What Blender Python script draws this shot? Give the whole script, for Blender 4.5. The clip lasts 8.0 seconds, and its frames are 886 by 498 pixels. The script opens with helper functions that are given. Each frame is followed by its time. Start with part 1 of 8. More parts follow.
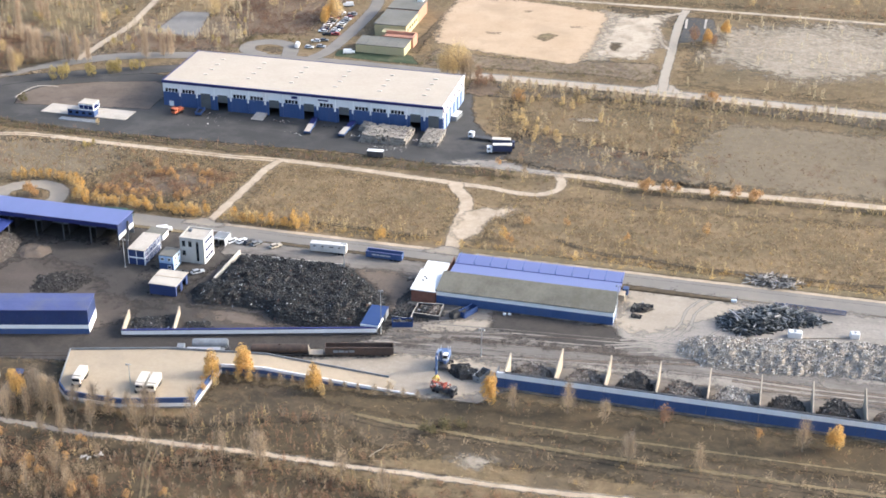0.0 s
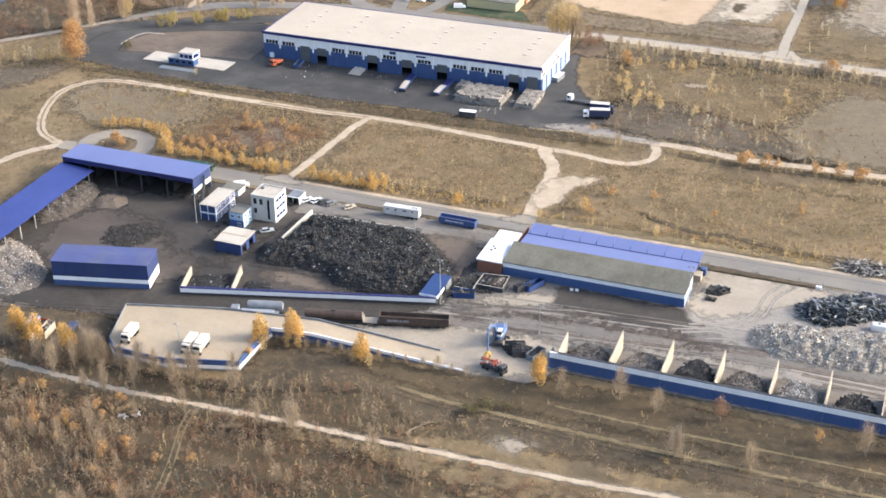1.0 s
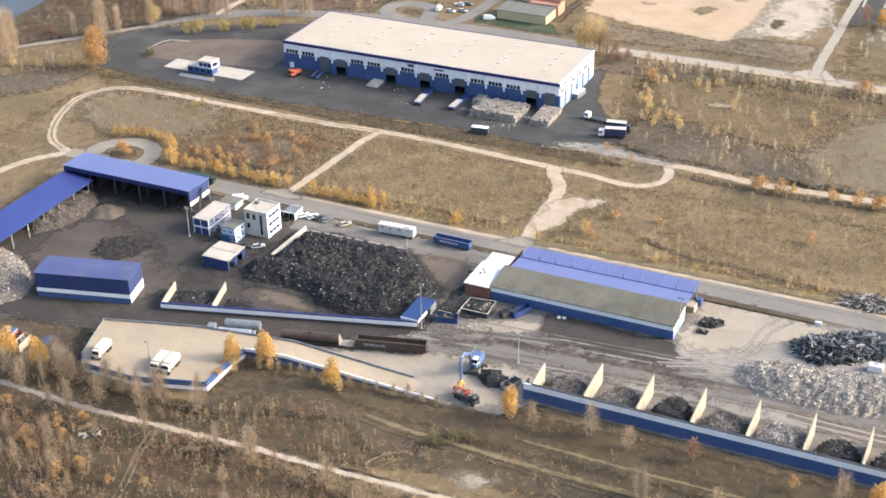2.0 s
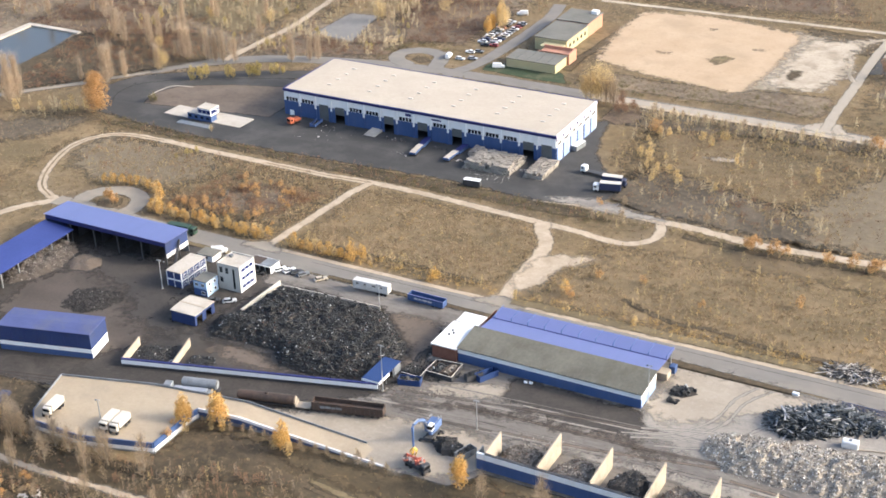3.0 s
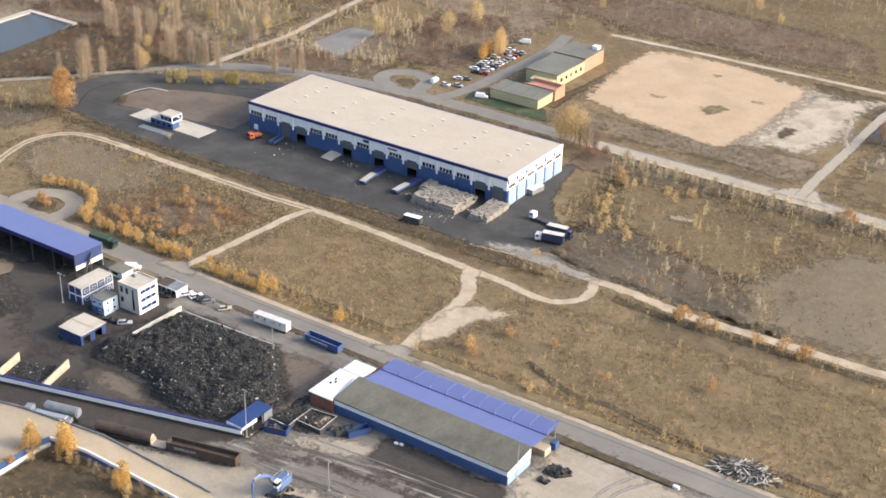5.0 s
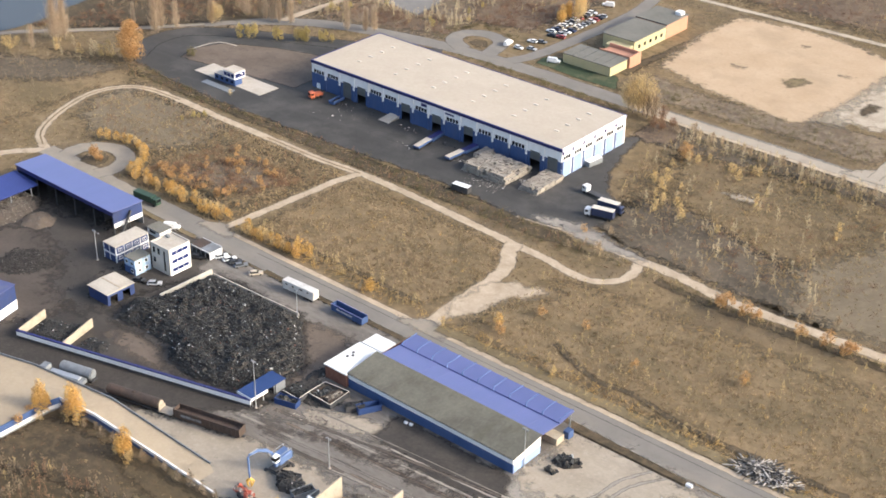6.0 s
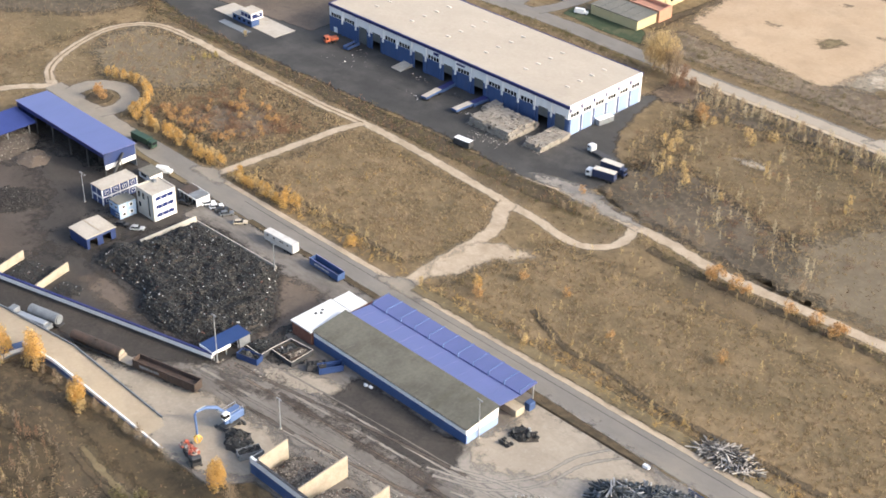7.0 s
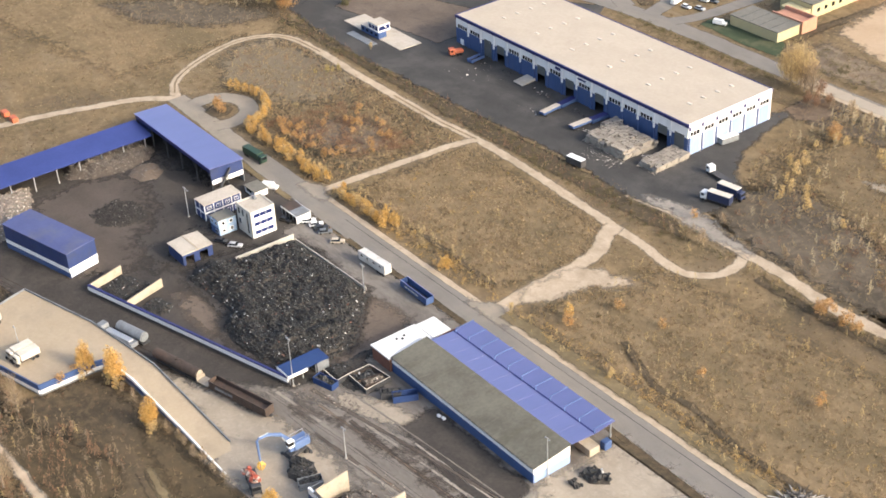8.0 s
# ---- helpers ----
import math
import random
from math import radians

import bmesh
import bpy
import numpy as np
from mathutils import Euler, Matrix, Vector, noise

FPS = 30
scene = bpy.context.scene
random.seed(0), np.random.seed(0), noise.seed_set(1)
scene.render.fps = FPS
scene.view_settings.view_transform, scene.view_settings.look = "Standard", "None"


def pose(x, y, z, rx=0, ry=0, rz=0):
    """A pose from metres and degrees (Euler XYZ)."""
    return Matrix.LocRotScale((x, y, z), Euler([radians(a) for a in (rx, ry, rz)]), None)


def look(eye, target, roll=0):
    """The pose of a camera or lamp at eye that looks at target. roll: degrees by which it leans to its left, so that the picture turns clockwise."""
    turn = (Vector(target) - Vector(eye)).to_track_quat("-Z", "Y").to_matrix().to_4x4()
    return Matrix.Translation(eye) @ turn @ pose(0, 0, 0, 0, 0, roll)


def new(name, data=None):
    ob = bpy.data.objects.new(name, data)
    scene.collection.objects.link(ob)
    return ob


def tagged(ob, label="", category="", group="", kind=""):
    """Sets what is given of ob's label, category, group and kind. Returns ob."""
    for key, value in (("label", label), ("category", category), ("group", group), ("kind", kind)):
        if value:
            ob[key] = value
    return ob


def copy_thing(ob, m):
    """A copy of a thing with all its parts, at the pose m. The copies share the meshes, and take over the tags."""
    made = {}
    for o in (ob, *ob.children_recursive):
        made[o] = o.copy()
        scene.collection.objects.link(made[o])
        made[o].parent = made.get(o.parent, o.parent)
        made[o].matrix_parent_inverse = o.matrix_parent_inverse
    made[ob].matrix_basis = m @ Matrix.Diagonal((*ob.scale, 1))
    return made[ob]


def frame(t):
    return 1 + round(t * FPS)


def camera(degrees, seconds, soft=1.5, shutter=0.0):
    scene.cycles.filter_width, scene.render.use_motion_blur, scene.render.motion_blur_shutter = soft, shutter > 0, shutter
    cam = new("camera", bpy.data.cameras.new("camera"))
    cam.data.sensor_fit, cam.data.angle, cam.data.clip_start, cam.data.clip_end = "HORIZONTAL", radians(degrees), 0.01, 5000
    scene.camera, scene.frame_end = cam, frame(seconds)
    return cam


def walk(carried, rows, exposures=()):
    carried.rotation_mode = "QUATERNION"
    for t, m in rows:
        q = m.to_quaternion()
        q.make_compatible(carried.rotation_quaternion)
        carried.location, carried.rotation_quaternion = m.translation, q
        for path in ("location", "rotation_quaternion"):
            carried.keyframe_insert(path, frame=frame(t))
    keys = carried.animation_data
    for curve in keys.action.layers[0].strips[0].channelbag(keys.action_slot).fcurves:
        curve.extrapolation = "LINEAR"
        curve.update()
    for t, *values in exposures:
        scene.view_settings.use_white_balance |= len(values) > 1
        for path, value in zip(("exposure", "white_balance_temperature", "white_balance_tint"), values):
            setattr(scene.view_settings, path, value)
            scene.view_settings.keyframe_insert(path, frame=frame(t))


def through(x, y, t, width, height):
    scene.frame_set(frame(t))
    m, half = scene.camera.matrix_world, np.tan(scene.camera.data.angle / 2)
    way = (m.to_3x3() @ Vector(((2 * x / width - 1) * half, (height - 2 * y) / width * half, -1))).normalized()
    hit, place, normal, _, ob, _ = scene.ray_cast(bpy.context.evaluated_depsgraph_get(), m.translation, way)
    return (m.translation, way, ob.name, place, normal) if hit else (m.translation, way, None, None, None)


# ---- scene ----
SOFT = 1.7
EXPO = [(0.0, 1.48, 5700, 8), (1.0, 1.49, 5780, 8), (2.5, 1.48, 5930, 8), (3.5, 1.36, 5860, 8), (5.5, 1.25, 6030, 8), (7.0, 1.25, 6050, 8), (8.0, 1.30, 6280, 9)]
cam = camera(34.587, 8.0, soft=SOFT)
# seconds, eye, aim, roll
ROUTE = [
    (0.0, (122.56, -517.27, 216.86), (30.54, -126.46, 13.65), 0.679),
    (0.5, (135.84, -504.86, 216.40), (16.48, -125.04, 6.65), 0.337),
    (1.0, (148.98, -492.29, 216.23), (7.05, -125.23, -2.01), -0.459),
    (1.2, (154.11, -487.41, 216.22), (6.84, -123.32, -3.46), -0.536),
    (2.3, (180.51, -460.55, 216.20), (2.74, -108.00, 0.35), -1.346),
    (2.5, (184.97, -455.20, 216.19), (1.99, -103.92, 2.60), -1.553),
    (3.0, (195.95, -441.64, 216.10), (2.38, -92.36, 8.66), -1.752),
    (3.5, (207.11, -429.99, 217.91), (11.63, -79.67, 14.05), -1.214),
    (4.0, (216.90, -417.28, 218.51), (22.23, -67.09, 13.64), -0.122),
    (4.2, (220.94, -412.84, 219.36), (25.09, -63.52, 14.14), 0.538),
    (5.3, (238.66, -380.65, 219.37), (4.80, -59.49, 8.02), 1.308),
    (5.5, (241.87, -374.52, 219.37), (0.90, -60.87, 4.75), 1.096),
    (6.0, (250.58, -360.19, 220.40), (-1.07, -60.84, -2.22), 0.852),
    (6.5, (258.58, -345.46, 221.14), (-0.02, -58.35, -9.50), 0.867),
    (7.0, (265.97, -329.40, 221.47), (-0.27, -57.90, -19.16), 1.118),
    (7.5, (272.68, -313.05, 221.46), (-13.91, -67.83, -23.98), -0.674),
    (7.8, (275.25, -302.71, 221.12), (-26.65, -73.55, -21.45), -2.424),
    (8.0, (276.56, -295.66, 220.68), (-32.62, -73.99, -19.67), -2.945),
]
walk(cam, [(t, look(eye, aim, roll)) for t, eye, aim, roll in ROUTE], exposures=EXPO)

# ---- daylight: low autumn sun, pale sky ----
SUN_AZ, SUN_EL = 69.0, 26.5      # compass degrees from +y towards +x, height
world = bpy.data.worlds.new("sky")
scene.world = world
world.use_nodes = True
wn = world.node_tree.nodes
sky = wn.new("ShaderNodeTexSky")
sky.sky_type = 'NISHITA'
sky.sun_disc = False
sky.sun_elevation, sky.sun_rotation = radians(SUN_EL), radians(SUN_AZ)
sky.dust_density, sky.air_density, sky.ozone_density = 5.5, 1.0, 1.0
wn["Background"].inputs["Strength"].default_value = 0.15
world.node_tree.links.new(sky.outputs[0], wn["Background"].inputs["Color"])
lamp = bpy.data.lights.new("sun", 'SUN')
lamp.energy, lamp.angle, lamp.color = 1.22, radians(2.0), (1.0, 0.88, 0.73)
sun_dir = Vector((math.sin(radians(SUN_AZ)) * math.cos(radians(SUN_EL)), math.cos(radians(SUN_AZ)) * math.cos(radians(SUN_EL)), math.sin(radians(SUN_EL))))
sun = new("sun", lamp)
sun.matrix_world = look(sun_dir * 500, (0, 0, 0))

# ---- materials ----
def mat(name, a, b, scale=0.2, fine=2.5, rough=0.85, metal=0.0, bump=0.0, bump_scale=3.0, stain=None, stain_scale=0.05, stain_amt=0.5, vary=0.0, spec=0.3, edge=False, stretch=None):
    """Two colours mixed by coarse and fine noise in world space, an optional stain colour, per-object variation and a ragged transparent edge."""
    m = bpy.data.materials.new(name)
    m.use_nodes = True
    n, l = m.node_tree.nodes, m.node_tree.links
    p = n["Principled BSDF"]
    p.inputs["Roughness"].default_value, p.inputs["Metallic"].default_value = rough, metal
    p.inputs["Specular IOR Level"].default_value = spec
    geo = n.new("ShaderNodeNewGeometry")
    where = geo.outputs["Position"]
    if stretch:
        mp = n.new("ShaderNodeMapping")
        mp.inputs["Scale"].default_value = stretch
        l.new(where, mp.inputs["Vector"])
        where = mp.outputs[0]

    def noise_tex(s, detail=4.0, rough_=0.6):
        t = n.new("ShaderNodeTexNoise")
        t.inputs["Scale"].default_value, t.inputs["Detail"].default_value, t.inputs["Roughness"].default_value = s, detail, rough_
        l.new(where, t.inputs["Vector"])
        return t.outputs["Fac"]

    def ramp(src, lo, hi):
        r = n.new("ShaderNodeMapRange")
        r.inputs["From Min"].default_value, r.inputs["From Max"].default_value = lo, hi
        l.new(src, r.inputs["Value"])
        return r.outputs[0]

    def math_(op, u, v):
        q = n.new("ShaderNodeMath")
        q.operation = op
        for k, w in enumerate((u, v)):
            if isinstance(w, (int, float)):
                q.inputs[k].default_value = w
            else:
                l.new(w, q.inputs[k])
        return q.outputs[0]

    def mix(fac, u, v):
        x = n.new("ShaderNodeMix")
        x.data_type = 'RGBA'
        l.new(fac, x.inputs[0])
        for k, w in ((6, u), (7, v)):
            if isinstance(w, tuple):
                x.inputs[k].default_value = (*w, 1)
            else:
                l.new(w, x.inputs[k])
        return x.outputs[2]

    big, small = noise_tex(scale), noise_tex(fine, 3.0)
    f = ramp(math_('ADD', math_('MULTIPLY', big, 0.6), math_('MULTIPLY', small, 0.4)), 0.36, 0.64)
    col = mix(f, a, b)
    if stain:
        s = ramp(noise_tex(stain_scale, 5.0, 0.65), 0.50, 0.68)
        col = mix(math_('MULTIPLY', s, stain_amt), col, stain)
    if vary:
        info = n.new("ShaderNodeObjectInfo")
        hsv = n.new("ShaderNodeHueSaturation")
        l.new(ramp(info.outputs["Random"], 0, 1), hsv.inputs["Value"])
        hsv.inputs["Value"].default_value = 1
        r = n.new("ShaderNodeMapRange")
        r.inputs["To Min"].default_value, r.inputs["To Max"].default_value = 1 - vary, 1 + vary
        l.new(info.outputs["Random"], r.inputs["Value"])
        l.new(r.outputs[0], hsv.inputs["Value"])
        l.new(col, hsv.inputs["Color"])
        col = hsv.outputs[0]
    l.new(col, p.inputs["Base Color"])
    if bump:
        bn = n.new("ShaderNodeBump")
        bn.inputs["Strength"].default_value, bn.inputs["Distance"].default_value = bump, 0.15
        l.new(noise_tex(bump_scale, 5.0), bn.inputs["Height"])
        l.new(bn.outputs[0], p.inputs["Normal"])
    if edge:
        at = n.new("ShaderNodeAttribute")
        at.attribute_name = "core"
        e = math_('ADD', at.outputs["Fac"], math_('MULTIPLY', math_('SUBTRACT', noise_tex(0.22, 8.0, 0.75), 0.5), 1.9))
        alpha = ramp(e, 0.28, 0.72)
        l.new(alpha, p.inputs["Alpha"])
    return m


def terrain(name, c0, c1, c2, c3, edge=True, soft=0.12):
    """Rough open ground: four colours laid over one another at four scales."""
    m = mat(name, c0, c1, 0.02, 0.11, 0.97, bump=0.7, bump_scale=1.1, edge=edge, spec=0.1)
    n, l = m.node_tree.nodes, m.node_tree.links
    p = n["Principled BSDF"]
    col = p.inputs["Base Color"].links[0].from_socket
    geo = n.new("ShaderNodeNewGeometry")
    for scale, lo, hi, amount, c in ((0.032, 0.46, 0.60, 0.7, c2), (0.12, 0.49, 0.63, 0.7, c2), (0.2, 0.52, 0.66, 0.5, c3), (0.42, 0.48, 0.66, 0.65, c3), (1.7, 0.48, 0.70, 0.55, c2), (2.9, 0.50, 0.70, 0.5, c1)):
        t = n.new("ShaderNodeTexNoise")
        t.inputs["Scale"].default_value, t.inputs["Detail"].default_value, t.inputs["Roughness"].default_value = scale, 5.0, 0.68
        l.new(geo.outputs["Position"], t.inputs["Vector"])
        r = n.new("ShaderNodeMapRange")
        r.inputs["From Min"].default_value, r.inputs["From Max"].default_value, r.inputs["To Max"].default_value = lo, hi, amount
        l.new(t.outputs["Fac"], r.inputs["Value"])
        x = n.new("ShaderNodeMix")
        x.data_type = 'RGBA'
        l.new(r.outputs[0], x.inputs[0])
        l.new(col, x.inputs[6])
        x.inputs[7].default_value = (*c, 1)
        col = x.outputs[2]
    l.new(col, p.inputs["Base Color"])
    return m


def weathered(m, *layers):
    """Further noise layers over a material's colour: (scale, from, to, amount, colour, stretch)."""
    n, l = m.node_tree.nodes, m.node_tree.links
    p = n["Principled BSDF"]
    col = p.inputs["Base Color"].links[0].from_socket
    geo = n.new("ShaderNodeNewGeometry")
    for scale, lo, hi, amount, c, stretch in layers:
        mp = n.new("ShaderNodeMapping")
        mp.inputs["Scale"].default_value = stretch
        mp.inputs["Location"].default_value = (scale * 91.0, lo * 37.0, 0)
        l.new(geo.outputs["Position"], mp.inputs["Vector"])
        t = n.new("ShaderNodeTexNoise")
        t.inputs["Scale"].default_value, t.inputs["Detail"].default_value, t.inputs["Roughness"].default_value = scale, 6.0, 0.66
        t.inputs["Distortion"].default_value = 0.6
        l.new(mp.outputs[0], t.inputs["Vector"])
        r = n.new("ShaderNodeMapRange")
        r.inputs["From Min"].default_value, r.inputs["From Max"].default_value, r.inputs["To Max"].default_value = lo, hi, amount
        l.new(t.outputs["Fac"], r.inputs["Value"])
        x = n.new("ShaderNodeMix")
        x.data_type = 'RGBA'
        l.new(r.outputs[0], x.inputs[0])
        l.new(col, x.inputs[6])
        x.inputs[7].default_value = (*c, 1)
        col = x.outputs[2]
    l.new(col, p.inputs["Base Color"])
    return m


def leafy(name, a, b, through=0.35):
    """Leaf and weed colours that change from clump to clump, with light passing through."""
    m = bpy.data.materials.new(name)
    m.use_nodes = True
    n, l = m.node_tree.nodes, m.node_tree.links
    p = n["Principled BSDF"]
    geo, info = n.new("ShaderNodeNewGeometry"), n.new("ShaderNodeObjectInfo")
    add = n.new("ShaderNodeMath")
    add.operation = 'MULTIPLY_ADD'
    l.new(geo.outputs["Random Per Island"], add.inputs[0])
    add.inputs[1].default_value = 0.7
    sc = n.new("ShaderNodeMath")
    sc.operation = 'MULTIPLY'
    sc.inputs[1].default_value = 0.3
    l.new(info.outputs["Random"], sc.inputs[0])
    l.new(sc.outputs[0], add.inputs[2])
    x = n.new("ShaderNodeMix")
    x.data_type = 'RGBA'
    x.inputs[6].default_value, x.inputs[7].default_value = (*a, 1), (*b, 1)
    l.new(add.outputs[0], x.inputs[0])
    l.new(x.outputs[2], p.inputs["Base Color"])
    p.inputs["Roughness"].default_value = 0.8
    p.inputs["Specular IOR Level"].default_value = 0.15
    tr = n.new("ShaderNodeBsdfTranslucent")
    l.new(x.outputs[2], tr.inputs["Color"])
    ms = n.new("ShaderNodeMixShader")
    ms.inputs[0].default_value = through
    l.new(p.outputs[0], ms.inputs[1])
    l.new(tr.outputs[0], ms.inputs[2])
    l.new(ms.outputs[0], n["Material Output"].inputs["Surface"])
    return m


def glass(name, tint=(0.012, 0.014, 0.018)):
    m = bpy.data.materials.new(name)
    m.use_nodes = True
    p = m.node_tree.nodes["Principled BSDF"]
    p.inputs["Base Color"].default_value = (*tint, 1)
    p.inputs["Roughness"].default_value = 0.15
    p.inputs["Specular IOR Level"].default_value = 0.35
    return m


MEADOW = terrain("meadow", (0.145, 0.106, 0.06), (0.226, 0.16, 0.088), (0.10, 0.079, 0.044), (0.27, 0.197, 0.115), edge=False)
GRASS_DRY = terrain("dry_grass", (0.180, 0.131, 0.074), (0.243, 0.173, 0.098), (0.116, 0.088, 0.049), (0.295, 0.216, 0.127))
GRASS_OLIVE = terrain("olive_grass", (0.14, 0.104, 0.060), (0.196, 0.142, 0.08), (0.09, 0.072, 0.042), (0.25, 0.182, 0.106))
SCRUB = terrain("dark_scrub_soil", (0.07, 0.056, 0.038), (0.106, 0.08, 0.052), (0.047, 0.039, 0.027), (0.15, 0.112, 0.07))
RUBBLE_HAZE_SCRUB = terrain("pale_rubble_and_haze_scrub", (0.25, 0.205, 0.15), (0.36, 0.305, 0.235), (0.16, 0.132, 0.095), (0.44, 0.385, 0.31))
HEATH = terrain("rusty_heath", (0.165, 0.128, 0.09), (0.25, 0.192, 0.13), (0.088, 0.072, 0.056), (0.325, 0.258, 0.18))
# soil colours raised a little to paint in the far haze
THICKET = terrain("maroon_thicket_soil", (0.13, 0.094, 0.068), (0.185, 0.138, 0.095), (0.078, 0.058, 0.045), (0.235, 0.178, 0.118))
BANKSIDE = terrain("weedy_bankside", (0.064, 0.051, 0.032), (0.10, 0.075, 0.045), (0.04, 0.034, 0.023), (0.13, 0.095, 0.057))
GREY_SCRUB = terrain("grey_olive_scrub_soil", (0.094, 0.077, 0.056), (0.135, 0.109, 0.079), (0.062, 0.052, 0.039), (0.185, 0.15, 0.107))
MOWN = terrain("grey_olive_short_grass", (0.165, 0.134, 0.09), (0.202, 0.16, 0.107), (0.134, 0.11, 0.075), (0.227, 0.183, 0.125))
LAWN = mat("green_lawn", (0.034, 0.05, 0.026), (0.058, 0.074, 0.037), 0.2, 2.0, 0.95, stain=(0.12, 0.11, 0.065), stain_scale=0.1, stain_amt=0.6, edge=True)
DUSTY_ROAD = mat("dusty_old_asphalt", (0.215, 0.185, 0.15), (0.275, 0.24, 0.195), 0.15, 2.2, 0.92, bump=0.2, stain=(0.33, 0.275, 0.205), stain_scale=0.1, stain_amt=0.7, edge=True)
DIRT = mat("pale_dirt_track", (0.34, 0.27, 0.19), (0.46, 0.372, 0.275), 0.25, 1.6, 0.95, bump=0.3, stain=(0.23, 0.178, 0.118), stain_scale=0.15, stain_amt=0.6, edge=True)
SAND = mat("levelled_sand", (0.385, 0.278, 0.175), (0.45, 0.338, 0.227), 0.06, 0.8, 0.95, bump=0.3, stain=(0.31, 0.23, 0.15), stain_scale=0.04, stain_amt=0.6, edge=True)
CHALK = mat("pale_rubble_soil", (0.37, 0.305, 0.225), (0.48, 0.405, 0.315), 0.12, 1.4, 0.95, bump=0.4, stain=(0.22, 0.18, 0.13), stain_scale=0.09, stain_amt=0.8, edge=True)
ASPHALT = mat("worn_asphalt", (0.16, 0.15, 0.14), (0.22, 0.205, 0.185), 0.15, 3.0, 0.9, stain=(0.11, 0.10, 0.095), stain_scale=0.07, stain_amt=0.5, edge=True)
ROAD = mat("grey_road_asphalt", (0.165, 0.15, 0.132), (0.205, 0.187, 0.165), 0.12, 3.0, 0.9, stain=(0.25, 0.22, 0.18), stain_scale=0.08, stain_amt=0.35, edge=True)
YARD_DARK = mat("dark_yard_asphalt", (0.040, 0.038, 0.036), (0.062, 0.059, 0.055), 0.08, 2.0, 0.85, stain=(0.115, 0.105, 0.093), stain_scale=0.04, stain_amt=0.5, edge=True)
YARD_BROWN = mat("brown_gravel", (0.115, 0.088, 0.066), (0.16, 0.125, 0.096), 0.08, 2.0, 0.95, stain=(0.085, 0.07, 0.058), stain_scale=0.06, stain_amt=0.6, edge=True)
YARD_SOOT = mat("sooty_yard_ground", (0.032, 0.028, 0.025), (0.058, 0.051, 0.045), 0.06, 1.2, 0.95, bump=0.4, stain=(0.078, 0.066, 0.055), stain_scale=0.05, stain_amt=0.5, edge=True)
YARD_UMBER = mat("umber_yard_soil", (0.066, 0.053, 0.044), (0.10, 0.082, 0.068), 0.08, 1.4, 0.95, bump=0.3, stain=(0.04, 0.034, 0.03), stain_scale=0.06, stain_amt=0.5, edge=True)
PALE_ROAD = mat("pale_dusty_road", (0.30, 0.258, 0.204), (0.37, 0.32, 0.255), 0.1, 1.6, 0.93, bump=0.2, stain=(0.22, 0.19, 0.15), stain_scale=0.1, stain_amt=0.6, edge=True)
YARD_PALE = mat("dusty_yard_concrete", (0.225, 0.20, 0.171), (0.325, 0.29, 0.25), 0.05, 1.0, 0.95, bump=0.2, stain=(0.145, 0.128, 0.11), stain_scale=0.05, stain_amt=0.75, edge=True)
YARD_DUST = mat("dusty_ramp_ground", (0.28, 0.236, 0.183), (0.36, 0.306, 0.24), 0.08, 1.2, 0.95, bump=0.2, stain=(0.215, 0.185, 0.15), stain_scale=0.07, stain_amt=0.6, edge=True)
YARD_MUD = mat("muddy_yard", (0.118, 0.104, 0.09), (0.19, 0.17, 0.148), 0.06, 1.0, 0.95, bump=0.3, stain=(0.27, 0.242, 0.21), stain_scale=0.09, stain_amt=0.6, edge=True, stretch=(0.5, 1.0, 1.0))
VERGE = terrain("grassy_verge", (0.145, 0.113, 0.066), (0.20, 0.155, 0.09), (0.105, 0.085, 0.05), (0.25, 0.195, 0.115))
CONCRETE = mat("pale_concrete", (0.40, 0.355, 0.295), (0.50, 0.45, 0.38), 0.12, 1.5, 0.9, stain=(0.30, 0.255, 0.20), stain_scale=0.15, stain_amt=0.5)
DECK = mat("dusty_concrete_deck", (0.325, 0.26, 0.18), (0.385, 0.314, 0.224), 0.06, 1.2, 0.92, stain=(0.28, 0.23, 0.17), stain_scale=0.1, stain_amt=0.55)
CREAM = mat("cream_concrete", (0.33, 0.278, 0.21), (0.43, 0.373, 0.295), 0.35, 2.5, 0.9, stain=(0.23, 0.19, 0.145), stain_scale=0.3, stain_amt=0.6)
PALE_RENDER = mat("pale_render", (0.45, 0.42, 0.365), (0.53, 0.50, 0.445), 0.3, 2.0, 0.85, stain=(0.36, 0.33, 0.28), stain_scale=0.25, stain_amt=0.5, stretch=(1, 1, 0.3))
WHITE = mat("white_paint", (0.76, 0.76, 0.755), (0.82, 0.82, 0.815), 0.2, 2.0, 0.6, stain=(0.62, 0.60, 0.57), stain_scale=0.3, stain_amt=0.35, stretch=(1, 1, 0.25))
WHITE_ROOF = mat("white_membrane", (0.66, 0.65, 0.63), (0.74, 0.73, 0.71), 0.2, 2.0, 0.55)
CREAM_TRUCK = mat("cream_truck_paint", (0.55, 0.50, 0.42), (0.62, 0.57, 0.49), 0.5, 3.0, 0.5, stain=(0.45, 0.40, 0.33), stain_scale=0.4, stain_amt=0.5)
TYRE_DUSTY = mat("dusty_rubber", (0.022, 0.022, 0.022), (0.055, 0.052, 0.048), 0.7, 3.0, 0.9, vary=0.5)
CAR_WHITE = mat("white_car_paint", (0.70, 0.70, 0.69), (0.76, 0.76, 0.75), 1.0, 6.0, 0.35, spec=0.5)
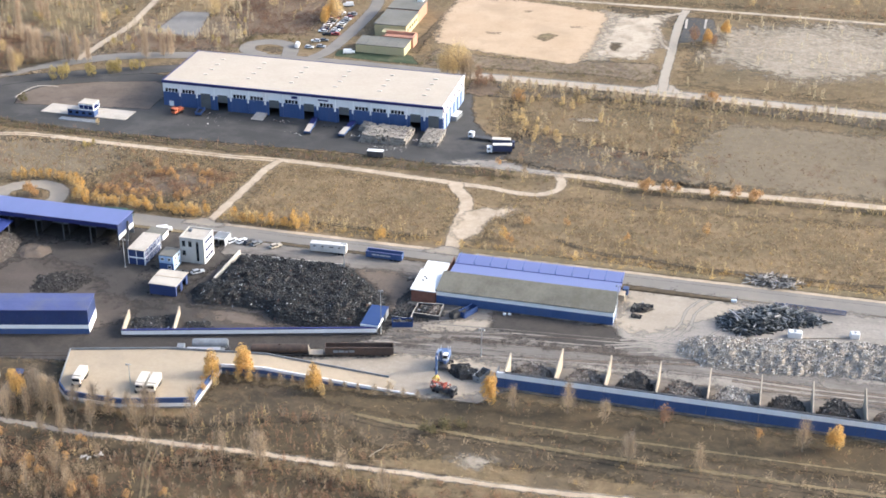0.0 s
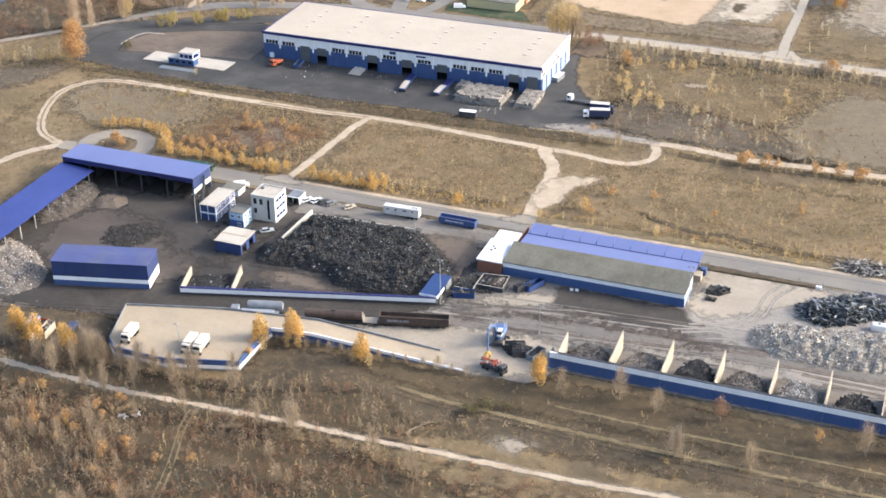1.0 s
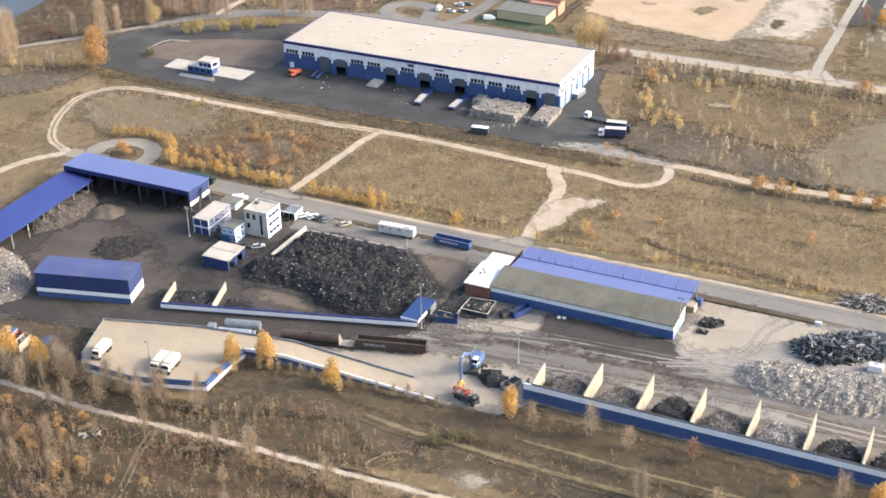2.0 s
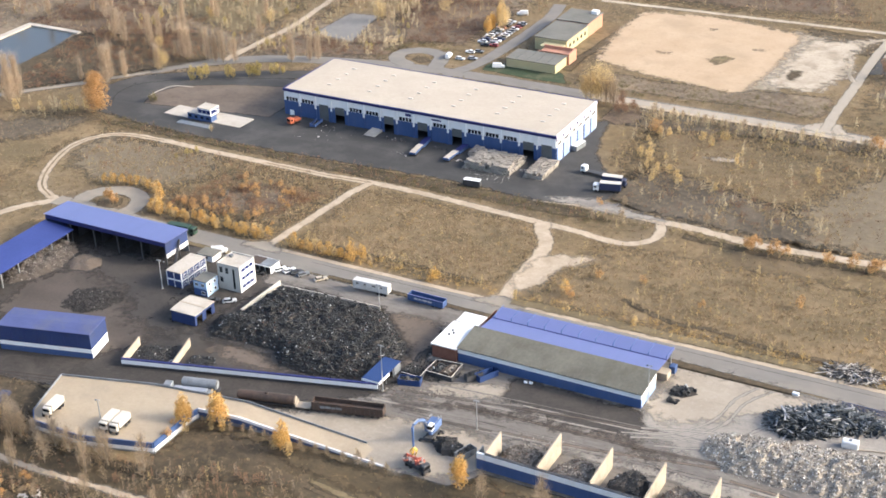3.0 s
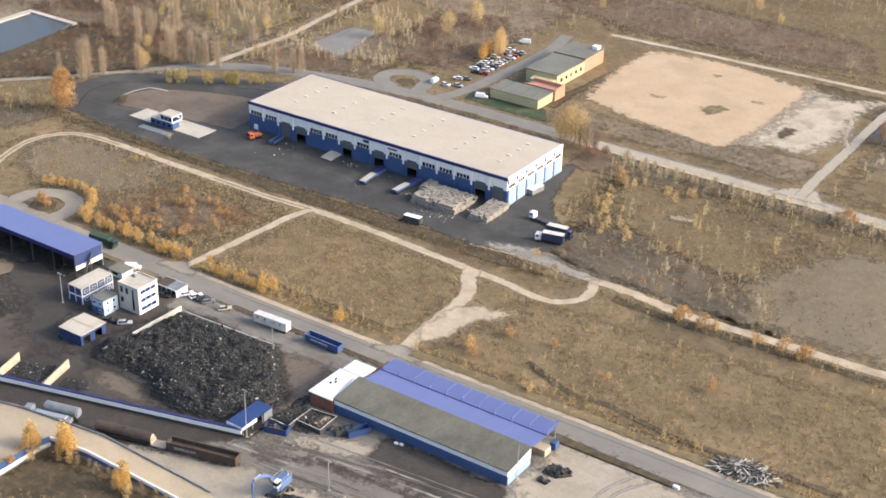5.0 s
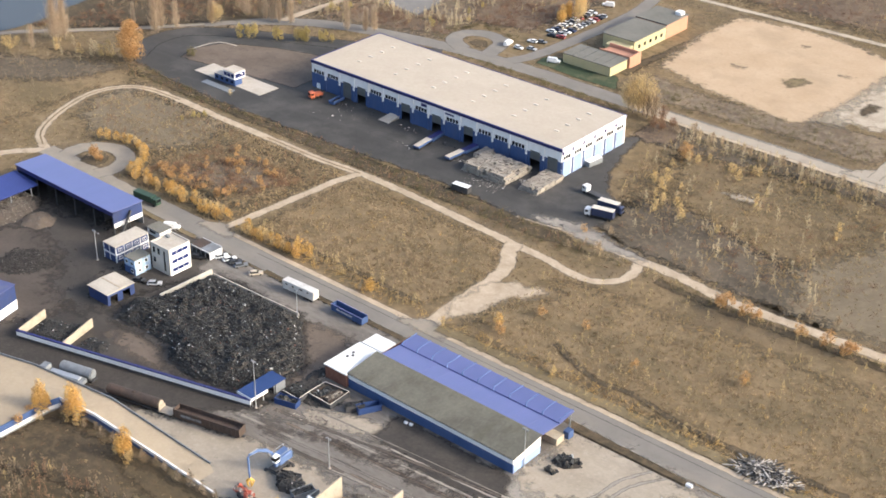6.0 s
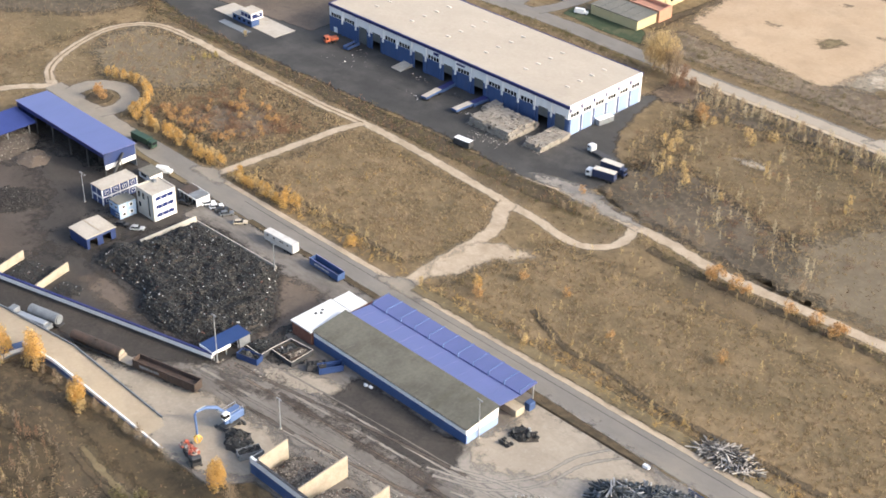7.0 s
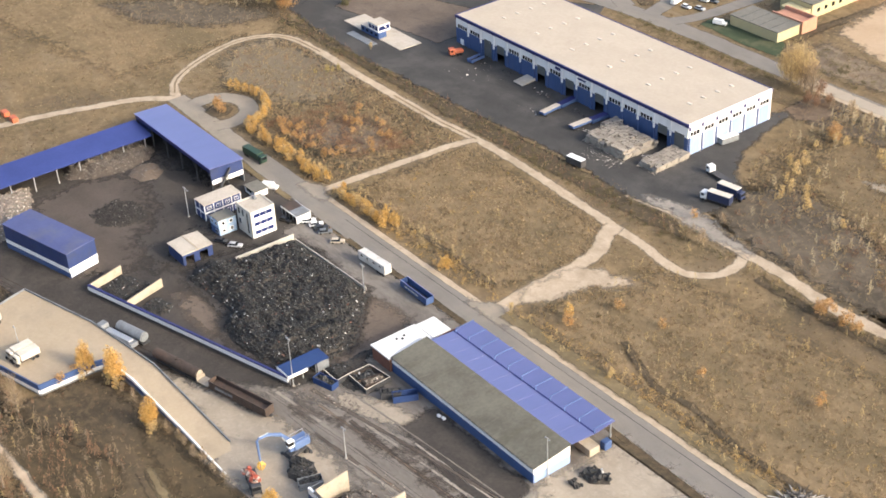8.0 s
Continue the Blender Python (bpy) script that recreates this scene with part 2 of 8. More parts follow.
BLUE = mat("blue_wall_paint", (0.046, 0.082, 0.19), (0.062, 0.104, 0.235), 0.2, 1.8, 0.55, stain=(0.07, 0.09, 0.16), stain_scale=0.2, stain_amt=0.45, stretch=(1, 1, 0.25))
# blue paint with the sun on it mixed into the colour
BLUE_SUNLIT = mat("sunlit_blue_panel", (0.235, 0.325, 0.53), (0.295, 0.385, 0.585), 0.2, 1.8, 0.5, stretch=(1, 1, 0.25))
BLUE_DARK = mat("navy_trim", (0.022, 0.026, 0.105), (0.032, 0.036, 0.14), 0.3, 2.0, 0.5)
BLUE_ROOF = mat("blue_sheet_roof", (0.084, 0.083, 0.23), (0.108, 0.105, 0.285), 0.1, 1.5, 0.3, spec=0.9, stain=(0.068, 0.076, 0.22), stain_scale=0.08, stain_amt=0.5, stretch=(1.0, 0.25, 1))
BLUE_ROOF.node_tree.nodes["Principled BSDF"].inputs["IOR"].default_value = 2.3
# deeper than BLUE_ROOF: the slope's missing sky reflection is put into the colour
CANOPY_NO_SHEEN = mat("blue_sheet_without_sheen", (0.032, 0.048, 0.175), (0.045, 0.063, 0.215), 0.1, 1.5, 0.6, stain=(0.03, 0.042, 0.15), stain_scale=0.08, stain_amt=0.5)
ROOF_CREAM = mat("cream_roof_membrane", (0.40, 0.343, 0.272), (0.455, 0.396, 0.318), 0.05, 0.8, 0.8, stain=(0.40, 0.34, 0.265), stain_scale=0.08, stain_amt=0.5)
ROOF_MOSS = mat("mossy_bitumen_roof", (0.10, 0.095, 0.075), (0.155, 0.145, 0.115), 0.1, 1.2, 0.9, stain=(0.075, 0.07, 0.058), stain_scale=0.12, stain_amt=0.6)
ROOF_GREY = mat("grey_felt_roof", (0.13, 0.125, 0.105), (0.185, 0.175, 0.15), 0.1, 1.0, 0.85)
YELLOW = mat("yellow_render", (0.42, 0.37, 0.21), (0.49, 0.44, 0.265), 0.3, 2.0, 0.85, stain=(0.34, 0.30, 0.20), stain_scale=0.3, stain_amt=0.5)
SALMON = mat("salmon_render", (0.40, 0.205, 0.135), (0.47, 0.25, 0.17), 0.3, 2.0, 0.85)
BRICK_RED = mat("red_brick", (0.17, 0.075, 0.05), (0.24, 0.11, 0.075), 0.5, 3.0, 0.9)
STEEL = mat("galvanised_steel", (0.42, 0.43, 0.44), (0.52, 0.53, 0.54), 0.5, 3.0, 0.45, metal=0.6)
STEEL_DARK = mat("dark_steel", (0.05, 0.05, 0.052), (0.085, 0.085, 0.09), 0.5, 3.0, 0.6, metal=0.3)
DOOR_GREY = mat("grey_roller_door", (0.09, 0.095, 0.095), (0.125, 0.13, 0.13), 0.4, 2.0, 0.6)
RUST = mat("rust_brown", (0.047, 0.036, 0.030), (0.082, 0.062, 0.052), 0.4, 2.5, 0.85, stain=(0.10, 0.062, 0.046), stain_scale=0.3, stain_amt=0.5)
RUBBER = mat("black_rubber", (0.012, 0.012, 0.013), (0.028, 0.028, 0.03), 1.0, 4.0, 0.8, vary=0.3)
GLASS = glass("window_glass")
GLASS_BLUE = glass("blue_window_glass", (0.02, 0.03, 0.11))
ORANGE = mat("orange_paint", (0.42, 0.11, 0.05), (0.50, 0.15, 0.075), 1.0, 4.0, 0.5)
RED = mat("faded_red_paint", (0.30, 0.06, 0.04), (0.42, 0.12, 0.08), 1.0, 4.0, 0.6, stain=(0.12, 0.05, 0.04), stain_scale=0.8, stain_amt=0.7)
MACHINE_BLUE = mat("machine_blue", (0.085, 0.135, 0.27), (0.12, 0.18, 0.34), 0.8, 4.0, 0.45)
MACHINE_YELLOW = mat("ochre_paint", (0.55, 0.33, 0.06), (0.62, 0.4, 0.1), 0.8, 4.0, 0.6)
GREEN_PAINT = mat("dark_green_paint", (0.025, 0.05, 0.035), (0.04, 0.075, 0.05), 0.8, 4.0, 0.5)
LIGHT_BLUE = mat("pale_sky_blue_paint", (0.31, 0.42, 0.58), (0.40, 0.52, 0.68), 0.4, 2.0, 0.55)
WATER = glass("pond_water", (0.075, 0.08, 0.082))
WATER.node_tree.nodes["Principled BSDF"].inputs["Specular IOR Level"].default_value = 0.2
BARK = mat("grey_bark", (0.20, 0.16, 0.12), (0.30, 0.245, 0.185), 1.0, 5.0, 0.95)
SILVER_GREY = mat("weathered_grey_metal", (0.17, 0.182, 0.197), (0.255, 0.268, 0.282), 0.5, 2.5, 0.6, metal=0.2, stain=(0.13, 0.125, 0.12), stain_scale=0.3, stain_amt=0.5)
DULL_ROOF = mat("dull_blue_sheet_roof", (0.062, 0.074, 0.178), (0.084, 0.096, 0.212), 0.15, 1.5, 0.5, stain=(0.14, 0.135, 0.15), stain_scale=0.12, stain_amt=0.5)
NAVY_WALL = mat("navy_wall_paint", (0.026, 0.042, 0.122), (0.036, 0.056, 0.152), 0.2, 1.8, 0.55, stain=(0.05, 0.055, 0.085), stain_scale=0.25, stain_amt=0.5)
NAVY_ROOF = mat("navy_sheet_roof", (0.022, 0.045, 0.135), (0.032, 0.06, 0.165), 0.2, 2.0, 0.5)

ONE = (1.0, 1.0, 1.0)
ALONG = (0.22, 1.0, 1.0)
weathered(YARD_MUD, (0.10, 0.52, 0.66, 0.65, (0.085, 0.073, 0.062), ALONG), (0.45, 0.52, 0.68, 0.5, (0.24, 0.212, 0.182), ALONG), (1.6, 0.52, 0.7, 0.45, (0.075, 0.066, 0.056), ALONG))
weathered(YARD_PALE, (0.09, 0.50, 0.64, 0.55, (0.15, 0.132, 0.112), ALONG), (0.5, 0.53, 0.68, 0.45, (0.34, 0.305, 0.262), ONE), (1.5, 0.54, 0.7, 0.5, (0.13, 0.115, 0.098), ONE))
weathered(YARD_DUST, (0.12, 0.53, 0.66, 0.45, (0.19, 0.163, 0.13), ALONG), (0.7, 0.54, 0.68, 0.4, (0.42, 0.372, 0.305), ONE))
weathered(YARD_SOOT, (0.07, 0.52, 0.64, 0.5, (0.085, 0.072, 0.06), ONE), (0.5, 0.53, 0.68, 0.5, (0.076, 0.066, 0.056), ONE), (1.8, 0.56, 0.7, 0.5, (0.022, 0.02, 0.018), ONE), (3.5, 0.63, 0.72, 0.5, (0.16, 0.145, 0.125), ONE))
weathered(YARD_DARK, (0.05, 0.52, 0.64, 0.4, (0.085, 0.08, 0.074), ALONG), (0.35, 0.54, 0.68, 0.35, (0.032, 0.031, 0.031), ONE), (2.2, 0.64, 0.74, 0.4, (0.16, 0.15, 0.135), ONE))
weathered(YARD_BROWN, (0.3, 0.52, 0.66, 0.5, (0.075, 0.06, 0.05), ONE), (1.3, 0.55, 0.7, 0.4, (0.19, 0.152, 0.12), ONE))
weathered(ROAD, (0.25, 0.52, 0.66, 0.35, (0.13, 0.12, 0.107), ALONG), (0.06, 0.52, 0.66, 0.4, (0.27, 0.235, 0.19), ALONG))
weathered(ROOF_MOSS, (0.25, 0.52, 0.66, 0.5, (0.085, 0.08, 0.056), (1.0, 0.25, 1.0)), (0.9, 0.54, 0.68, 0.45, (0.17, 0.158, 0.125), (1.0, 0.3, 1.0)))
weathered(ROOF_CREAM, (0.12, 0.54, 0.68, 0.3, (0.36, 0.305, 0.235), ONE), (0.5, 0.56, 0.70, 0.25, (0.52, 0.455, 0.37), ONE))
weathered(SAND, (0.3, 0.56, 0.68, 0.4, (0.29, 0.21, 0.135), ONE), (0.9, 0.6, 0.72, 0.5, (0.23, 0.18, 0.12), ONE))
weathered(CHALK, (0.5, 0.54, 0.66, 0.6, (0.27, 0.22, 0.16), ONE), (1.2, 0.58, 0.7, 0.5, (0.2, 0.165, 0.12), ONE))
weathered(DECK, (0.25, 0.54, 0.68, 0.35, (0.26, 0.215, 0.16), ONE), (1.1, 0.56, 0.7, 0.3, (0.45, 0.39, 0.31), ONE))
weathered(RUST, (0.5, 0.5, 0.66, 0.5, (0.12, 0.075, 0.055), ONE), (1.8, 0.54, 0.7, 0.5, (0.035, 0.027, 0.023), ONE))

FLOW = (0.4, 1.0, 1.0)
weathered(GRASS_DRY, (0.045, 0.50, 0.62, 0.55, (0.122, 0.098, 0.056), FLOW), (0.10, 0.54, 0.66, 0.45, (0.265, 0.195, 0.115), FLOW), (0.22, 0.56, 0.68, 0.5, (0.098, 0.08, 0.048), FLOW), (0.7, 0.58, 0.7, 0.45, (0.082, 0.068, 0.042), ONE))
weathered(GRASS_OLIVE, (0.04, 0.50, 0.62, 0.5, (0.098, 0.086, 0.054), FLOW), (0.11, 0.54, 0.66, 0.5, (0.20, 0.15, 0.09), FLOW), (0.3, 0.56, 0.68, 0.5, (0.075, 0.063, 0.042), ONE))
weathered(MEADOW, (0.03, 0.50, 0.62, 0.55, (0.095, 0.075, 0.052), ONE), (0.09, 0.53, 0.65, 0.5, (0.24, 0.182, 0.115), FLOW), (0.3, 0.56, 0.68, 0.5, (0.07, 0.056, 0.042), ONE))
weathered(SCRUB, (0.06, 0.52, 0.64, 0.5, (0.125, 0.095, 0.055), FLOW), (0.25, 0.55, 0.67, 0.5, (0.045, 0.04, 0.028), FLOW), (0.8, 0.58, 0.7, 0.4, (0.16, 0.12, 0.075), ONE))
weathered(BANKSIDE, (0.06, 0.52, 0.64, 0.5, (0.115, 0.082, 0.046), FLOW), (0.25, 0.55, 0.67, 0.5, (0.036, 0.032, 0.022), FLOW))
weathered(HEATH, (0.06, 0.5, 0.62, 0.5, (0.10, 0.075, 0.054), ONE), (0.3, 0.55, 0.67, 0.5, (0.20, 0.13, 0.075), ONE))

def scrap_mat(name, stops, rough=0.7, metal=0.2):
    """One colour a loose piece, drawn from a few."""
    m = bpy.data.materials.new(name)
    m.use_nodes = True
    n, l = m.node_tree.nodes, m.node_tree.links
    p = n["Principled BSDF"]
    p.inputs["Roughness"].default_value, p.inputs["Metallic"].default_value = rough, metal
    geo = n.new("ShaderNodeNewGeometry")
    r = n.new("ShaderNodeValToRGB")
    r.color_ramp.interpolation = 'CONSTANT'
    while len(r.color_ramp.elements) < len(stops):
        r.color_ramp.elements.new(0.5)
    for e, (at, c) in zip(r.color_ramp.elements, stops):
        e.position, e.color = at, (*c, 1)
    l.new(geo.outputs["Random Per Island"], r.inputs[0])
    l.new(r.outputs[0], p.inputs["Base Color"])
    return m


# the last, whitish stop paints glints onto a few pieces
SCRAP_DARK = scrap_mat("dark_scrap", [(0, (0.022, 0.023, 0.024)), (0.4, (0.032, 0.033, 0.033)), (0.68, (0.046, 0.047, 0.045)), (0.86, (0.066, 0.060, 0.052)), (0.955, (0.12, 0.118, 0.11)), (0.972, (0.12, 0.055, 0.04)), (0.984, (0.46, 0.46, 0.45))])
SCRAP_LIGHT = scrap_mat("pale_scrap", [(0, (0.10, 0.09, 0.076)), (0.16, (0.23, 0.208, 0.178)), (0.38, (0.36, 0.332, 0.29)), (0.64, (0.48, 0.448, 0.395)), (0.85, (0.70, 0.67, 0.615)), (0.95, (0.13, 0.09, 0.06))], 0.9, 0.0)
TRAILER_WHITE = mat("dirty_white_panels", (0.48, 0.465, 0.435), (0.62, 0.60, 0.57), 0.35, 2.5, 0.6, stain=(0.33, 0.30, 0.26), stain_scale=0.4, stain_amt=0.6)
SCRAP_MIX = scrap_mat("mixed_scrap", [(0, (0.065, 0.055, 0.045)), (0.4, (0.125, 0.103, 0.082)), (0.7, (0.22, 0.187, 0.148)), (0.88, (0.44, 0.39, 0.325)), (0.96, (0.16, 0.07, 0.04))], 0.85, 0.0)
# brightest stop stands for glints on the steel
PIPES = scrap_mat("steel_offcuts", [(0, (0.035, 0.038, 0.038)), (0.35, (0.07, 0.075, 0.075)), (0.62, (0.14, 0.145, 0.142)), (0.86, (0.34, 0.335, 0.33))], 0.5, 0.3)
LOGS = scrap_mat("weathered_poles", [(0, (0.05, 0.045, 0.04)), (0.36, (0.13, 0.115, 0.10)), (0.58, (0.27, 0.245, 0.21)), (0.76, (0.50, 0.46, 0.41))], 0.9, 0.0)
CARGO_PALE = scrap_mat("pale_boards", [(0, (0.45, 0.42, 0.38)), (0.6, (0.58, 0.56, 0.52))], 0.9, 0.0)
CARGO = scrap_mat("red_and_grey_scrap", [(0, (0.35, 0.08, 0.05)), (0.45, (0.45, 0.18, 0.12)), (0.65, (0.12, 0.09, 0.08)), (0.85, (0.5, 0.45, 0.4))])
RUBBLE_MIX = scrap_mat("mixed_rubble", [(0, (0.13, 0.105, 0.085)), (0.2, (0.24, 0.195, 0.16)), (0.45, (0.33, 0.27, 0.22)), (0.72, (0.42, 0.365, 0.31)), (0.88, (0.58, 0.54, 0.48)), (0.96, (0.09, 0.07, 0.055))], 0.95, 0.0)
SCRAP_SOOT = scrap_mat("sooty_scrap", [(0, (0.02, 0.018, 0.017)), (0.45, (0.034, 0.03, 0.028)), (0.8, (0.06, 0.054, 0.048)), (0.975, (0.25, 0.24, 0.22))], 0.8, 0.1)
BANK = scrap_mat("grey_rubble", [(0, (0.085, 0.075, 0.063)), (0.3, (0.13, 0.115, 0.098)), (0.65, (0.175, 0.157, 0.135)), (0.9, (0.31, 0.285, 0.25)), (0.97, (0.08, 0.07, 0.06))], 0.95, 0.0)
BALES = scrap_mat("waste_paper_bales", [(0, (0.25, 0.22, 0.185)), (0.3, (0.275, 0.243, 0.204)), (0.65, (0.30, 0.265, 0.223)), (0.95, (0.23, 0.205, 0.175))], 0.95, 0.0)
PAINTS = {k: mat(k + "_car_paint", c, tuple(min(1, v * 1.12) for v in c), 1.0, 6.0, 0.35, spec=0.5) for k, c in {"black": (0.02, 0.02, 0.022), "silver": (0.36, 0.37, 0.38), "red": (0.28, 0.04, 0.035), "navy": (0.028, 0.038, 0.085), "grey": (0.13, 0.135, 0.14), "beige": (0.42, 0.36, 0.27)}.items()}

# ---- building helpers ----
def put_mesh(name, bm, material, smooth=False):
    me = bpy.data.meshes.new(name)
    bmesh.ops.recalc_face_normals(bm, faces=bm.faces)
    if smooth:
        for f in bm.faces:
            f.smooth = True
    bm.to_mesh(me)
    bm.free()
    me.attributes.new("core", 'FLOAT', 'POINT').data.foreach_set("value", [1.0] * len(me.vertices))
    if material:
        me.materials.append(material)
    return me


def part(name, bm, material, parent, label=""):
    ob = new(name, put_mesh(name, bm, material))
    ob.parent = parent
    return tagged(ob, label)


def thing(name, m, label, category, group="", kind=""):
    ob = new(name)
    ob.empty_display_size = 0.5
    ob.matrix_world = m
    return tagged(ob, label, category, group, kind)


def boxes(*rows, bevel=0.0):
    bm = bmesh.new()
    for x0, x1, y0, y1, z0, z1 in rows:
        v = [bm.verts.new(c) for c in ((x0, y0, z0), (x1, y0, z0), (x1, y1, z0), (x0, y1, z0), (x0, y0, z1), (x1, y0, z1), (x1, y1, z1), (x0, y1, z1))]
        for q in ((3, 2, 1, 0), (4, 5, 6, 7), (0, 1, 5, 4), (1, 2, 6, 5), (2, 3, 7, 6), (3, 0, 4, 7)):
            bm.faces.new([v[k] for k in q])
    if bevel:
        bmesh.ops.bevel(bm, geom=list(bm.edges), offset=bevel, segments=1, affect='EDGES')
    return bm


def prism(poly, z0, z1):
    """An upright prism over a plan; z1 may be a list of heights, one a corner."""
    bm = bmesh.new()
    tops = z1 if isinstance(z1, (list, tuple)) else [z1] * len(poly)
    lo = [bm.verts.new((x, y, z0)) for x, y in poly]
    hi = [bm.verts.new((x, y, z)) for (x, y), z in zip(poly, tops)]
    k = len(poly)
    bm.faces.new(hi)
    bm.faces.new(lo[::-1])
    for i in range(k):
        bm.faces.new((lo[i], lo[(i + 1) % k], hi[(i + 1) % k], hi[i]))
    return bm


def profile_x(pts, x0, x1):
    """A (y, z) outline drawn out along x."""
    bm = bmesh.new()
    a = [bm.verts.new((x0, y, z)) for y, z in pts]
    b = [bm.verts.new((x1, y, z)) for y, z in pts]
    bm.faces.new(a)
    bm.faces.new(b[::-1])
    for i in range(len(pts)):
        j = (i + 1) % len(pts)
        bm.faces.new((a[i], b[i], b[j], a[j]))
    return bm


def tube(points, r0, r1=None, seg=8, bm=None):
    """A tapered round bar through points."""
    bm = bm or bmesh.new()
    r1 = r0 if r1 is None else r1
    pts = [Vector(p) for p in points]
    rings = []
    for i, p in enumerate(pts):
        d = (pts[min(i + 1, len(pts) - 1)] - pts[max(i - 1, 0)]).normalized()
        u = d.orthogonal().normalized()
        w = d.cross(u)
        r = r0 + (r1 - r0) * i / (len(pts) - 1)
        rings.append([bm.verts.new(p + (u * math.cos(a) + w * math.sin(a)) * r) for a in [2 * math.pi * k / seg for k in range(seg)]])
    for a, b in zip(rings, rings[1:]):
        for k in range(seg):
            bm.faces.new((a[k], a[(k + 1) % seg], b[(k + 1) % seg], b[k]))
    bm.faces.new(rings[0][::-1])
    bm.faces.new(rings[-1])
    return bm


def wall_cells(u0, u1, z0, z1, holes):
    """The rectangles that are left of a wall when its holes (u0, u1, z0, z1) are cut out, on one common grid."""
    us = sorted({u0, u1, *[min(max(h[k], u0), u1) for h in holes for k in (0, 1)]})
    zs = sorted({z0, z1, *[min(max(h[k], z0), z1) for h in holes for k in (2, 3)]})
    out = []
    for a, b in zip(us, us[1:]):
        for c, d in zip(zs, zs[1:]):
            if not any(h[0] < (a + b) / 2 < h[1] and h[2] < (c + d) / 2 < h[3] for h in holes):
                out.append((a, b, c, d))
    return out


def weld(bm):
    bmesh.ops.remove_doubles(bm, verts=bm.verts, dist=0.0005)
    return bm


def ground_mesh(name, verts, faces, core, material, label, category="ground", kind="structure"):
    me = bpy.data.meshes.new(name)
    me.from_pydata(verts, [], faces)
    at = me.attributes.new("core", 'FLOAT', 'POINT')
    at.data.foreach_set("value", core)
    me.materials.append(material)
    return tagged(new(name, me), label, category, kind=kind)


LAYER = [0]
LINES = []      # middle lines of roads and tracks with half their width


def lift():
    LAYER[0] += 1
    return 0.005 + 0.0015 * LAYER[0]


def smooth_line(pts, step=3.0):
    """Points along a Catmull-Rom curve through pts."""
    p = [Vector((x, y, 0)) for x, y in pts]
    p = [p[0] * 2 - p[1], *p, p[-1] * 2 - p[-2]]
    out = []
    for a, b, c, d in zip(p, p[1:], p[2:], p[3:]):
        k = max(1, int((c - b).length / step))
        for i in range(k):
            t = i / k
            out.append(0.5 * ((2 * b) + (c - a) * t + (2 * a - 5 * b + 4 * c - d) * t * t + (3 * b - a - 3 * c + d) * t ** 3))
    out.append(p[-2])
    return out


def ribbon(name, pts, width, material, label, category="road", feather=1.2, round_it=True):
    """A road or track along a line, with a soft margin at both sides."""
    line = smooth_line(pts) if round_it else [Vector((x, y, 0)) for x, y in pts]
    if material not in (VERGE, SCRUB):
        LINES.append((np.array([p[:2] for p in line]), width / 2))
    z = lift()
    verts, faces, core = [], [], []
    core_half = max(width / 2 - feather * 0.4, width * 0.15)
    offs = ((-width / 2 - feather, 0.0), (-core_half, 1.0), (core_half, 1.0), (width / 2 + feather, 0.0))
    for i, p in enumerate(line):
        d = (line[min(i + 1, len(line) - 1)] - line[max(i - 1, 0)]).normalized()
        s = Vector((-d.y, d.x, 0))
        for o, c in offs:
            q = p + s * o
            verts.append((q.x, q.y, z))
            core.append(c)
    for i in range(len(line) - 1):
        for k in range(3):
            a = 4 * i + k
            faces.append((a, a + 4, a + 5, a + 1))
    return ground_mesh(name, verts, faces, core, material, label, category)


def patch(name, poly, material, label, feather=2.0, category="ground"):
    """An area of ground with a ragged margin, on a fine grid."""
    z = lift()
    p = np.array(poly, float)
    cell = min(max(0.7, feather * 0.5), 3.0)
    x0, y0 = p.min(0) - feather
    nx, ny = np.ceil((p.max(0) + feather - (x0, y0)) / cell).astype(int) + 1
    gx, gy = np.meshgrid(x0 + cell * np.arange(nx), y0 + cell * np.arange(ny))
    q = np.stack([gx.ravel(), gy.ravel()], 1)
    far, inside = np.full(len(q), 1e9), np.zeros(len(q), bool)
    for a, b in zip(p, np.roll(p, -1, 0)):
        d = b - a
        t = np.clip(((q - a) @ d) / (d @ d), 0, 1)
        far = np.minimum(far, np.hypot(*(q - a - t[:, None] * d).T))
        if a[1] != b[1]:
            cross = (a[1] > q[:, 1]) != (b[1] > q[:, 1])
            inside ^= cross & (q[:, 0] < d[0] * (q[:, 1] - a[1]) / d[1] + a[0])
    core = np.clip(np.where(inside, far, -far) / feather + 0.5, 0, 1)
    ids = np.arange(nx * ny).reshape(ny, nx)
    quads = np.stack([ids[:-1, :-1], ids[:-1, 1:], ids[1:, 1:], ids[1:, :-1]], -1).reshape(-1, 4)
    quads = quads[core[quads].max(1) > 0]
    used, back = np.unique(quads, return_inverse=True)
    verts = np.column_stack([q[used], np.full(len(used), z)])
    return ground_mesh(name, verts.tolist(), back.reshape(-1, 4).tolist(), core[used].tolist(), material, label, category)

# ---- ground, roads and yards ----
bm = bmesh.new()
gv = [bm.verts.new(c) for c in ((-1600, -900, 0), (1400, -900, 0), (1400, 2200, 0), (-1600, 2200, 0))]
bm.faces.new(gv)
tagged(new("ground", put_mesh("ground", bm, MEADOW)), "flat wasteland of dry autumn grass and scrub", "ground", kind="structure")

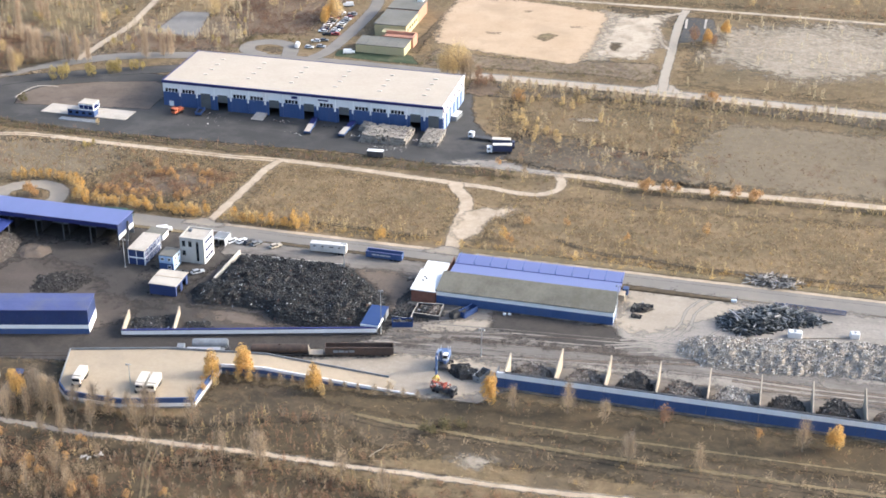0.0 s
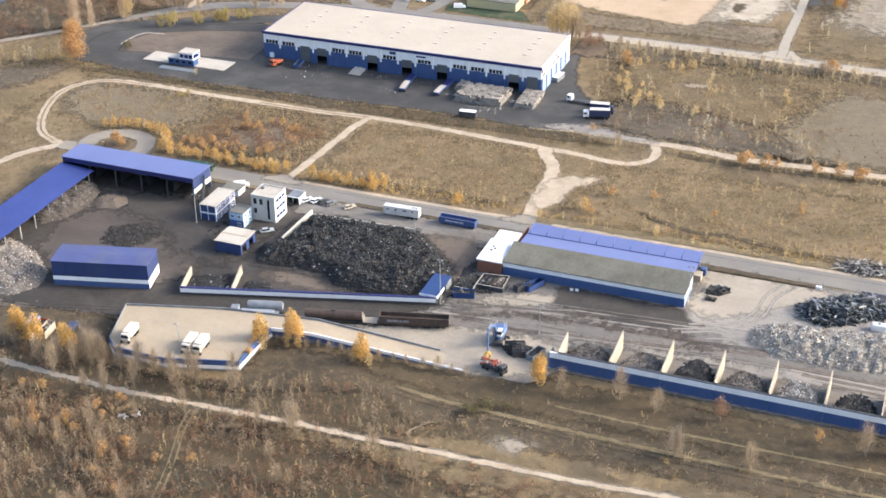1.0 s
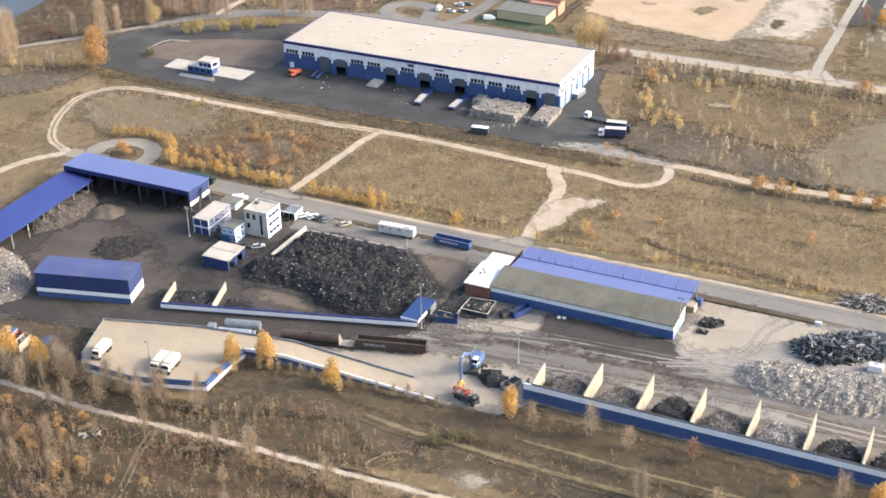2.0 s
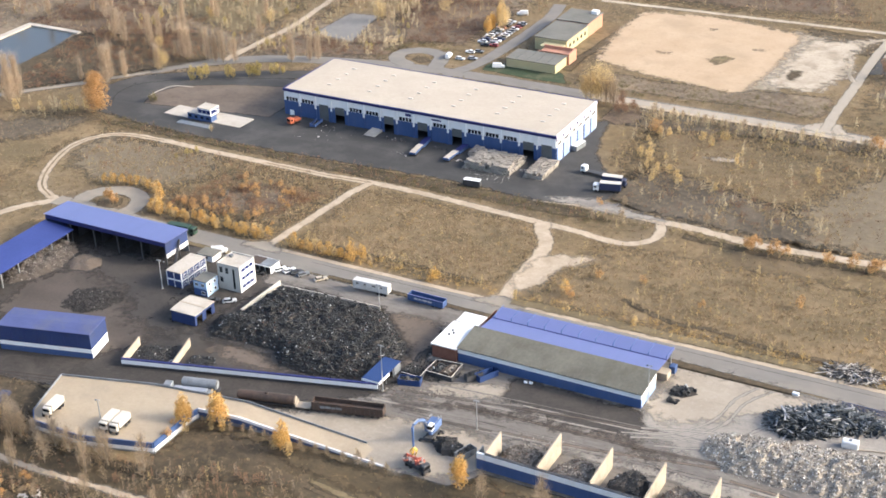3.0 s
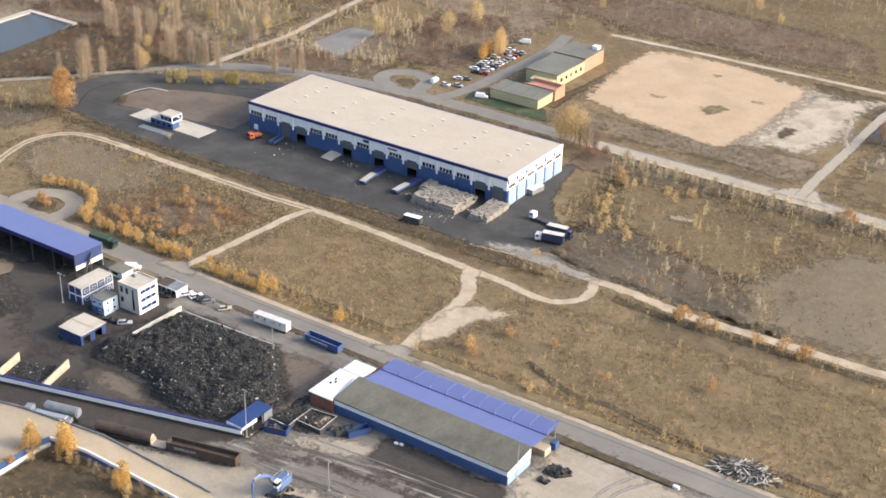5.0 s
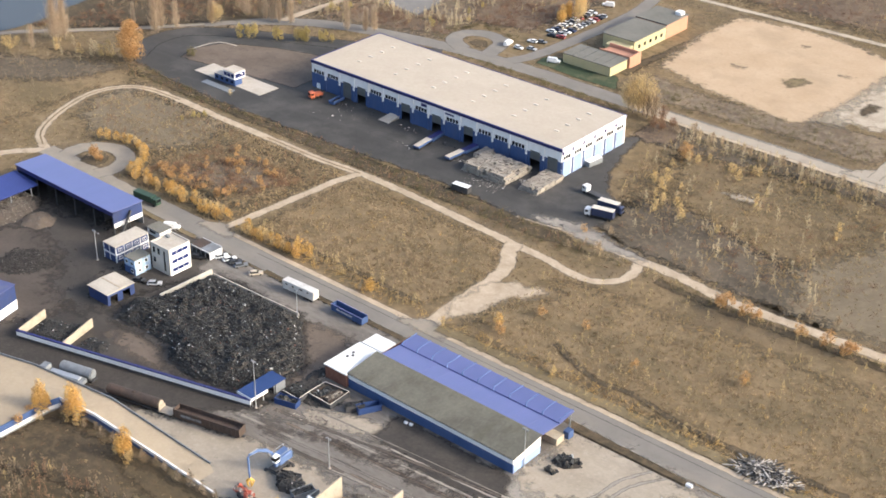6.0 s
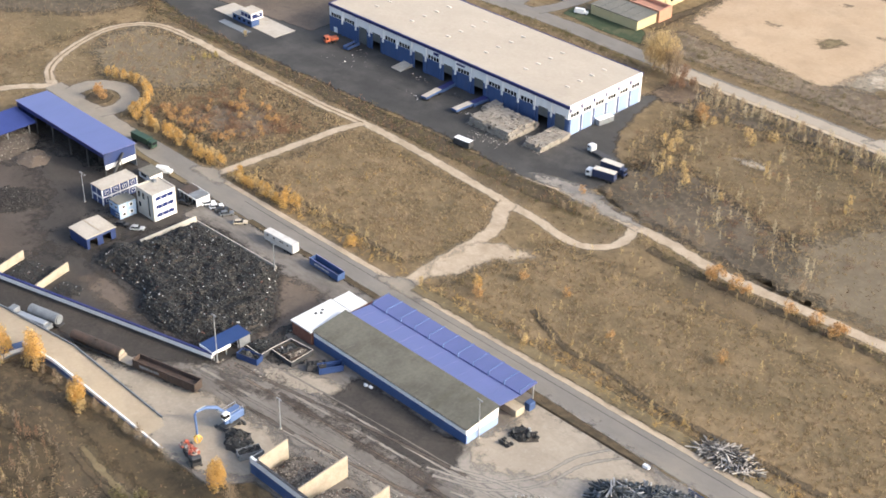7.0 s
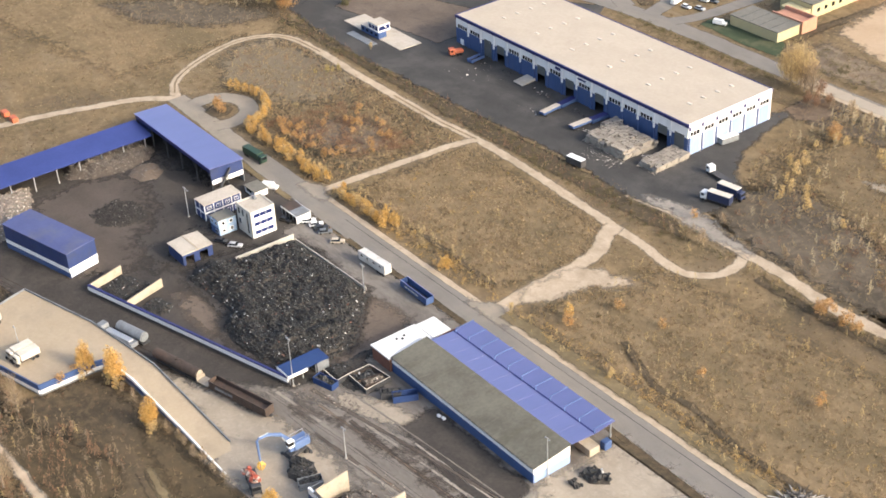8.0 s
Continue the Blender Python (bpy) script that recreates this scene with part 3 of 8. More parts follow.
# fields between the roads
patch("ground", [(-165, -48), (-60, -48), (-62, -98), (-112, -95), (-150, -84), (-170, -68)], GRASS_OLIVE, "olive rough grass inside the track loop", 14)
patch("ground", [(-52, -48), (14, -50), (22, -62), (20, -92), (0, -96), (-52, -96)], GRASS_DRY, "dry tan grass between the dirt tracks", 12)
patch("ground", [(40, -52), (300, -38), (300, -96), (34, -96), (34, -78), (46, -64)], GRASS_DRY, "dry tan grass field beside the road", 16)
patch("ground", [(40, -12), (300, -22), (300, 58), (20, 58), (20, 12), (34, 0)], GRASS_OLIVE, "rough olive grass behind the track", 20)
patch("ground", [(44, 5), (92, -5), (100, 40), (50, 52), (22, 46), (26, 20)], GRASS_OLIVE, "olive-tan grass with yellow weeds", 22)
patch("ground", [(-300, -130), (-180, -110), (-182, -60), (-172, -46), (-188, -34), (-330, -70)], GRASS_DRY, "tan field outside the loop", 18)
patch("ground", [(-120, -242), (-40, -240), (40, -240), (120, -236), (260, -236), (260, -380), (-200, -380), (-190, -250)], SCRUB, "dark scrubby soil", 40)
patch("ground", [(-18, -222), (40, -218), (60, -190), (165, -188), (200, -186), (200, -214), (90, -216), (20, -220)], SCRUB, "dark weedy soil below the wall", 10)
patch("ground", [(-100, -200), (-64, -200), (-58, -222), (-20, -218), (-18, -197), (36, -192), (58, -186), (40, -217), (-60, -226), (-110, -228)], SCRUB, "dark weedy slope below the deck", 6)
patch("ground", [(-185, -38), (-60, -40), (20, -38), (36, -36), (24, -30), (-30, -31), (-130, -36), (-172, -33)], SCRUB, "dark weedy strip between yard and track", 3)
patch("ground", [(22, -6), (40, -14), (120, -20), (120, 2), (70, -2), (34, 8)], SCRUB, "dark reddish scrub", 22)

patch("ground", [(-112, -90), (-66, -88), (-62, -60), (-80, -52), (-104, -56), (-118, -74)], GRASS_OLIVE, "olive-brown weeds inside the track loop", 18)
patch("ground", [(-98, -84), (-74, -82), (-68, -66), (-84, -60), (-98, -68)], HEATH, "rust-brown weeds inside the track loop", 12)
patch("ground", [(-300, -40), (-240, -24), (-196, 8), (-178, 44), (-185, 90), (-230, 150), (-330, 120), (-345, 30)], HEATH, "rusty heath under bare poplars", 26)
patch("ground", [(-176, 52), (-110, 74), (-120, 96), (-90, 130), (-95, 240), (-175, 240)], HEATH, "rusty heath behind the road", 22)
# lighter ground colour stands in for distant haze
patch("ground", [(-60, 198), (100, 204), (280, 205), (280, 330), (-160, 330), (-100, 240)], GRASS_OLIVE, "scrub behind the sand, paled for haze", 26)
patch("ground", [(-110, -246), (-30, -250), (20, -262), (20, -330), (-110, -330)], SCRUB, "rusty weeds in the foreground", 24)
patch("ground", [(-26, 78), (50, 84), (76, 82), (76, 106), (48, 103), (0, 95), (-28, 100)], HEATH, "dark weedy bank before the sand", 7)
patch("ground", [(56, 168), (80, 160), (78, 186), (40, 188)], SCRUB, "dark weeds behind the rubble", 7)
# also lightened in place of distant haze
patch("ground", [(90, 80), (250, 74), (250, 180), (90, 188)], GRASS_OLIVE, "rough weeds beside the lane", 24)
patch("ground", [(-300, 45), (-262, 46), (-225, 42), (-200, 60), (-228, 76), (-268, 96), (-312, 92)], THICKET, "dark maroon thicket behind the pond", 16)
patch("ground", [(-214, 10), (-198, 34), (-186, 48), (-204, 62), (-240, 48), (-258, 10), (-252, -24)], THICKET, "dark maroon thicket beside the pond", 8)
patch("ground", [(-176, 58), (-140, 68), (-116, 78), (-118, 98), (-140, 84), (-166, 86)], THICKET, "dark thicket behind the road", 9)
patch("ground", [(-140, 128), (-120, 98), (-92, 104), (-92, 150), (-112, 178), (-140, 168)], THICKET, "dark thicket before the parked cars", 14)
patch("ground", [(-168, 104), (-140, 126), (-142, 168), (-176, 176), (-176, 124)], GRASS_DRY, "pale straw clearing in the heath", 14)
patch("ground", [(-250, 92), (-196, 74), (-190, 120), (-226, 140), (-262, 130)], VERGE, "straw-coloured clearing in the wood", 18)
patch("ground", [(-190, 140), (-220, 160), (-300, 150), (-330, 210), (-230, 230), (-190, 215)], THICKET, "dark thicket in the far wood", 24)
patch("ground", [(-110, 215), (-60, 202), (10, 205), (60, 214), (40, 250), (-80, 258)], THICKET, "dark thicket behind the sand", 18)
patch("ground", [(-40, 92), (-36, 150), (-30, 156), (-35, 108), (-34, 92)], SCRUB, "dark weedy soil beside the sand", 4)
patch("ground", [(32, -6), (44, -21), (80, -25), (110, -22), (104, -10), (84, -4), (60, 3), (42, 8)], THICKET, "dark reddish scrub along the track", 12)
patch("ground", [(24, -16), (44, -24), (84, -26), (112, -24), (98, -6), (84, -2), (66, 4), (52, 9), (34, 10)], GREY_SCRUB, "dark grey-brown weeds beside the track", 9)
patch("ground", [(100, -24), (300, -18), (300, 40), (112, 42), (104, 26), (92, 0)], MOWN, "smooth grey-olive grass in the field", 16)
patch("ground", [(4, 46), (14, 46), (60, 55), (110, 55), (300, 40), (300, 58), (110, 64.5), (30, 65), (2, 65)], GREY_SCRUB, "dark olive weeds along the road", 7)
patch("ground", [(-2, 48), (6, 44), (14, 50), (10, 63), (-2, 64)], THICKET, "red-brown leaf litter at the corner", 4)
patch("ground", [(48, 29), (53, 26), (58, 27.5), (62, 31), (55, 31.5)], RUBBLE_HAZE_SCRUB, "old grey rubble among the weeds", 6)
patch("ground", [(-172, -50), (-150, -46), (-120, -47), (-112, -60), (-120, -78), (-146, -82), (-164, -78), (-174, -64)], MOWN, "dull olive grass inside the track loop", 16)
patch("ground", [(-236, -60), (-200, -40), (-188, -36), (-196, -60), (-222, -82), (-250, -84)], GREY_SCRUB, "dark olive weeds outside the track", 14)
patch("ground", [(-150, -252), (-60, -240), (20, -234), (60, -240), (60, -330), (-150, -330)], BANKSIDE, "dark olive weeds in the foreground", 16)
patch("ground", [(4, -196), (40, -193), (60, -186), (200, -184), (200, -200), (60, -203), (20, -202)], BANKSIDE, "dark green-brown weeds below the wall", 7)
patch("ground", [(-80, -221), (-20, -221), (0, -214), (20, -208), (40, -222), (-20, -236), (-80, -240)], BANKSIDE, "dark weeds beside the narrow track", 8)
patch("ground", [(54, -218), (60, -214.5), (66, -215.5), (63, -220), (57, -221)], RUBBLE_HAZE_SCRUB, "bare pale soil in the weeds", 8)
ribbon("ground", [(24, -203.4), (35, -205.2), (53, -205.9), (78, -206.8), (120, -206.9), (200, -206)], 0.3, VERGE, "dry grass along a low bank", feather=1.7)
ribbon("ground", [(24, -205.8), (35, -207.6), (53, -208.3), (78, -209.2), (120, -209.3), (200, -208.4)], 0.5, SCRUB, "dark ditch below the bank", feather=1.6)
ribbon("ground", [(66, -197.5), (100, -198), (160, -197), (220, -196)], 0.1, VERGE, "faint grassy track below the wall", feather=1.2)
# dirt tracks
TRACK = "pale beaten dirt track with worn ruts"
LOOP_TRACK = [(-141, -104), (-154, -101.5), (-164, -95), (-173, -80), (-178, -62), (-174, -50), (-165, -44.5), (-148, -43.2), (-129, -43.8), (-99, -44.2), (-73, -44.2), (-54, -42.8), (-30, -43.2), (-12, -44.4), (10, -46.0), (31, -47.6), (43, -49.6), (50, -47.5), (54, -42), (54.5, -35), (51.5, -29.5)]
ribbon("road", LOOP_TRACK, 2.7, DIRT, TRACK, feather=1.3)
FIELD_TRACK = [(5, -30), (22, -27.5), (36, -28), (50, -28.8), (65, -29), (84, -31.2), (110, -30), (140, -28.8), (220, -26), (320, -22)]
# darker strip on the lower side of the field track
ribbon("ground", [(62, -35.5), (84, -37), (110, -35.5), (140, -34), (220, -31.5), (320, -28)], 0.8, SCRUB, "dark strip along the track", feather=2.6)
ribbon("road", FIELD_TRACK, 3.5, DIRT, TRACK, feather=1.2)
ribbon("road", [(-60, -103), (-58.6, -88), (-57.5, -72), (-56, -52), (-53.5, -43)], 2.6, DIRT, TRACK, feather=1.3)
ribbon("road", [(27.5, -102), (26.2, -92), (25.4, -80), (25, -68), (22.5, -58), (17.5, -51), (16, -46)], 4.2, DIRT, TRACK, feather=1.6)
patch("ground", [(24, -88), (25, -70), (30, -66), (42, -62.5), (40, -69), (34.5, -73), (33.5, -84), (29, -95)], DIRT, "trampled pale dirt beside the fork", 6.0)
ribbon("road", [(-150, -104), (-158, -114), (-164, -130), (-170, -150), (-178, -190), (-190, -240)], 3.2, DIRT, TRACK, feather=1.2)
ribbon("road", [(-190, -228), (-120, -228.5), (-75, -230), (-47, -230.7), (-26, -229.8), (3, -228), (19, -228), (46, -226.8), (66, -226.4), (85, -225.4), (103, -224), (160, -222), (240, -219)], 1.2, DUSTY_ROAD, "narrow dirt track through the scrub", feather=1.6)
ribbon("road", [(-40, -230.5), (-26, -229.8), (3, -228), (19, -228), (46, -226.8), (66, -226.4), (85, -225.4), (103, -224), (160, -222), (240, -219)], 0.5, DIRT, "pale beaten middle of the narrow track", feather=1.5)
for off in (-0.8, 0.8):
    ribbon("road", [(-22 + off, -232), (-20.5 + off, -240), (-16 + off, -253), (-12 + off, -268), (-4 + off, -300)], 0.25, VERGE, "faint wheel track through the scrub", feather=0.6)

for line in (LOOP_TRACK[1:8], LOOP_TRACK[9:12]):
    ribbon("ground", line, 0.12, GRASS_DRY, "grassy strip between the wheel ruts", feather=0.5)

# sealed roads
ribbon("road", [(-92, -105.4), (-60, -105.5), (0, -105.6), (60, -105.7), (140, -106), (320, -106)], 9.2, ROAD, "grey sealed road with a dusty edge", feather=0.5)
ribbon("road", [(-60, -101.2), (0, -101.4), (60, -101.3), (143, -101.2), (320, -101)], 1.7, DIRT, "dusty shoulder of the sealed road", feather=0.5)
ribbon("road", [(-40, -104.3), (320, -104.3)], 0.16, YARD_DARK, "thin dark joint in the road", feather=0.05, round_it=False)
ribbon("road", [(-150, -103), (-128, -103.5), (-90, -105.2)], 6.5, DUSTY_ROAD, "dusty sealed road", feather=1.0)
patch("road", [(-68, -104), (-68, -101), (-62, -98), (-54, -101), (-53, -104)], DUSTY_ROAD, "dust tracked over the road edge at the junction", 4)
patch("road", [(18, -104), (20, -101), (26, -98), (34, -101), (36, -104)], DUSTY_ROAD, "dust tracked over the road edge at the junction", 4)
ribbon("road", [(-121, -103.5), (-119.5, -97), (-122, -90), (-128.5, -86.5), (-136, -88), (-141.5, -94), (-141, -101)], 6.4, DUSTY_ROAD, "dusty sealed turning loop", feather=1.0)
patch("ground", [(-136, -96), (-133.5, -92.5), (-128.5, -92), (-125.5, -96), (-127, -100.6), (-133, -101)], SCRUB, "weedy island in the turning loop", 1.0)

# warehouse yard
patch("pavement", [(-192, -30), (-170, -33), (-131, -34.5), (-72, -32), (-27, -29), (5, -31.5), (22, -27.5), (29, -21), (30.5, -11), (26.5, -3), (17, 4), (10, 16), (5, 34), (3, 46), (-2, 46), (-2, 30), (-122, 30), (-130, 34), (-160, 36), (-192, 14), (-203, 0), (-204, -14)], YARD_DARK, "dark asphalt yard round the warehouse", 4.0)
patch("pavement", [(-181, -15), (-184, -4), (-180, 7), (-160, 18), (-135, 26), (-124, 18), (-124, -6), (-150, -10)], YARD_BROWN, "brown gravel yard", 2.0)
ribbon("pavement", [(-184.2, -8), (-184, 0), (-181.5, 7), (-173, 8.8)], 0.3, CONCRETE, "pale kerb along the gravel", feather=0.2)
# asphalt on the left; the run below the trees paints a shadow strip
ribbon("road", [(-196, -26), (-203, -12), (-202, 3), (-190, 15), (-160, 31), (-128, 46), (-105, 60)], 9.0, YARD_DARK, "dark asphalt road and painted shadow strip behind the yard", feather=1.0)
patch("pavement", [(8, -28), (20, -28.5), (36, -29.5), (51, -30.5), (54, -27.5), (42, -25), (28, -21.5), (14, -24.5)], YARD_PALE, "dusty yard exit", 6.0)

# road behind the warehouse
ribbon("road", [(-330, -120), (-266, -58), (-252, -41), (-240, -28), (-229, -16), (-219, -5), (-206, 12), (-196, 26)], 3.2, DUSTY_ROAD, "dusty track beside the pond", feather=1.2)
ribbon("road", [(-203, 17), (-194, 29), (-168, 49.5), (-140, 60), (-105, 67.5), (-66, 70), (-30, 69.5), (10, 69.5), (64, 69.5), (117, 68), (320, 60)], 8.2, ROAD, "grey road behind the warehouse", feather=0.9)
ribbon("road", [(-14, 69.6), (10, 69.5), (64, 69.5), (117, 68), (320, 60)], 5.6, PALE_ROAD, "pale dusty road between the fields", feather=1.6)
ribbon("road", [(-10, 66), (64, 66.4), (117, 65.2), (320, 57)], 1.6, DIRT, "dusty roadside", feather=0.6)
ribbon("road", [(-79, 72), (-75, 84), (-73, 105), (-72, 130), (-72.5, 156), (-76, 175)], 6.2, ROAD, "sealed lane beside the parked cars", feather=0.7)
ribbon("road", [(-90, 72), (-94, 86), (-104, 89.5), (-112.5, 84), (-111, 75), (-102, 70)], 7.0, ROAD, "sealed turning loop", feather=0.8)
patch("ground", [(-104.5, 77), (-104.2, 82.5), (-99.5, 83), (-95.5, 78), (-98, 74.5)], SCRUB, "weedy island in the turning loop", 1.0)
patch("ground", [(-70, 78), (-71, 86), (-62, 90), (-36, 88), (-30, 77), (-46, 76)], LAWN, "dark green lawn before the yellow building", 1.2)
patch("road", [(70, 70), (92, 69), (84, 80), (78, 80)], PALE_ROAD, "dusty mouth of the lane", 4)
ribbon("road", [(81, 72), (80, 94), (80, 116), (79.6, 136), (79.4, 162), (80, 182), (81, 192)], 3.6, PALE_ROAD, "pale dirt lane past the sand", feather=1.2)
ribbon("road", [(78, 128), (73.6, 138), (71, 152), (64, 166)], 1.2, CHALK, "narrow pale path over the rubble", feather=1.4)
ribbon("road", [(62, 168), (70, 177), (79, 186)], 1.6, CHALK, "narrow pale path over the rubble", feather=1.4)
patch("pavement", [(81.7, 137.5), (81.9, 180.3), (95.6, 179.8), (100.3, 150.6)], YARD_DARK, "dark asphalt lot behind the trees", 1.5)
for line in ([(83.2, 162.1), (82.6, 177.5)], [(92.3, 164.1), (92.0, 179.4)]):
    ribbon("pavement", line, 0.5, CONCRETE, "pale painted line on the lot", feather=0.3, round_it=False)
ribbon("road", [(-60, 189), (-12, 191), (42, 193), (88, 194.5), (160, 195), (330, 192)], 2.6, CHALK, "pale track behind the sand", feather=1.1)
patch("ground", [(36, 100), (52, 104), (58, 140), (56, 178), (38, 180)], RUBBLE_HAZE_SCRUB, "grey-brown rubble soil beside the sand", 12)
patch("ground", [(-34, 181), (-35.5, 148), (-29.5, 109), (-2, 101), (22, 97), (39, 95), (43, 118), (44, 141), (44, 162), (43, 176), (20, 183), (-4, 186)], SAND, "levelled bare sand", 9)
for x, y, r in ((-6, 130, 3), (32, 150, 3), (4, 168, 2.5)):
    patch("ground", [(x - r, y - 1), (x, y - 1.4), (x + r, y), (x + r * 0.4, y + 1.2), (x - r * 0.8, y + 1)], HEATH, "scuffed spot in the sand", 5)
patch("ground", [(14, 129), (18, 136), (24, 135), (20, 125)], VERGE, "darker scraped hollow in the sand", 6)
patch("ground", [(46, 113), (54, 110), (66, 109), (75, 138), (69, 155), (74, 182), (62, 175), (48, 172), (47, 140)], CHALK, "whitish rubble ground", 15)
patch("ground", [(51, 122), (52, 133), (56, 130), (56, 118)], SCRUB, "dark hollow in the rubble", 5)
# whitish haze over the far right is painted into this ground
patch("ground", [(96, 120), (100, 165), (160, 190), (200, 170), (180, 120), (140, 100)], RUBBLE_HAZE_SCRUB, "weedy rubble ground whitened for haze", 34)
patch("ground", [(-164, 90), (-164, 122), (-149, 124), (-141, 86)], ASPHALT, "old concrete slab among weeds", 2.5)
ribbon("road", [(-181, 42), (-180, 70), (-179, 95), (-183, 130), (-186, 165), (-190, 230)], 3.0, DIRT, TRACK, feather=1.4)
patch("ground", [(-262, -34), (-266, 44), (-205, 70), (-184, 46), (-205, 16), (-222, -4), (-246, -30)], SCRUB, "dark weedy ground beside the pond", 7)
patch("water", [(-296, 43), (-270, 43), (-266, 28), (-264.5, 14), (-264, 0), (-262, -16), (-258.5, -28), (-258, -37), (-262, -62), (-294, -62)], WATER, "still grey pond", 0.3, category="pond")
tagged(new("pond_edge", put_mesh("pond_edge", boxes((-299.5, -295.6, -80, 42.6, -0.1, 0.8), bevel=0.1), CONCRETE)), "pale concrete pond edge", "pond edge", kind="structure")
tagged(new("pond_edge", put_mesh("pond_edge", boxes((-299.5, -267.0, 42.6, 45.6, -0.1, 0.8), bevel=0.1), CONCRETE)), "pale concrete pond edge", "pond edge", kind="structure")

# recycling yard
patch("ground", [(-140, -112), (240, -111), (240, -182), (62, -182), (56, -190.5), (28, -191), (-8, -186), (-36, -190), (-64, -198), (-110, -205), (-140, -196)], YARD_MUD, "trampled brown yard ground", 2.0)
patch("ground", [(-135, -113), (-60, -111), (-20, -111.5), (20, -112), (22, -148), (20, -162), (12, -168), (-2, -179), (-10, -185), (-36, -190), (-64, -198), (-90, -202), (-110, -204), (-140, -190), (-140, -130)], YARD_SOOT, "sooty trampled yard ground", 5.0)
patch("ground", [(-116, -152), (-100, -132), (-84, -130), (-76, -142), (-60, -158), (-58, -172), (-66, -181), (-96, -184), (-113, -172)], YARD_UMBER, "brown dusty yard soil", 10)
patch("ground", [(-124, -128), (-84, -122), (-62, -130), (-60, -146), (-48, -156), (-52, -164), (-70, -160), (-84, -146), (-104, -140)], YARD_SOOT, "black trampled ground before the shed", 16)
patch("ground", [(-56, -111.5), (22, -111), (24, -120), (14, -130), (-2, -122), (-36, -121.5), (-46, -123), (-48, -118)], YARD_MUD, "dusty lane beside the heap", 5.0)
patch("ground", [(-38, -163), (-24, -166), (-10, -165), (-16, -158), (-34, -158)], YARD_BROWN, "brown clearing before the heap", 6)
patch("ground", [(14, -172), (60, -166), (168, -166), (240, -164), (240, -140), (120, -140), (96, -142), (40, -152), (20, -164)], YARD_MUD, "muddy haul way with wheel tracks", 8)
patch("ground", [(84, -147), (88, -139), (88, -111), (122, -112), (240, -111), (240, -150), (112, -154), (98, -150)], YARD_PALE, "dusty pale yard", 8)
patch("ground", [(88, -137), (89, -112), (118, -113), (128, -116), (116, -126), (104, -136), (94, -141)], YARD_DUST, "pale dust on the yard beside the hall", 9)
patch("ground", [(29, -153), (37, -148.5), (50, -143), (53, -146), (45, -151.5), (34, -156)], YARD_DUST, "pale dust beside the containers", 5)
patch("ground", [(62, -166), (80, -162), (112, -160), (150, -158), (150, -166)], YARD_PALE, "dusty strip before the bays", 7)
patch("ground", [(-8, -184), (10, -176), (30, -170), (52, -168), (62, -172), (60, -182), (52, -188), (40, -191), (28, -190.5), (29, -184)], YARD_DUST, "dusty pale yard by the ramp", 6)
patch("ground", [(49, -141), (51, -148), (60, -151), (75, -153), (88, -150.5), (91, -145), (87, -138.5), (64, -138.0), (50, -138.0)], YARD_SOOT, "dark damp soil along the hall", 5.0)
patch("ground", [(62, -181), (62, -165), (165, -165), (240, -165), (240, -181)], YARD_MUD, "dirty floor of the storage bays", 5)
patch("ground", [(-4, -123), (14, -120), (22, -126), (22.4, -150), (8, -152), (14, -140)], YARD_BROWN, "brown trampled soil beside the heap", 8)
patch("ground", [(-50, -152), (-47, -138), (-40, -120), (-4, -121), (6, -128), (17, -138), (19, -150), (14, -158), (4, -163), (-14, -164), (-24, -158), (-42, -159)], YARD_SOOT, "black oily ground under the heap", 7)
for k in range(18):
    y0 = -148.5 - 1.03 * k + 0.8 * math.sin(2.3 * k)
    x0, x1 = 12 + 46 * abs(math.sin(1.7 * k)), 80 + 44 * math.sin(0.9 * k + 1)
    pts = [(x, y0 + (0.10 + 0.05 * math.sin(4.1 * k)) * (x - 60) + (0.7 + 0.05 * k) * math.sin(x * (0.035 + 0.012 * math.sin(k)) + 1.9 * k)) for x in np.linspace(x0, x1, 9)]
    ribbon("ground", pts, 0.05 + 0.04 * (k % 3), (YARD_MUD, YARD_PALE, YARD_UMBER, YARD_MUD, YARD_BROWN)[k % 5], "wheel track worn into the yard", feather=0.45 + 0.22 * (k % 4))
for k, (x, y, r) in enumerate(((62, -154, 7), (73, -154.5, 6), (86, -153, 8), (54, -157, 5), (42, -158, 6), (98, -156, 7), (30, -163, 6))):
    patch("ground", [(x - r, y - 1.0), (x - 0.3 * r, y - 1.8), (x + r, y - 0.6), (x + 0.8 * r, y + 1.1), (x - 0.5 * r, y + 1.3)], YARD_UMBER, "wet dark mud in the haul way", 6.0)
for pts, w in (([(86, -150), (98, -145), (106, -134), (108, -122), (112, -114)], 0.05), ([(89, -151), (102, -145), (109, -135), (111, -123), (116, -114)], 0.05), ([(90, -146), (104, -141), (118, -139), (140, -141)], 0.3), ([(96, -152), (110, -146), (120, -130), (132, -115)], 0.02)):
    ribbon("ground", pts, w, YARD_PALE, "curved wheel track in the dust", feather=0.8)
for k in range(5):
    ribbon("ground", [(118 + 3 * k, -158 - 1.4 * k), (150, -158.5 - 1.2 * k), (190, -156.5 - 1.3 * k), (238, -154 - 1.2 * k)], 0.15, (YARD_BROWN, YARD_PALE)[k % 2], "wheel track worn into the yard", feather=0.8)
ribbon("ground", [(-100, -110), (-76, -110.6), (-62, -110.5)], 1.6, VERGE, "narrow verge", feather=0.6)
ribbon("ground", [(-30, -110.4), (30, -110.5), (86, -111), (121, -112.4)], 1.5, SCRUB, "dark weedy strip along the road", feather=0.6)
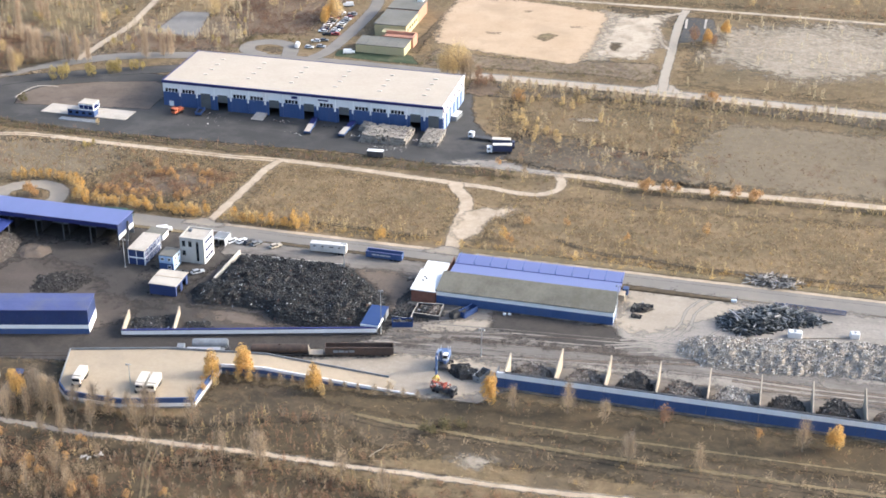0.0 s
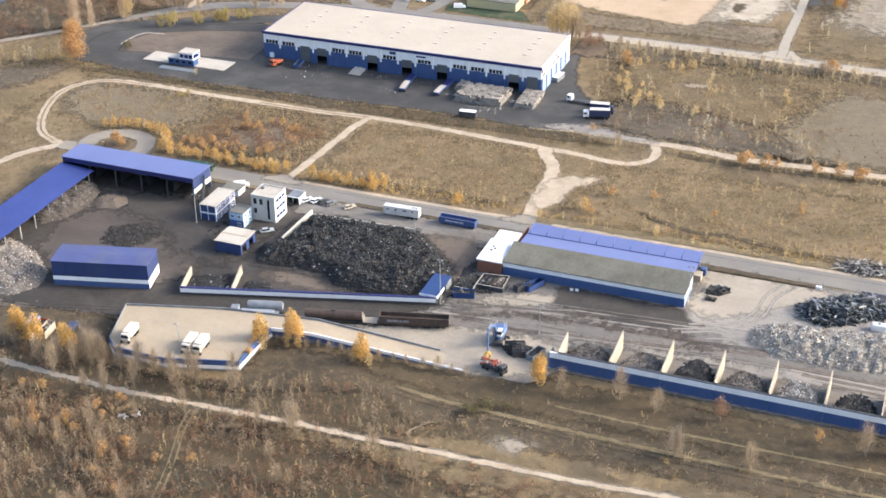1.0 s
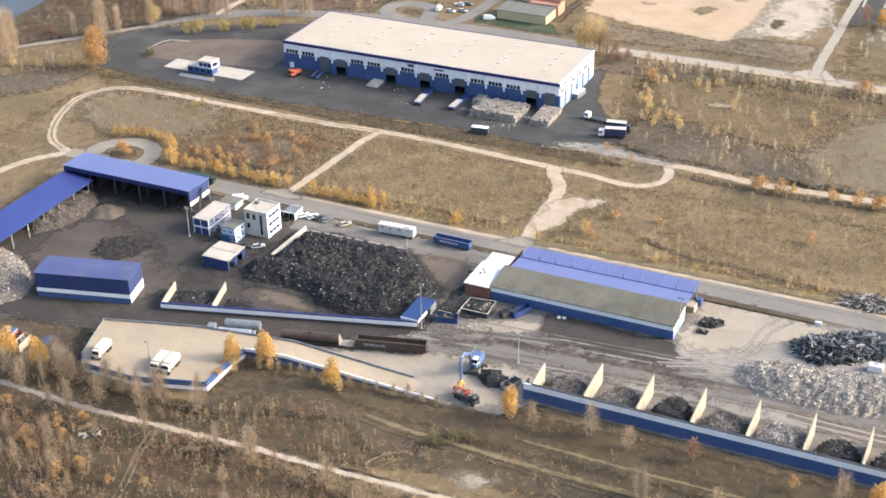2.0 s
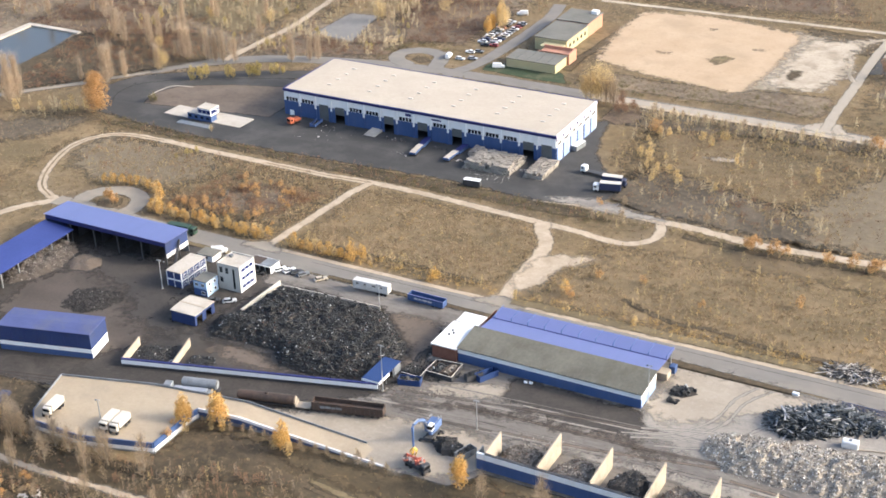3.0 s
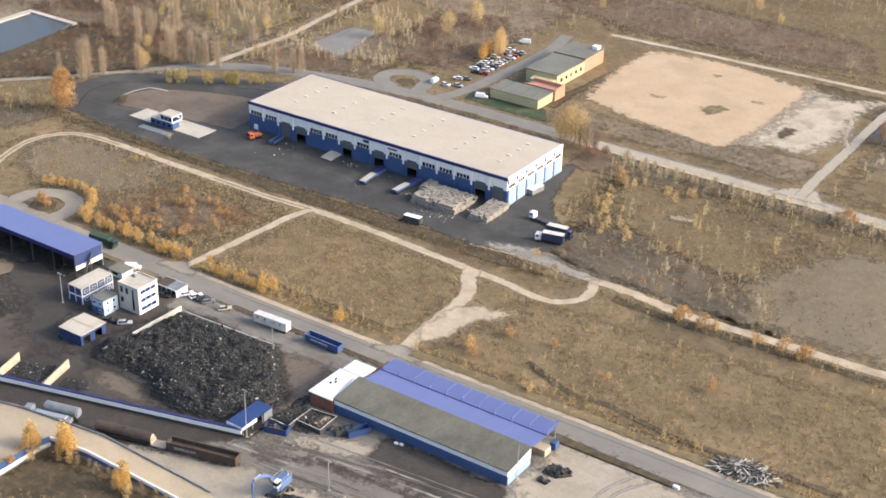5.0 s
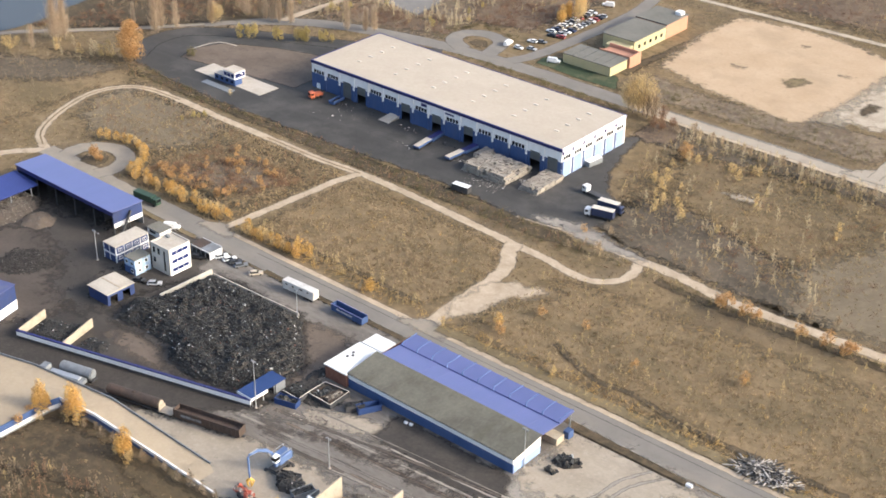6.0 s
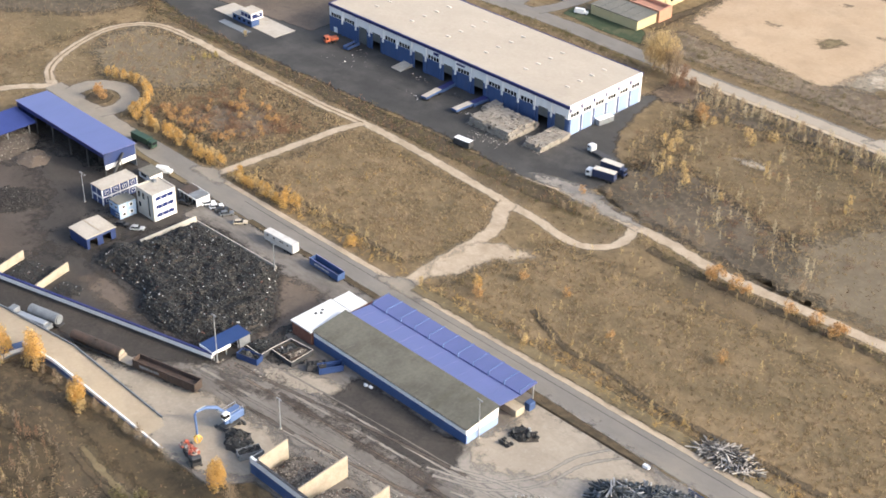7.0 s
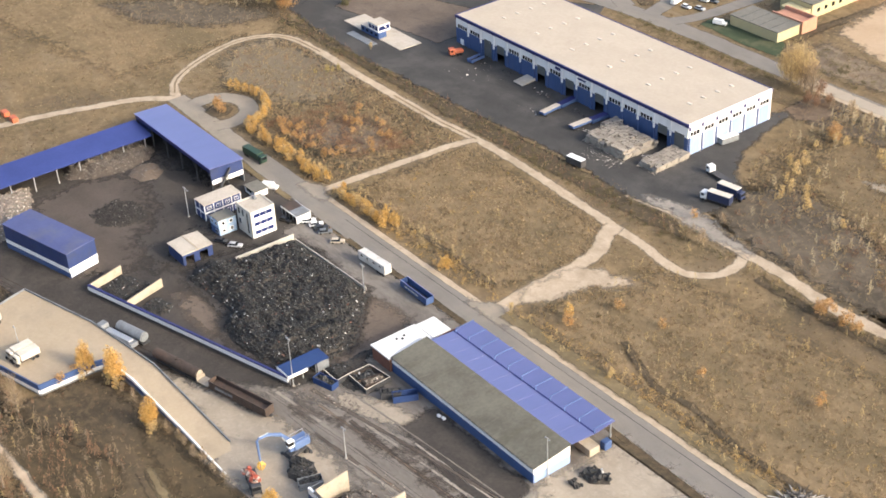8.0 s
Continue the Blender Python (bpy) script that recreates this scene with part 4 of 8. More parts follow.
ribbon("ground", [(30, -99.2), (90, -98.5), (320, -98.4)], 3.0, VERGE, "grassy verge", feather=1.5)
ribbon("ground", [(60, -84), (78, -91), (90, -90), (110, -93), (140, -92), (200, -90)], 0.3, SCRUB, "dark overgrown ditch", feather=1.8)
ribbon("ground", [(-52, -92), (-20, -92), (18, -93)], 0.3, SCRUB, "dark overgrown ditch", feather=1.5)

# ---- warehouse ----
U = Matrix.Identity(4)
LW, DW, HW = 120.0, 38.7, 11.2
warehouse = thing("warehouse", U, "long blue and white warehouse with a flat cream roof", "warehouse")
KINDS = "WWGDWWDWDWDWWWDG"
BAY = LW / 16


def front_y(u0, u1, z0, z1, t=0.3, y=0.0):
    return (u0, u1, y, y + t, z0, z1)


holes_low, holes_high = [], []
for k, kind in enumerate(KINDS):
    xm = -LW + (k + 0.5) * BAY
    if kind in "DG":
        holes_low.append((xm - 2.2, xm + 2.2, 0.0, 6.2))
        holes_high.append((xm - 2.2, xm + 2.2, 6.2, 6.9))
    else:
        holes_high.append((xm - 2.75, xm + 2.75, 6.25, 7.8))
part("wall", weld(boxes(*[front_y(*c) for c in wall_cells(-LW, 0, 0, 6.2, holes_low)])), BLUE, warehouse, "blue lower front wall")
part("wall", weld(boxes(*[front_y(*c) for c in wall_cells(-LW, 0, 6.2, 10.1, holes_high)])), WHITE, warehouse, "white upper front wall")
part("wall", boxes((-LW, 0, DW - 0.3, DW, 0, 10.1)), WHITE, warehouse)
part("wall", boxes((-LW, -LW + 0.3, 0.3, DW - 0.3, 0, 10.1)), WHITE, warehouse)
# gable towards the field
GB = DW / 6
gl, gh_ = [], []
for k in range(6):
    ym = (k + 0.5) * GB
    gh_.append((ym - 2.1, ym + 2.1, 6.5, 8.0))
gw = [(-0.3, 0.0, c[0], c[1], c[2], c[3]) for c in wall_cells(0.3, DW - 0.3, 0, 10.1, gh_)]
part("wall", weld(boxes(*gw)), WHITE, warehouse, "sunlit white gable wall")
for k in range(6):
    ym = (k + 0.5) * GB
    # paler than the front: sunlight is painted into the panels
    part("panel", boxes((0.0, 0.12, ym - 2.35, ym + 2.35, 0, 6.2), bevel=0.03), BLUE_SUNLIT, warehouse, "blue wall panel in a sunlit tone")
    # these darker bars paint the shadow side beside each panel
    part("pilaster", boxes((0.0, 0.3, ym - GB / 2 + 0.003 + (0.35 if k == 0 else -0.28), ym - GB / 2 + (0.85 if k == 0 else 0.28), 0, 6.4)), BLUE, warehouse)
    part("downpipe", boxes((0.0, 0.3, ym - GB / 2 + (0.4 if k == 0 else -0.35), ym - GB / 2 + (1.1 if k == 0 else 0.35), 8.7, 10.05)), BLUE_DARK, warehouse)
part("trim", boxes((-LW - 0.25, 0.25, -0.25, 0.3, 10.1, 11.2), (-LW - 0.25, -LW + 0.3, 0.3, DW - 0.3, 10.1, 11.2), (-LW - 0.25, 0.25, DW - 0.3, DW + 0.25, 10.1, 11.2)), BLUE_DARK, warehouse, "navy roof edge")
part("trim", boxes((-0.3, 0.25, 0.3, DW - 0.3, 10.1, 11.2)), WHITE, warehouse, "white roof edge")
part("roof", boxes((-LW + 0.3, -0.3, 0.3, DW - 0.3, 10.6, 11.12)), ROOF_CREAM, warehouse, "cream membrane roof")
part("floor", boxes((-LW + 0.3, -0.3, 0.3, DW - 0.3, 0.02, 0.1)), YARD_SOOT, warehouse)
for k in range(1, 16):
    xk = -LW + k * BAY
    part("pilaster", boxes((xk - 0.32, xk + 0.32, -0.42, 0.0, 0, 4.7)), BLUE, warehouse)
    part("pilaster", boxes((xk - 0.32, xk + 0.32, -0.40, 0.0, 4.7, 10.1)), WHITE, warehouse)
    part("pilaster_cap", boxes((xk - 0.36, xk + 0.36, -0.45, -0.253, 10.1, 11.24)), BLUE_DARK, warehouse)
for k, kind in enumerate(KINDS):
    xm = -LW + (k + 0.5) * BAY
    if kind == "W":
        w = part("window", boxes((xm - 2.75, xm + 2.75, 0.12, 0.16, 6.25, 7.8)), GLASS, warehouse, "dark strip window")
        for j in range(1, 4):
            part("mullion", boxes((xm - 2.75 + 1.375 * j - 0.12, xm - 2.75 + 1.375 * j + 0.12, 0.04, 0.11, 6.25, 7.8)), WHITE, w)
    else:
        low = 3.6 if kind == "D" else 0.3
        part("roller_door", boxes((xm - 2.2, xm + 2.2, 0.1, 0.2, low, 6.85)), DOOR_GREY, warehouse, "grey roller door half raised" if kind == "D" else "grey roller door")
for k in range(6):
    ym = (k + 0.5) * GB
    w = part("window", boxes((-0.2, -0.16, ym - 2.1, ym + 2.1, 6.5, 8.0)), GLASS, warehouse)
    for j in range(1, 3):
        part("mullion", boxes((-0.14, -0.06, ym - 2.1 + 1.4 * j - 0.12, ym - 2.1 + 1.4 * j + 0.12, 6.5, 8.0)), WHITE, w)
for i in range(6):
    for j in range(4):
        xs, ys = -10.4 - 18.95 * i, 11.0 + 6.5 * j
        part("skylight", boxes((xs - 0.95, xs + 0.95, ys - 0.45, ys + 0.45, 11.0, 11.45), bevel=0.12), CREAM_TRUCK, warehouse)
part("door", boxes((-117.6, -115.6, -0.06, 0.0, 0, 2.3)), WHITE, warehouse, "white side door")
part("sign", boxes((-63.6, -61.0, -0.12, 0.0, 8.5, 9.6)), BLUE_DARK, warehouse)
part("sign", boxes((-52.6, -48.0, -0.12, 0.0, 8.7, 9.3)), BLUE_DARK, warehouse)

# ---- open shed at the end of the road, and the lower canopy joined to its corner ----
shed = thing("open_shed", pose(-132.0, -126.8, 0), "tall open-fronted shed with a bright blue sheet roof", "shed")
LA, DA = 50.9, 11.6
part("roof", profile_x([(-0.3, 8.7), (DA + 0.3, 8.2), (DA + 0.3, 8.05), (-0.3, 8.5)], -0.3, LA + 0.3), BLUE_ROOF, shed, "blue sheet roof")
part("wall", boxes((0, LA, DA - 0.25, DA, 0, 8.04)), SILVER_GREY, shed)
part("wall", boxes((0, 0.25, 0, DA - 0.25, 0, 8.04)), BLUE, shed)
part("wall", boxes((LA - 0.25, LA, 0, DA - 0.25, 4.3, 8.04)), NAVY_WALL, shed, "navy end cladding")
part("wall", boxes((LA - 0.2, LA + 0.03, 0.3, DA - 0.25, 2.7, 4.3)), WHITE, shed, "white end panel")
part("fascia", boxes((0.25, LA - 0.25, 0.0, 0.2, 6.9, 8.3)), BLUE_DARK, shed)
for k in range(6):
    part("post", boxes((0.3 + k * (LA - 0.9) / 5, 0.7 + k * (LA - 0.9) / 5, 0.2, 0.6, 0, 6.9)), STEEL_DARK, shed)
for k in range(1, 5):
    part("partition", boxes((k * LA / 5 - 0.1, k * LA / 5 + 0.1, 4.0, DA - 0.25, 0, 4.5)), STEEL_DARK, shed)
canopy = thing("long_canopy", pose(-132.0, -127.3, 0), "long low canopy with a blue sheet roof", "canopy")
part("roof", prism([(0, -75), (12.6, -75), (12.6, 0), (0, 0)], 5.3, [6.6, 5.5, 5.5, 6.6]), CANOPY_NO_SHEEN, canopy, "blue sheet roof")
part("wall", boxes((0, 0.25, -75, 0, 0, 5.9)), SILVER_GREY, canopy)
for k in range(10):
    part("post", boxes((12.1, 12.4, -3 - 7.8 * k, -2.7 - 7.8 * k, 0, 5.28)), STEEL, canopy)

# ---- blue box hall beside the rails ----
RAIL = 15.0
hall = thing("storage_hall", pose(-64.9, -182.4, 0, 0, 0, RAIL - 0.6), "closed blue storage hall with a white band", "hall")
part("wall", boxes((-29.4, 0, 0, 10.2, 0, 2.0)), BLUE, hall, "blue base wall")
part("wall", boxes((-29.45, 0.05, -0.05, 10.25, 2.0, 3.3)), WHITE, hall, "white band")
part("wall", boxes((-29.4, 0, 0, 10.2, 3.3, 8.2)), NAVY_WALL, hall, "navy upper cladding")
for k in range(1, 7):
    part("seam", boxes((-29.4 + 4.2 * k - 0.05, -29.4 + 4.2 * k + 0.05, -0.06, 0.0, 3.3, 8.2)), BLUE_DARK, hall)
part("wall", boxes((0.05, 0.12, 0.2, 10.0, 0.4, 3.3)), WHITE, hall, "white sunlit gate")
part("roof", profile_x([(-0.2, 8.2), (10.4, 8.2), (10.4, 8.4), (5.1, 8.6), (-0.2, 8.4)], -29.6, 0.2), DULL_ROOF, hall, "dull blue sheet roof")

# ---- office tower, container offices, garage ----
tower = thing("office_tower", pose(-57.0, -131.4, 0), "three-storey cream office block", "building")
TX, TY, TH = 8.4, 8.2, 9.0
strips = [(1.0, 7.3, z, z + 1.25) for z in (1.2, 4.0, 6.8)]
part("wall", weld(boxes(*[(TX - 0.25, TX, c[0], c[1], c[2], c[3]) for c in wall_cells(0.25, TY - 0.25, 0, TH, strips)])), WHITE, tower, "sunlit end wall with strip windows")
fr = [(5.6, 6.5, 1.0, 8.0), (0.7, 1.9, 5.9, 8.0), (2.9, 4.1, 5.9, 8.0), (0.7, 1.9, 2.6, 4.4)]
part("wall", weld(boxes(*[front_y(*c, t=0.25) for c in wall_cells(0, TX, 0, TH, fr)])), PALE_RENDER, tower, "cream front wall")
part("wall", boxes((0, 0.25, 0.25, TY - 0.25, 0, TH), (0, TX, TY - 0.25, TY, 0, TH)), PALE_RENDER, tower)
part("roof", boxes((0.3, TX - 0.3, 0.3, TY - 0.3, TH - 0.35, TH - 0.1)), CONCRETE, tower)
part("parapet", boxes((-0.1, TX + 0.1, -0.1, 0.3, TH, TH + 0.25), (-0.1, TX + 0.1, TY - 0.3, TY + 0.1, TH, TH + 0.25), (-0.1, 0.3, 0.3, TY - 0.3, TH, TH + 0.25), (TX - 0.3, TX + 0.1, 0.3, TY - 0.3, TH, TH + 0.25)), PALE_RENDER, tower)
for c in strips:
    w = part("window", boxes((TX - 0.16, TX - 0.12, c[0], c[1], c[2], c[3])), GLASS_BLUE, tower, "blue strip window")
    for j in range(1, 3):
        part("mullion", boxes((TX - 0.11, TX - 0.04, 1.0 + 2.1 * j - 0.05, 1.0 + 2.1 * j + 0.05, c[2], c[3])), WHITE, w)
for c in fr:
    part("window", boxes((c[0], c[1], 0.1, 0.14, c[2], c[3])), GLASS, tower)
part("air_unit", boxes((1.0, 2.2, 5.0, 6.0, TH - 0.1, TH + 0.8), bevel=0.05), SILVER_GREY, tower)

offices = thing("container_offices", pose(-73.0, -137.0, 0), "two-storey navy and white container offices", "building")
part("wall", boxes((0, 5.8, 0, 12.6, 0, 5.3)), NAVY_WALL, offices, "navy container walls")
part("band", boxes((-0.06, 5.86, -0.06, 12.66, 2.45, 2.95)), WHITE, offices)
part("roof", boxes((-0.15, 5.95, -0.15, 12.75, 5.3, 5.6), bevel=0.04), CONCRETE, offices, "dusty cream roof")
for k in range(5):
    part("frame_post", boxes((5.8, 5.92, 0.0 + 3.1 * k, 0.22 + 3.1 * k, 0, 5.3)), WHITE, offices)
for k in range(4):
    for z in (0.8, 3.5):
        w = part("window", boxes((5.8, 5.86, 1.0 + 3.1 * k, 2.5 + 3.1 * k, z, z + 1.1)), WHITE, offices, "white window frame")
        part("pane", boxes((5.86, 5.88, 1.14 + 3.1 * k, 1.7 + 3.1 * k, z + 0.14, z + 0.96)), GLASS_BLUE, w)
        part("pane", boxes((5.86, 5.88, 1.8 + 3.1 * k, 2.36 + 3.1 * k, z + 0.14, z + 0.96)), GLASS_BLUE, w)
for k in range(3):
    part("frame_post", boxes((0.0 + 2.8 * k, 0.2 + 2.8 * k, -0.1, 0.0, 0, 5.3)), WHITE, offices)

annex = thing("light_blue_annex", pose(-61.6, -138.2, 0), "small two-storey light blue annex with white windows", "building")
part("wall", boxes((0, 4.9, 0, 6.0, 0, 2.6)), BLUE, annex, "blue lower storey")
part("wall", boxes((0, 4.95, -0.03, 6.0, 2.6, 5.2)), LIGHT_BLUE, annex, "light blue upper storey")
part("wall", boxes((4.9, 4.97, 0.1, 5.9, 0, 2.6)), LIGHT_BLUE, annex)
part("roof", boxes((-0.1, 5.05, -0.1, 6.1, 5.2, 5.45), bevel=0.04), ROOF_GREY, annex)
for u, z in ((0.6, 3.4), (2.9, 3.4), (2.9, 0.7)):
    w = part("window", boxes((u, u + 1.3, -0.09, -0.04, z, z + 1.3)), WHITE, annex, "white window")
    part("pane", boxes((u + 0.2, u + 0.6, -0.12, -0.09, z + 0.2, z + 1.1), (u + 0.7, u + 1.1, -0.12, -0.09, z + 0.2, z + 1.1)), GLASS, w)
for v, z in ((1.0, 3.4), (3.6, 3.4), (1.0, 0.9), (3.6, 0.9)):
    w = part("window", boxes((4.97, 5.02, v, v + 1.3, z, z + 1.3)), WHITE, annex, "white window")
    part("pane", boxes((5.02, 5.04, v + 0.25, v + 1.05, z + 0.25, z + 1.05)), GLASS, w)

garage = thing("double_garage", pose(-57.8, -154.4, 0), "navy double garage with a pale sheet roof", "garage")
part("wall", boxes((0, 8.8, 0, 0.2, 0, 3.8), (0, 0.2, 0.2, 9.5, 0, 3.8), (0, 8.8, 9.5, 9.7, 0, 3.8)), NAVY_WALL, garage)
part("wall", weld(boxes(*[(8.6, 8.8, c[0], c[1], c[2], c[3]) for c in wall_cells(0.2, 9.5, 0, 3.8, [(0.9, 3.6, 0, 2.9), (5.4, 8.1, 0, 2.9)])])), NAVY_WALL, garage, "navy front with open gates")
part("roof", profile_x([(-0.2, 3.8), (9.9, 3.8), (9.9, 3.95), (4.85, 4.3), (-0.2, 3.95)], -0.3, 9.1), CONCRETE, garage, "dusty pale sheet roof")
part("ridge", boxes((-0.3, 9.1, 4.6, 5.1, 4.27, 4.36)), CREAM, garage)

kiosk = thing("guard_hut", pose(-75.0, -118.6, 0), "low dark-roofed hut beside the road", "hut")
part("wall", boxes((0, 6, 0, 4.6, 0, 2.3)), WHITE, kiosk)
part("roof", boxes((-0.3, 6.3, -0.3, 4.9, 2.3, 2.5)), ROOF_GREY, kiosk, "dark felt roof")
part("window", boxes((1.0, 4.0, -0.06, 0.0, 1.0, 1.9)), GLASS, kiosk)

port = thing("carport", pose(-56.0, -117.1, 0), "carport with a brown and grey flat roof", "carport")
part("roof", boxes((0, 4.6, 0, 5.0, 2.6, 2.8)), RUST, port, "brown roof sheets")
part("roof", boxes((4.6, 8.9, 0, 5.0, 2.6, 2.85)), SILVER_GREY, port, "grey roof sheets")
part("wall", boxes((8.7, 8.9, 0.0, 5.0, 0, 2.6), (5.0, 8.7, 4.8, 5.0, 0, 2.6)), WHITE, port)
part("beam", boxes((0, 8.9, -0.12, 0.0, 2.45, 2.85)), WHITE, port)
part("beam", boxes((0, 8.9, 5.0, 5.12, 2.45, 2.85)), WHITE, port)
for k in range(4):
    part("post", boxes((0.1 + 2.1 * k, 0.3 + 2.1 * k, 0.1, 0.3, 0, 2.6)), STEEL, port)

# ---- hall with the mossy roof and blue lean-to ----
hall_b = thing("workshop_hall", pose(31.2, -137.5, 0), "long workshop hall with a mossy roof and a blue lean-to roof", "hall")
LB = 55.5
part("wall", boxes((0, LB, 0, 0.3, 0, 3.0)), BLUE, hall_b, "blue lower front wall")
part("wall", boxes((-0.02, LB + 0.02, -0.03, 0.3, 3.0, 4.5)), WHITE, hall_b, "white upper front band")
part("wall", boxes((LB - 0.3, LB, 0.3, 11.2, 0, 2.6)), BLUE_SUNLIT, hall_b, "blue end wall in a sunlit tone")
part("wall", prism([(LB - 0.3, 0.3), (LB + 0.02, 0.3), (LB + 0.02, 11.2), (LB - 0.3, 11.2)], 2.6, [4.5, 4.5, 5.5, 5.5]), WHITE, hall_b, "sunlit white end wall")
part("wall", boxes((0, 0.3, 0.3, 24.6, 0, 4.4), (0.3, LB - 0.3, 10.9, 11.2, 0, 5.3)), BRICK_RED, hall_b)
part("roof", profile_x([(-0.08, 4.5), (11.4, 5.65), (11.4, 5.85), (-0.08, 4.7)], -0.3, LB + 0.25), ROOF_MOSS, hall_b, "mossy dark bitumen roof")
part("gutter", boxes((-0.3, LB + 0.25, -0.16, -0.08, 4.52, 4.66)), STEEL_DARK, hall_b)
part("roof", profile_x([(11.4, 5.85), (18.7, 5.15), (25.0, 5.65), (25.0, 5.5), (18.7, 5.0), (11.4, 5.7)], 1.6, LB + 0.3), BLUE_ROOF, hall_b, "blue sheet lean-to roof")
part("gutter", boxes((1.6, LB + 0.3, 18.5, 18.9, 5.14, 5.24)), BLUE_DARK, hall_b)
part("wall", boxes((1.6, LB - 16, 24.3, 24.6, 0, 5.0)), BLUE, hall_b)
for k in range(11):
    xk = 2.6 + 5.3 * k
    part("outrigger", boxes((xk - 0.09, xk + 0.09, 18.6, 18.85, 5.2, 6.5), (xk - 0.06, xk + 0.06, 18.85, 24.6, 6.42, 6.54)), MACHINE_BLUE, hall_b, "steel outrigger over the roof")
part("eave_edge", boxes(*[(0.1 + 0.62 * k, 0.42 + 0.62 * k, -0.3, -0.16, 4.42, 4.68) for k in range(89)]), ROOF_MOSS, hall_b, "ragged corrugated eave")["kind"] = "stuff"
for k in range(1, 11):
    part("seam", profile_x([(11.5, 5.86), (18.5, 5.19), (18.5, 5.22), (11.5, 5.89)], LB * k / 11 - 0.05, LB * k / 11 + 0.05), BLUE_ROOF, hall_b)
for k in range(4):
    part("post", boxes((LB - 15 + 4.8 * k, LB - 14.7 + 4.8 * k, 24.2, 24.5, 0, 5.0)), STEEL, hall_b)
part("store_room", boxes((LB - 4.0, LB + 1.5, 16.0, 19.2, 0, 2.2), bevel=0.05), CREAM, hall_b, "cream store room under the lean-to")
part("tank", boxes((LB + 0.4, LB + 2.2, 20.2, 22.4, 0, 2.3), bevel=0.1), BLUE, hall_b)

white_house = thing("white_roofed_annex", pose(23.0, -138.3, 0), "annex with a bright white flat roof", "building")
part("wall", boxes((0.2, 7.9, 0.2, 14.2, 0, 4.2)), BRICK_RED, white_house, "red brick walls")
part("wall", boxes((0.9, 7.9, 14.2, 19.6, 0, 4.2)), BRICK_RED, white_house)
part("roof", boxes((-0.1, 8.1, -0.1, 14.0, 4.2, 4.55)), WHITE_ROOF, white_house, "bright white membrane roof")
part("roof", boxes((0.7, 8.1, 14.0, 19.8, 4.2, 4.75)), WHITE_ROOF, white_house, "bright white membrane roof")
for k in range(3):
    part("vent", boxes((2.2 + 0.9 * (k % 2), 2.7 + 0.9 * (k % 2), 6.2 + 1.2 * k, 6.7 + 1.2 * k, 4.55, 4.9)), STEEL_DARK, white_house)

# ---- yellow building group ----
yellow = thing("yellow_building", pose(-63.5, 86.0, 0), "low yellow building with grey roofs and a salmon corner", "building")
part("wall", boxes((1.4, 24.6, 0, 12.0, 0, 4.0)), YELLOW, yellow, "yellow rendered walls")
part("roof", profile_x([(-0.3, 4.0), (12.3, 4.0), (12.3, 4.35), (-0.3, 4.25)], 1.1, 24.9), ROOF_GREY, yellow, "grey felt roof")
for k in range(1, 5):
    part("seam", profile_x([(-0.2, 4.26), (12.2, 4.36), (12.2, 4.42), (-0.2, 4.32)], 1.1 + 4.8 * k, 1.22 + 4.8 * k), STEEL_DARK, yellow)
part("wall", boxes((10.5, 25.6, 12.3, 20.5, 0, 3.6), (24.7, 25.6, 12.3, 20.5, 3.6, 5.0), (10.5, 24.7, 19.8, 20.5, 3.6, 5.0), (10.5, 24.7, 12.5, 13.0, 3.6, 4.9)), SALMON, yellow, "salmon rendered court")
part("wall", boxes((3, 18.5, 26, 50, 0, 5.6)), YELLOW, yellow, "yellow rendered walls")
part("wall", boxes((3, 18.6, 50, 67, 0, 6.2)), SALMON, yellow, "salmon rendered wing")
part("roof", boxes((2.7, 18.8, 25.7, 50, 5.6, 6.0)), ROOF_GREY, yellow, "grey felt roof")
part("roof", boxes((2.7, 18.9, 50, 67.3, 6.2, 6.6)), ROOF_GREY, yellow, "grey felt roof")
part("wall", boxes((8, 18, 20.5, 26, 0, 4.0)), YELLOW, yellow)
part("chimney_block", boxes((14.5, 17.5, 63, 66, 6.6, 8.0)), WHITE, yellow)
for k in range(5):
    part("window", boxes((18.5, 18.55, 29 + 4.2 * k, 30.6 + 4.2 * k, 2.0, 3.6)), GLASS, yellow)

# ---- gate house ----
gate = thing("gate_house", pose(-153.6, -20.6, 0), "small blue and white gate house on a concrete slab", "building")
part("wall", boxes((0, 11.8, 0, 3.6, 0, 2.7)), BLUE, gate, "blue lower storey")
part("wall", boxes((5.3, 11.7, 0.05, 5.6, 2.7, 5.5)), WHITE, gate, "white upper storey")
part("window_band", boxes((5.55, 11.45, -0.0, 0.05, 3.3, 5.0), (11.7, 11.75, 0.4, 5.2, 3.3, 5.0)), GLASS_BLUE, gate, "dark glazed band")
part("roof", boxes((5.1, 11.9, -0.15, 5.8, 5.5, 5.7), bevel=0.05), CONCRETE, gate, "white flat roof")
part("roof", boxes((-0.2, 5.2, -0.2, 3.8, 2.7, 2.9)), CONCRETE, gate)
for k in range(4):
    part("post", boxes((5.3 + 2.07 * k, 5.5 + 2.07 * k, -0.06, -0.0, 2.7, 5.5)), WHITE, gate)
for k in range(4):
    part("window", boxes((0.6 + 2.9 * k, 2.0 + 2.9 * k, -0.04, 0.0, 1.0, 2.0)), GLASS, gate)
part("lamp_arm", boxes((12.2, 13.4, 2.4, 2.8, 4.8, 5.2)), WHITE, gate)
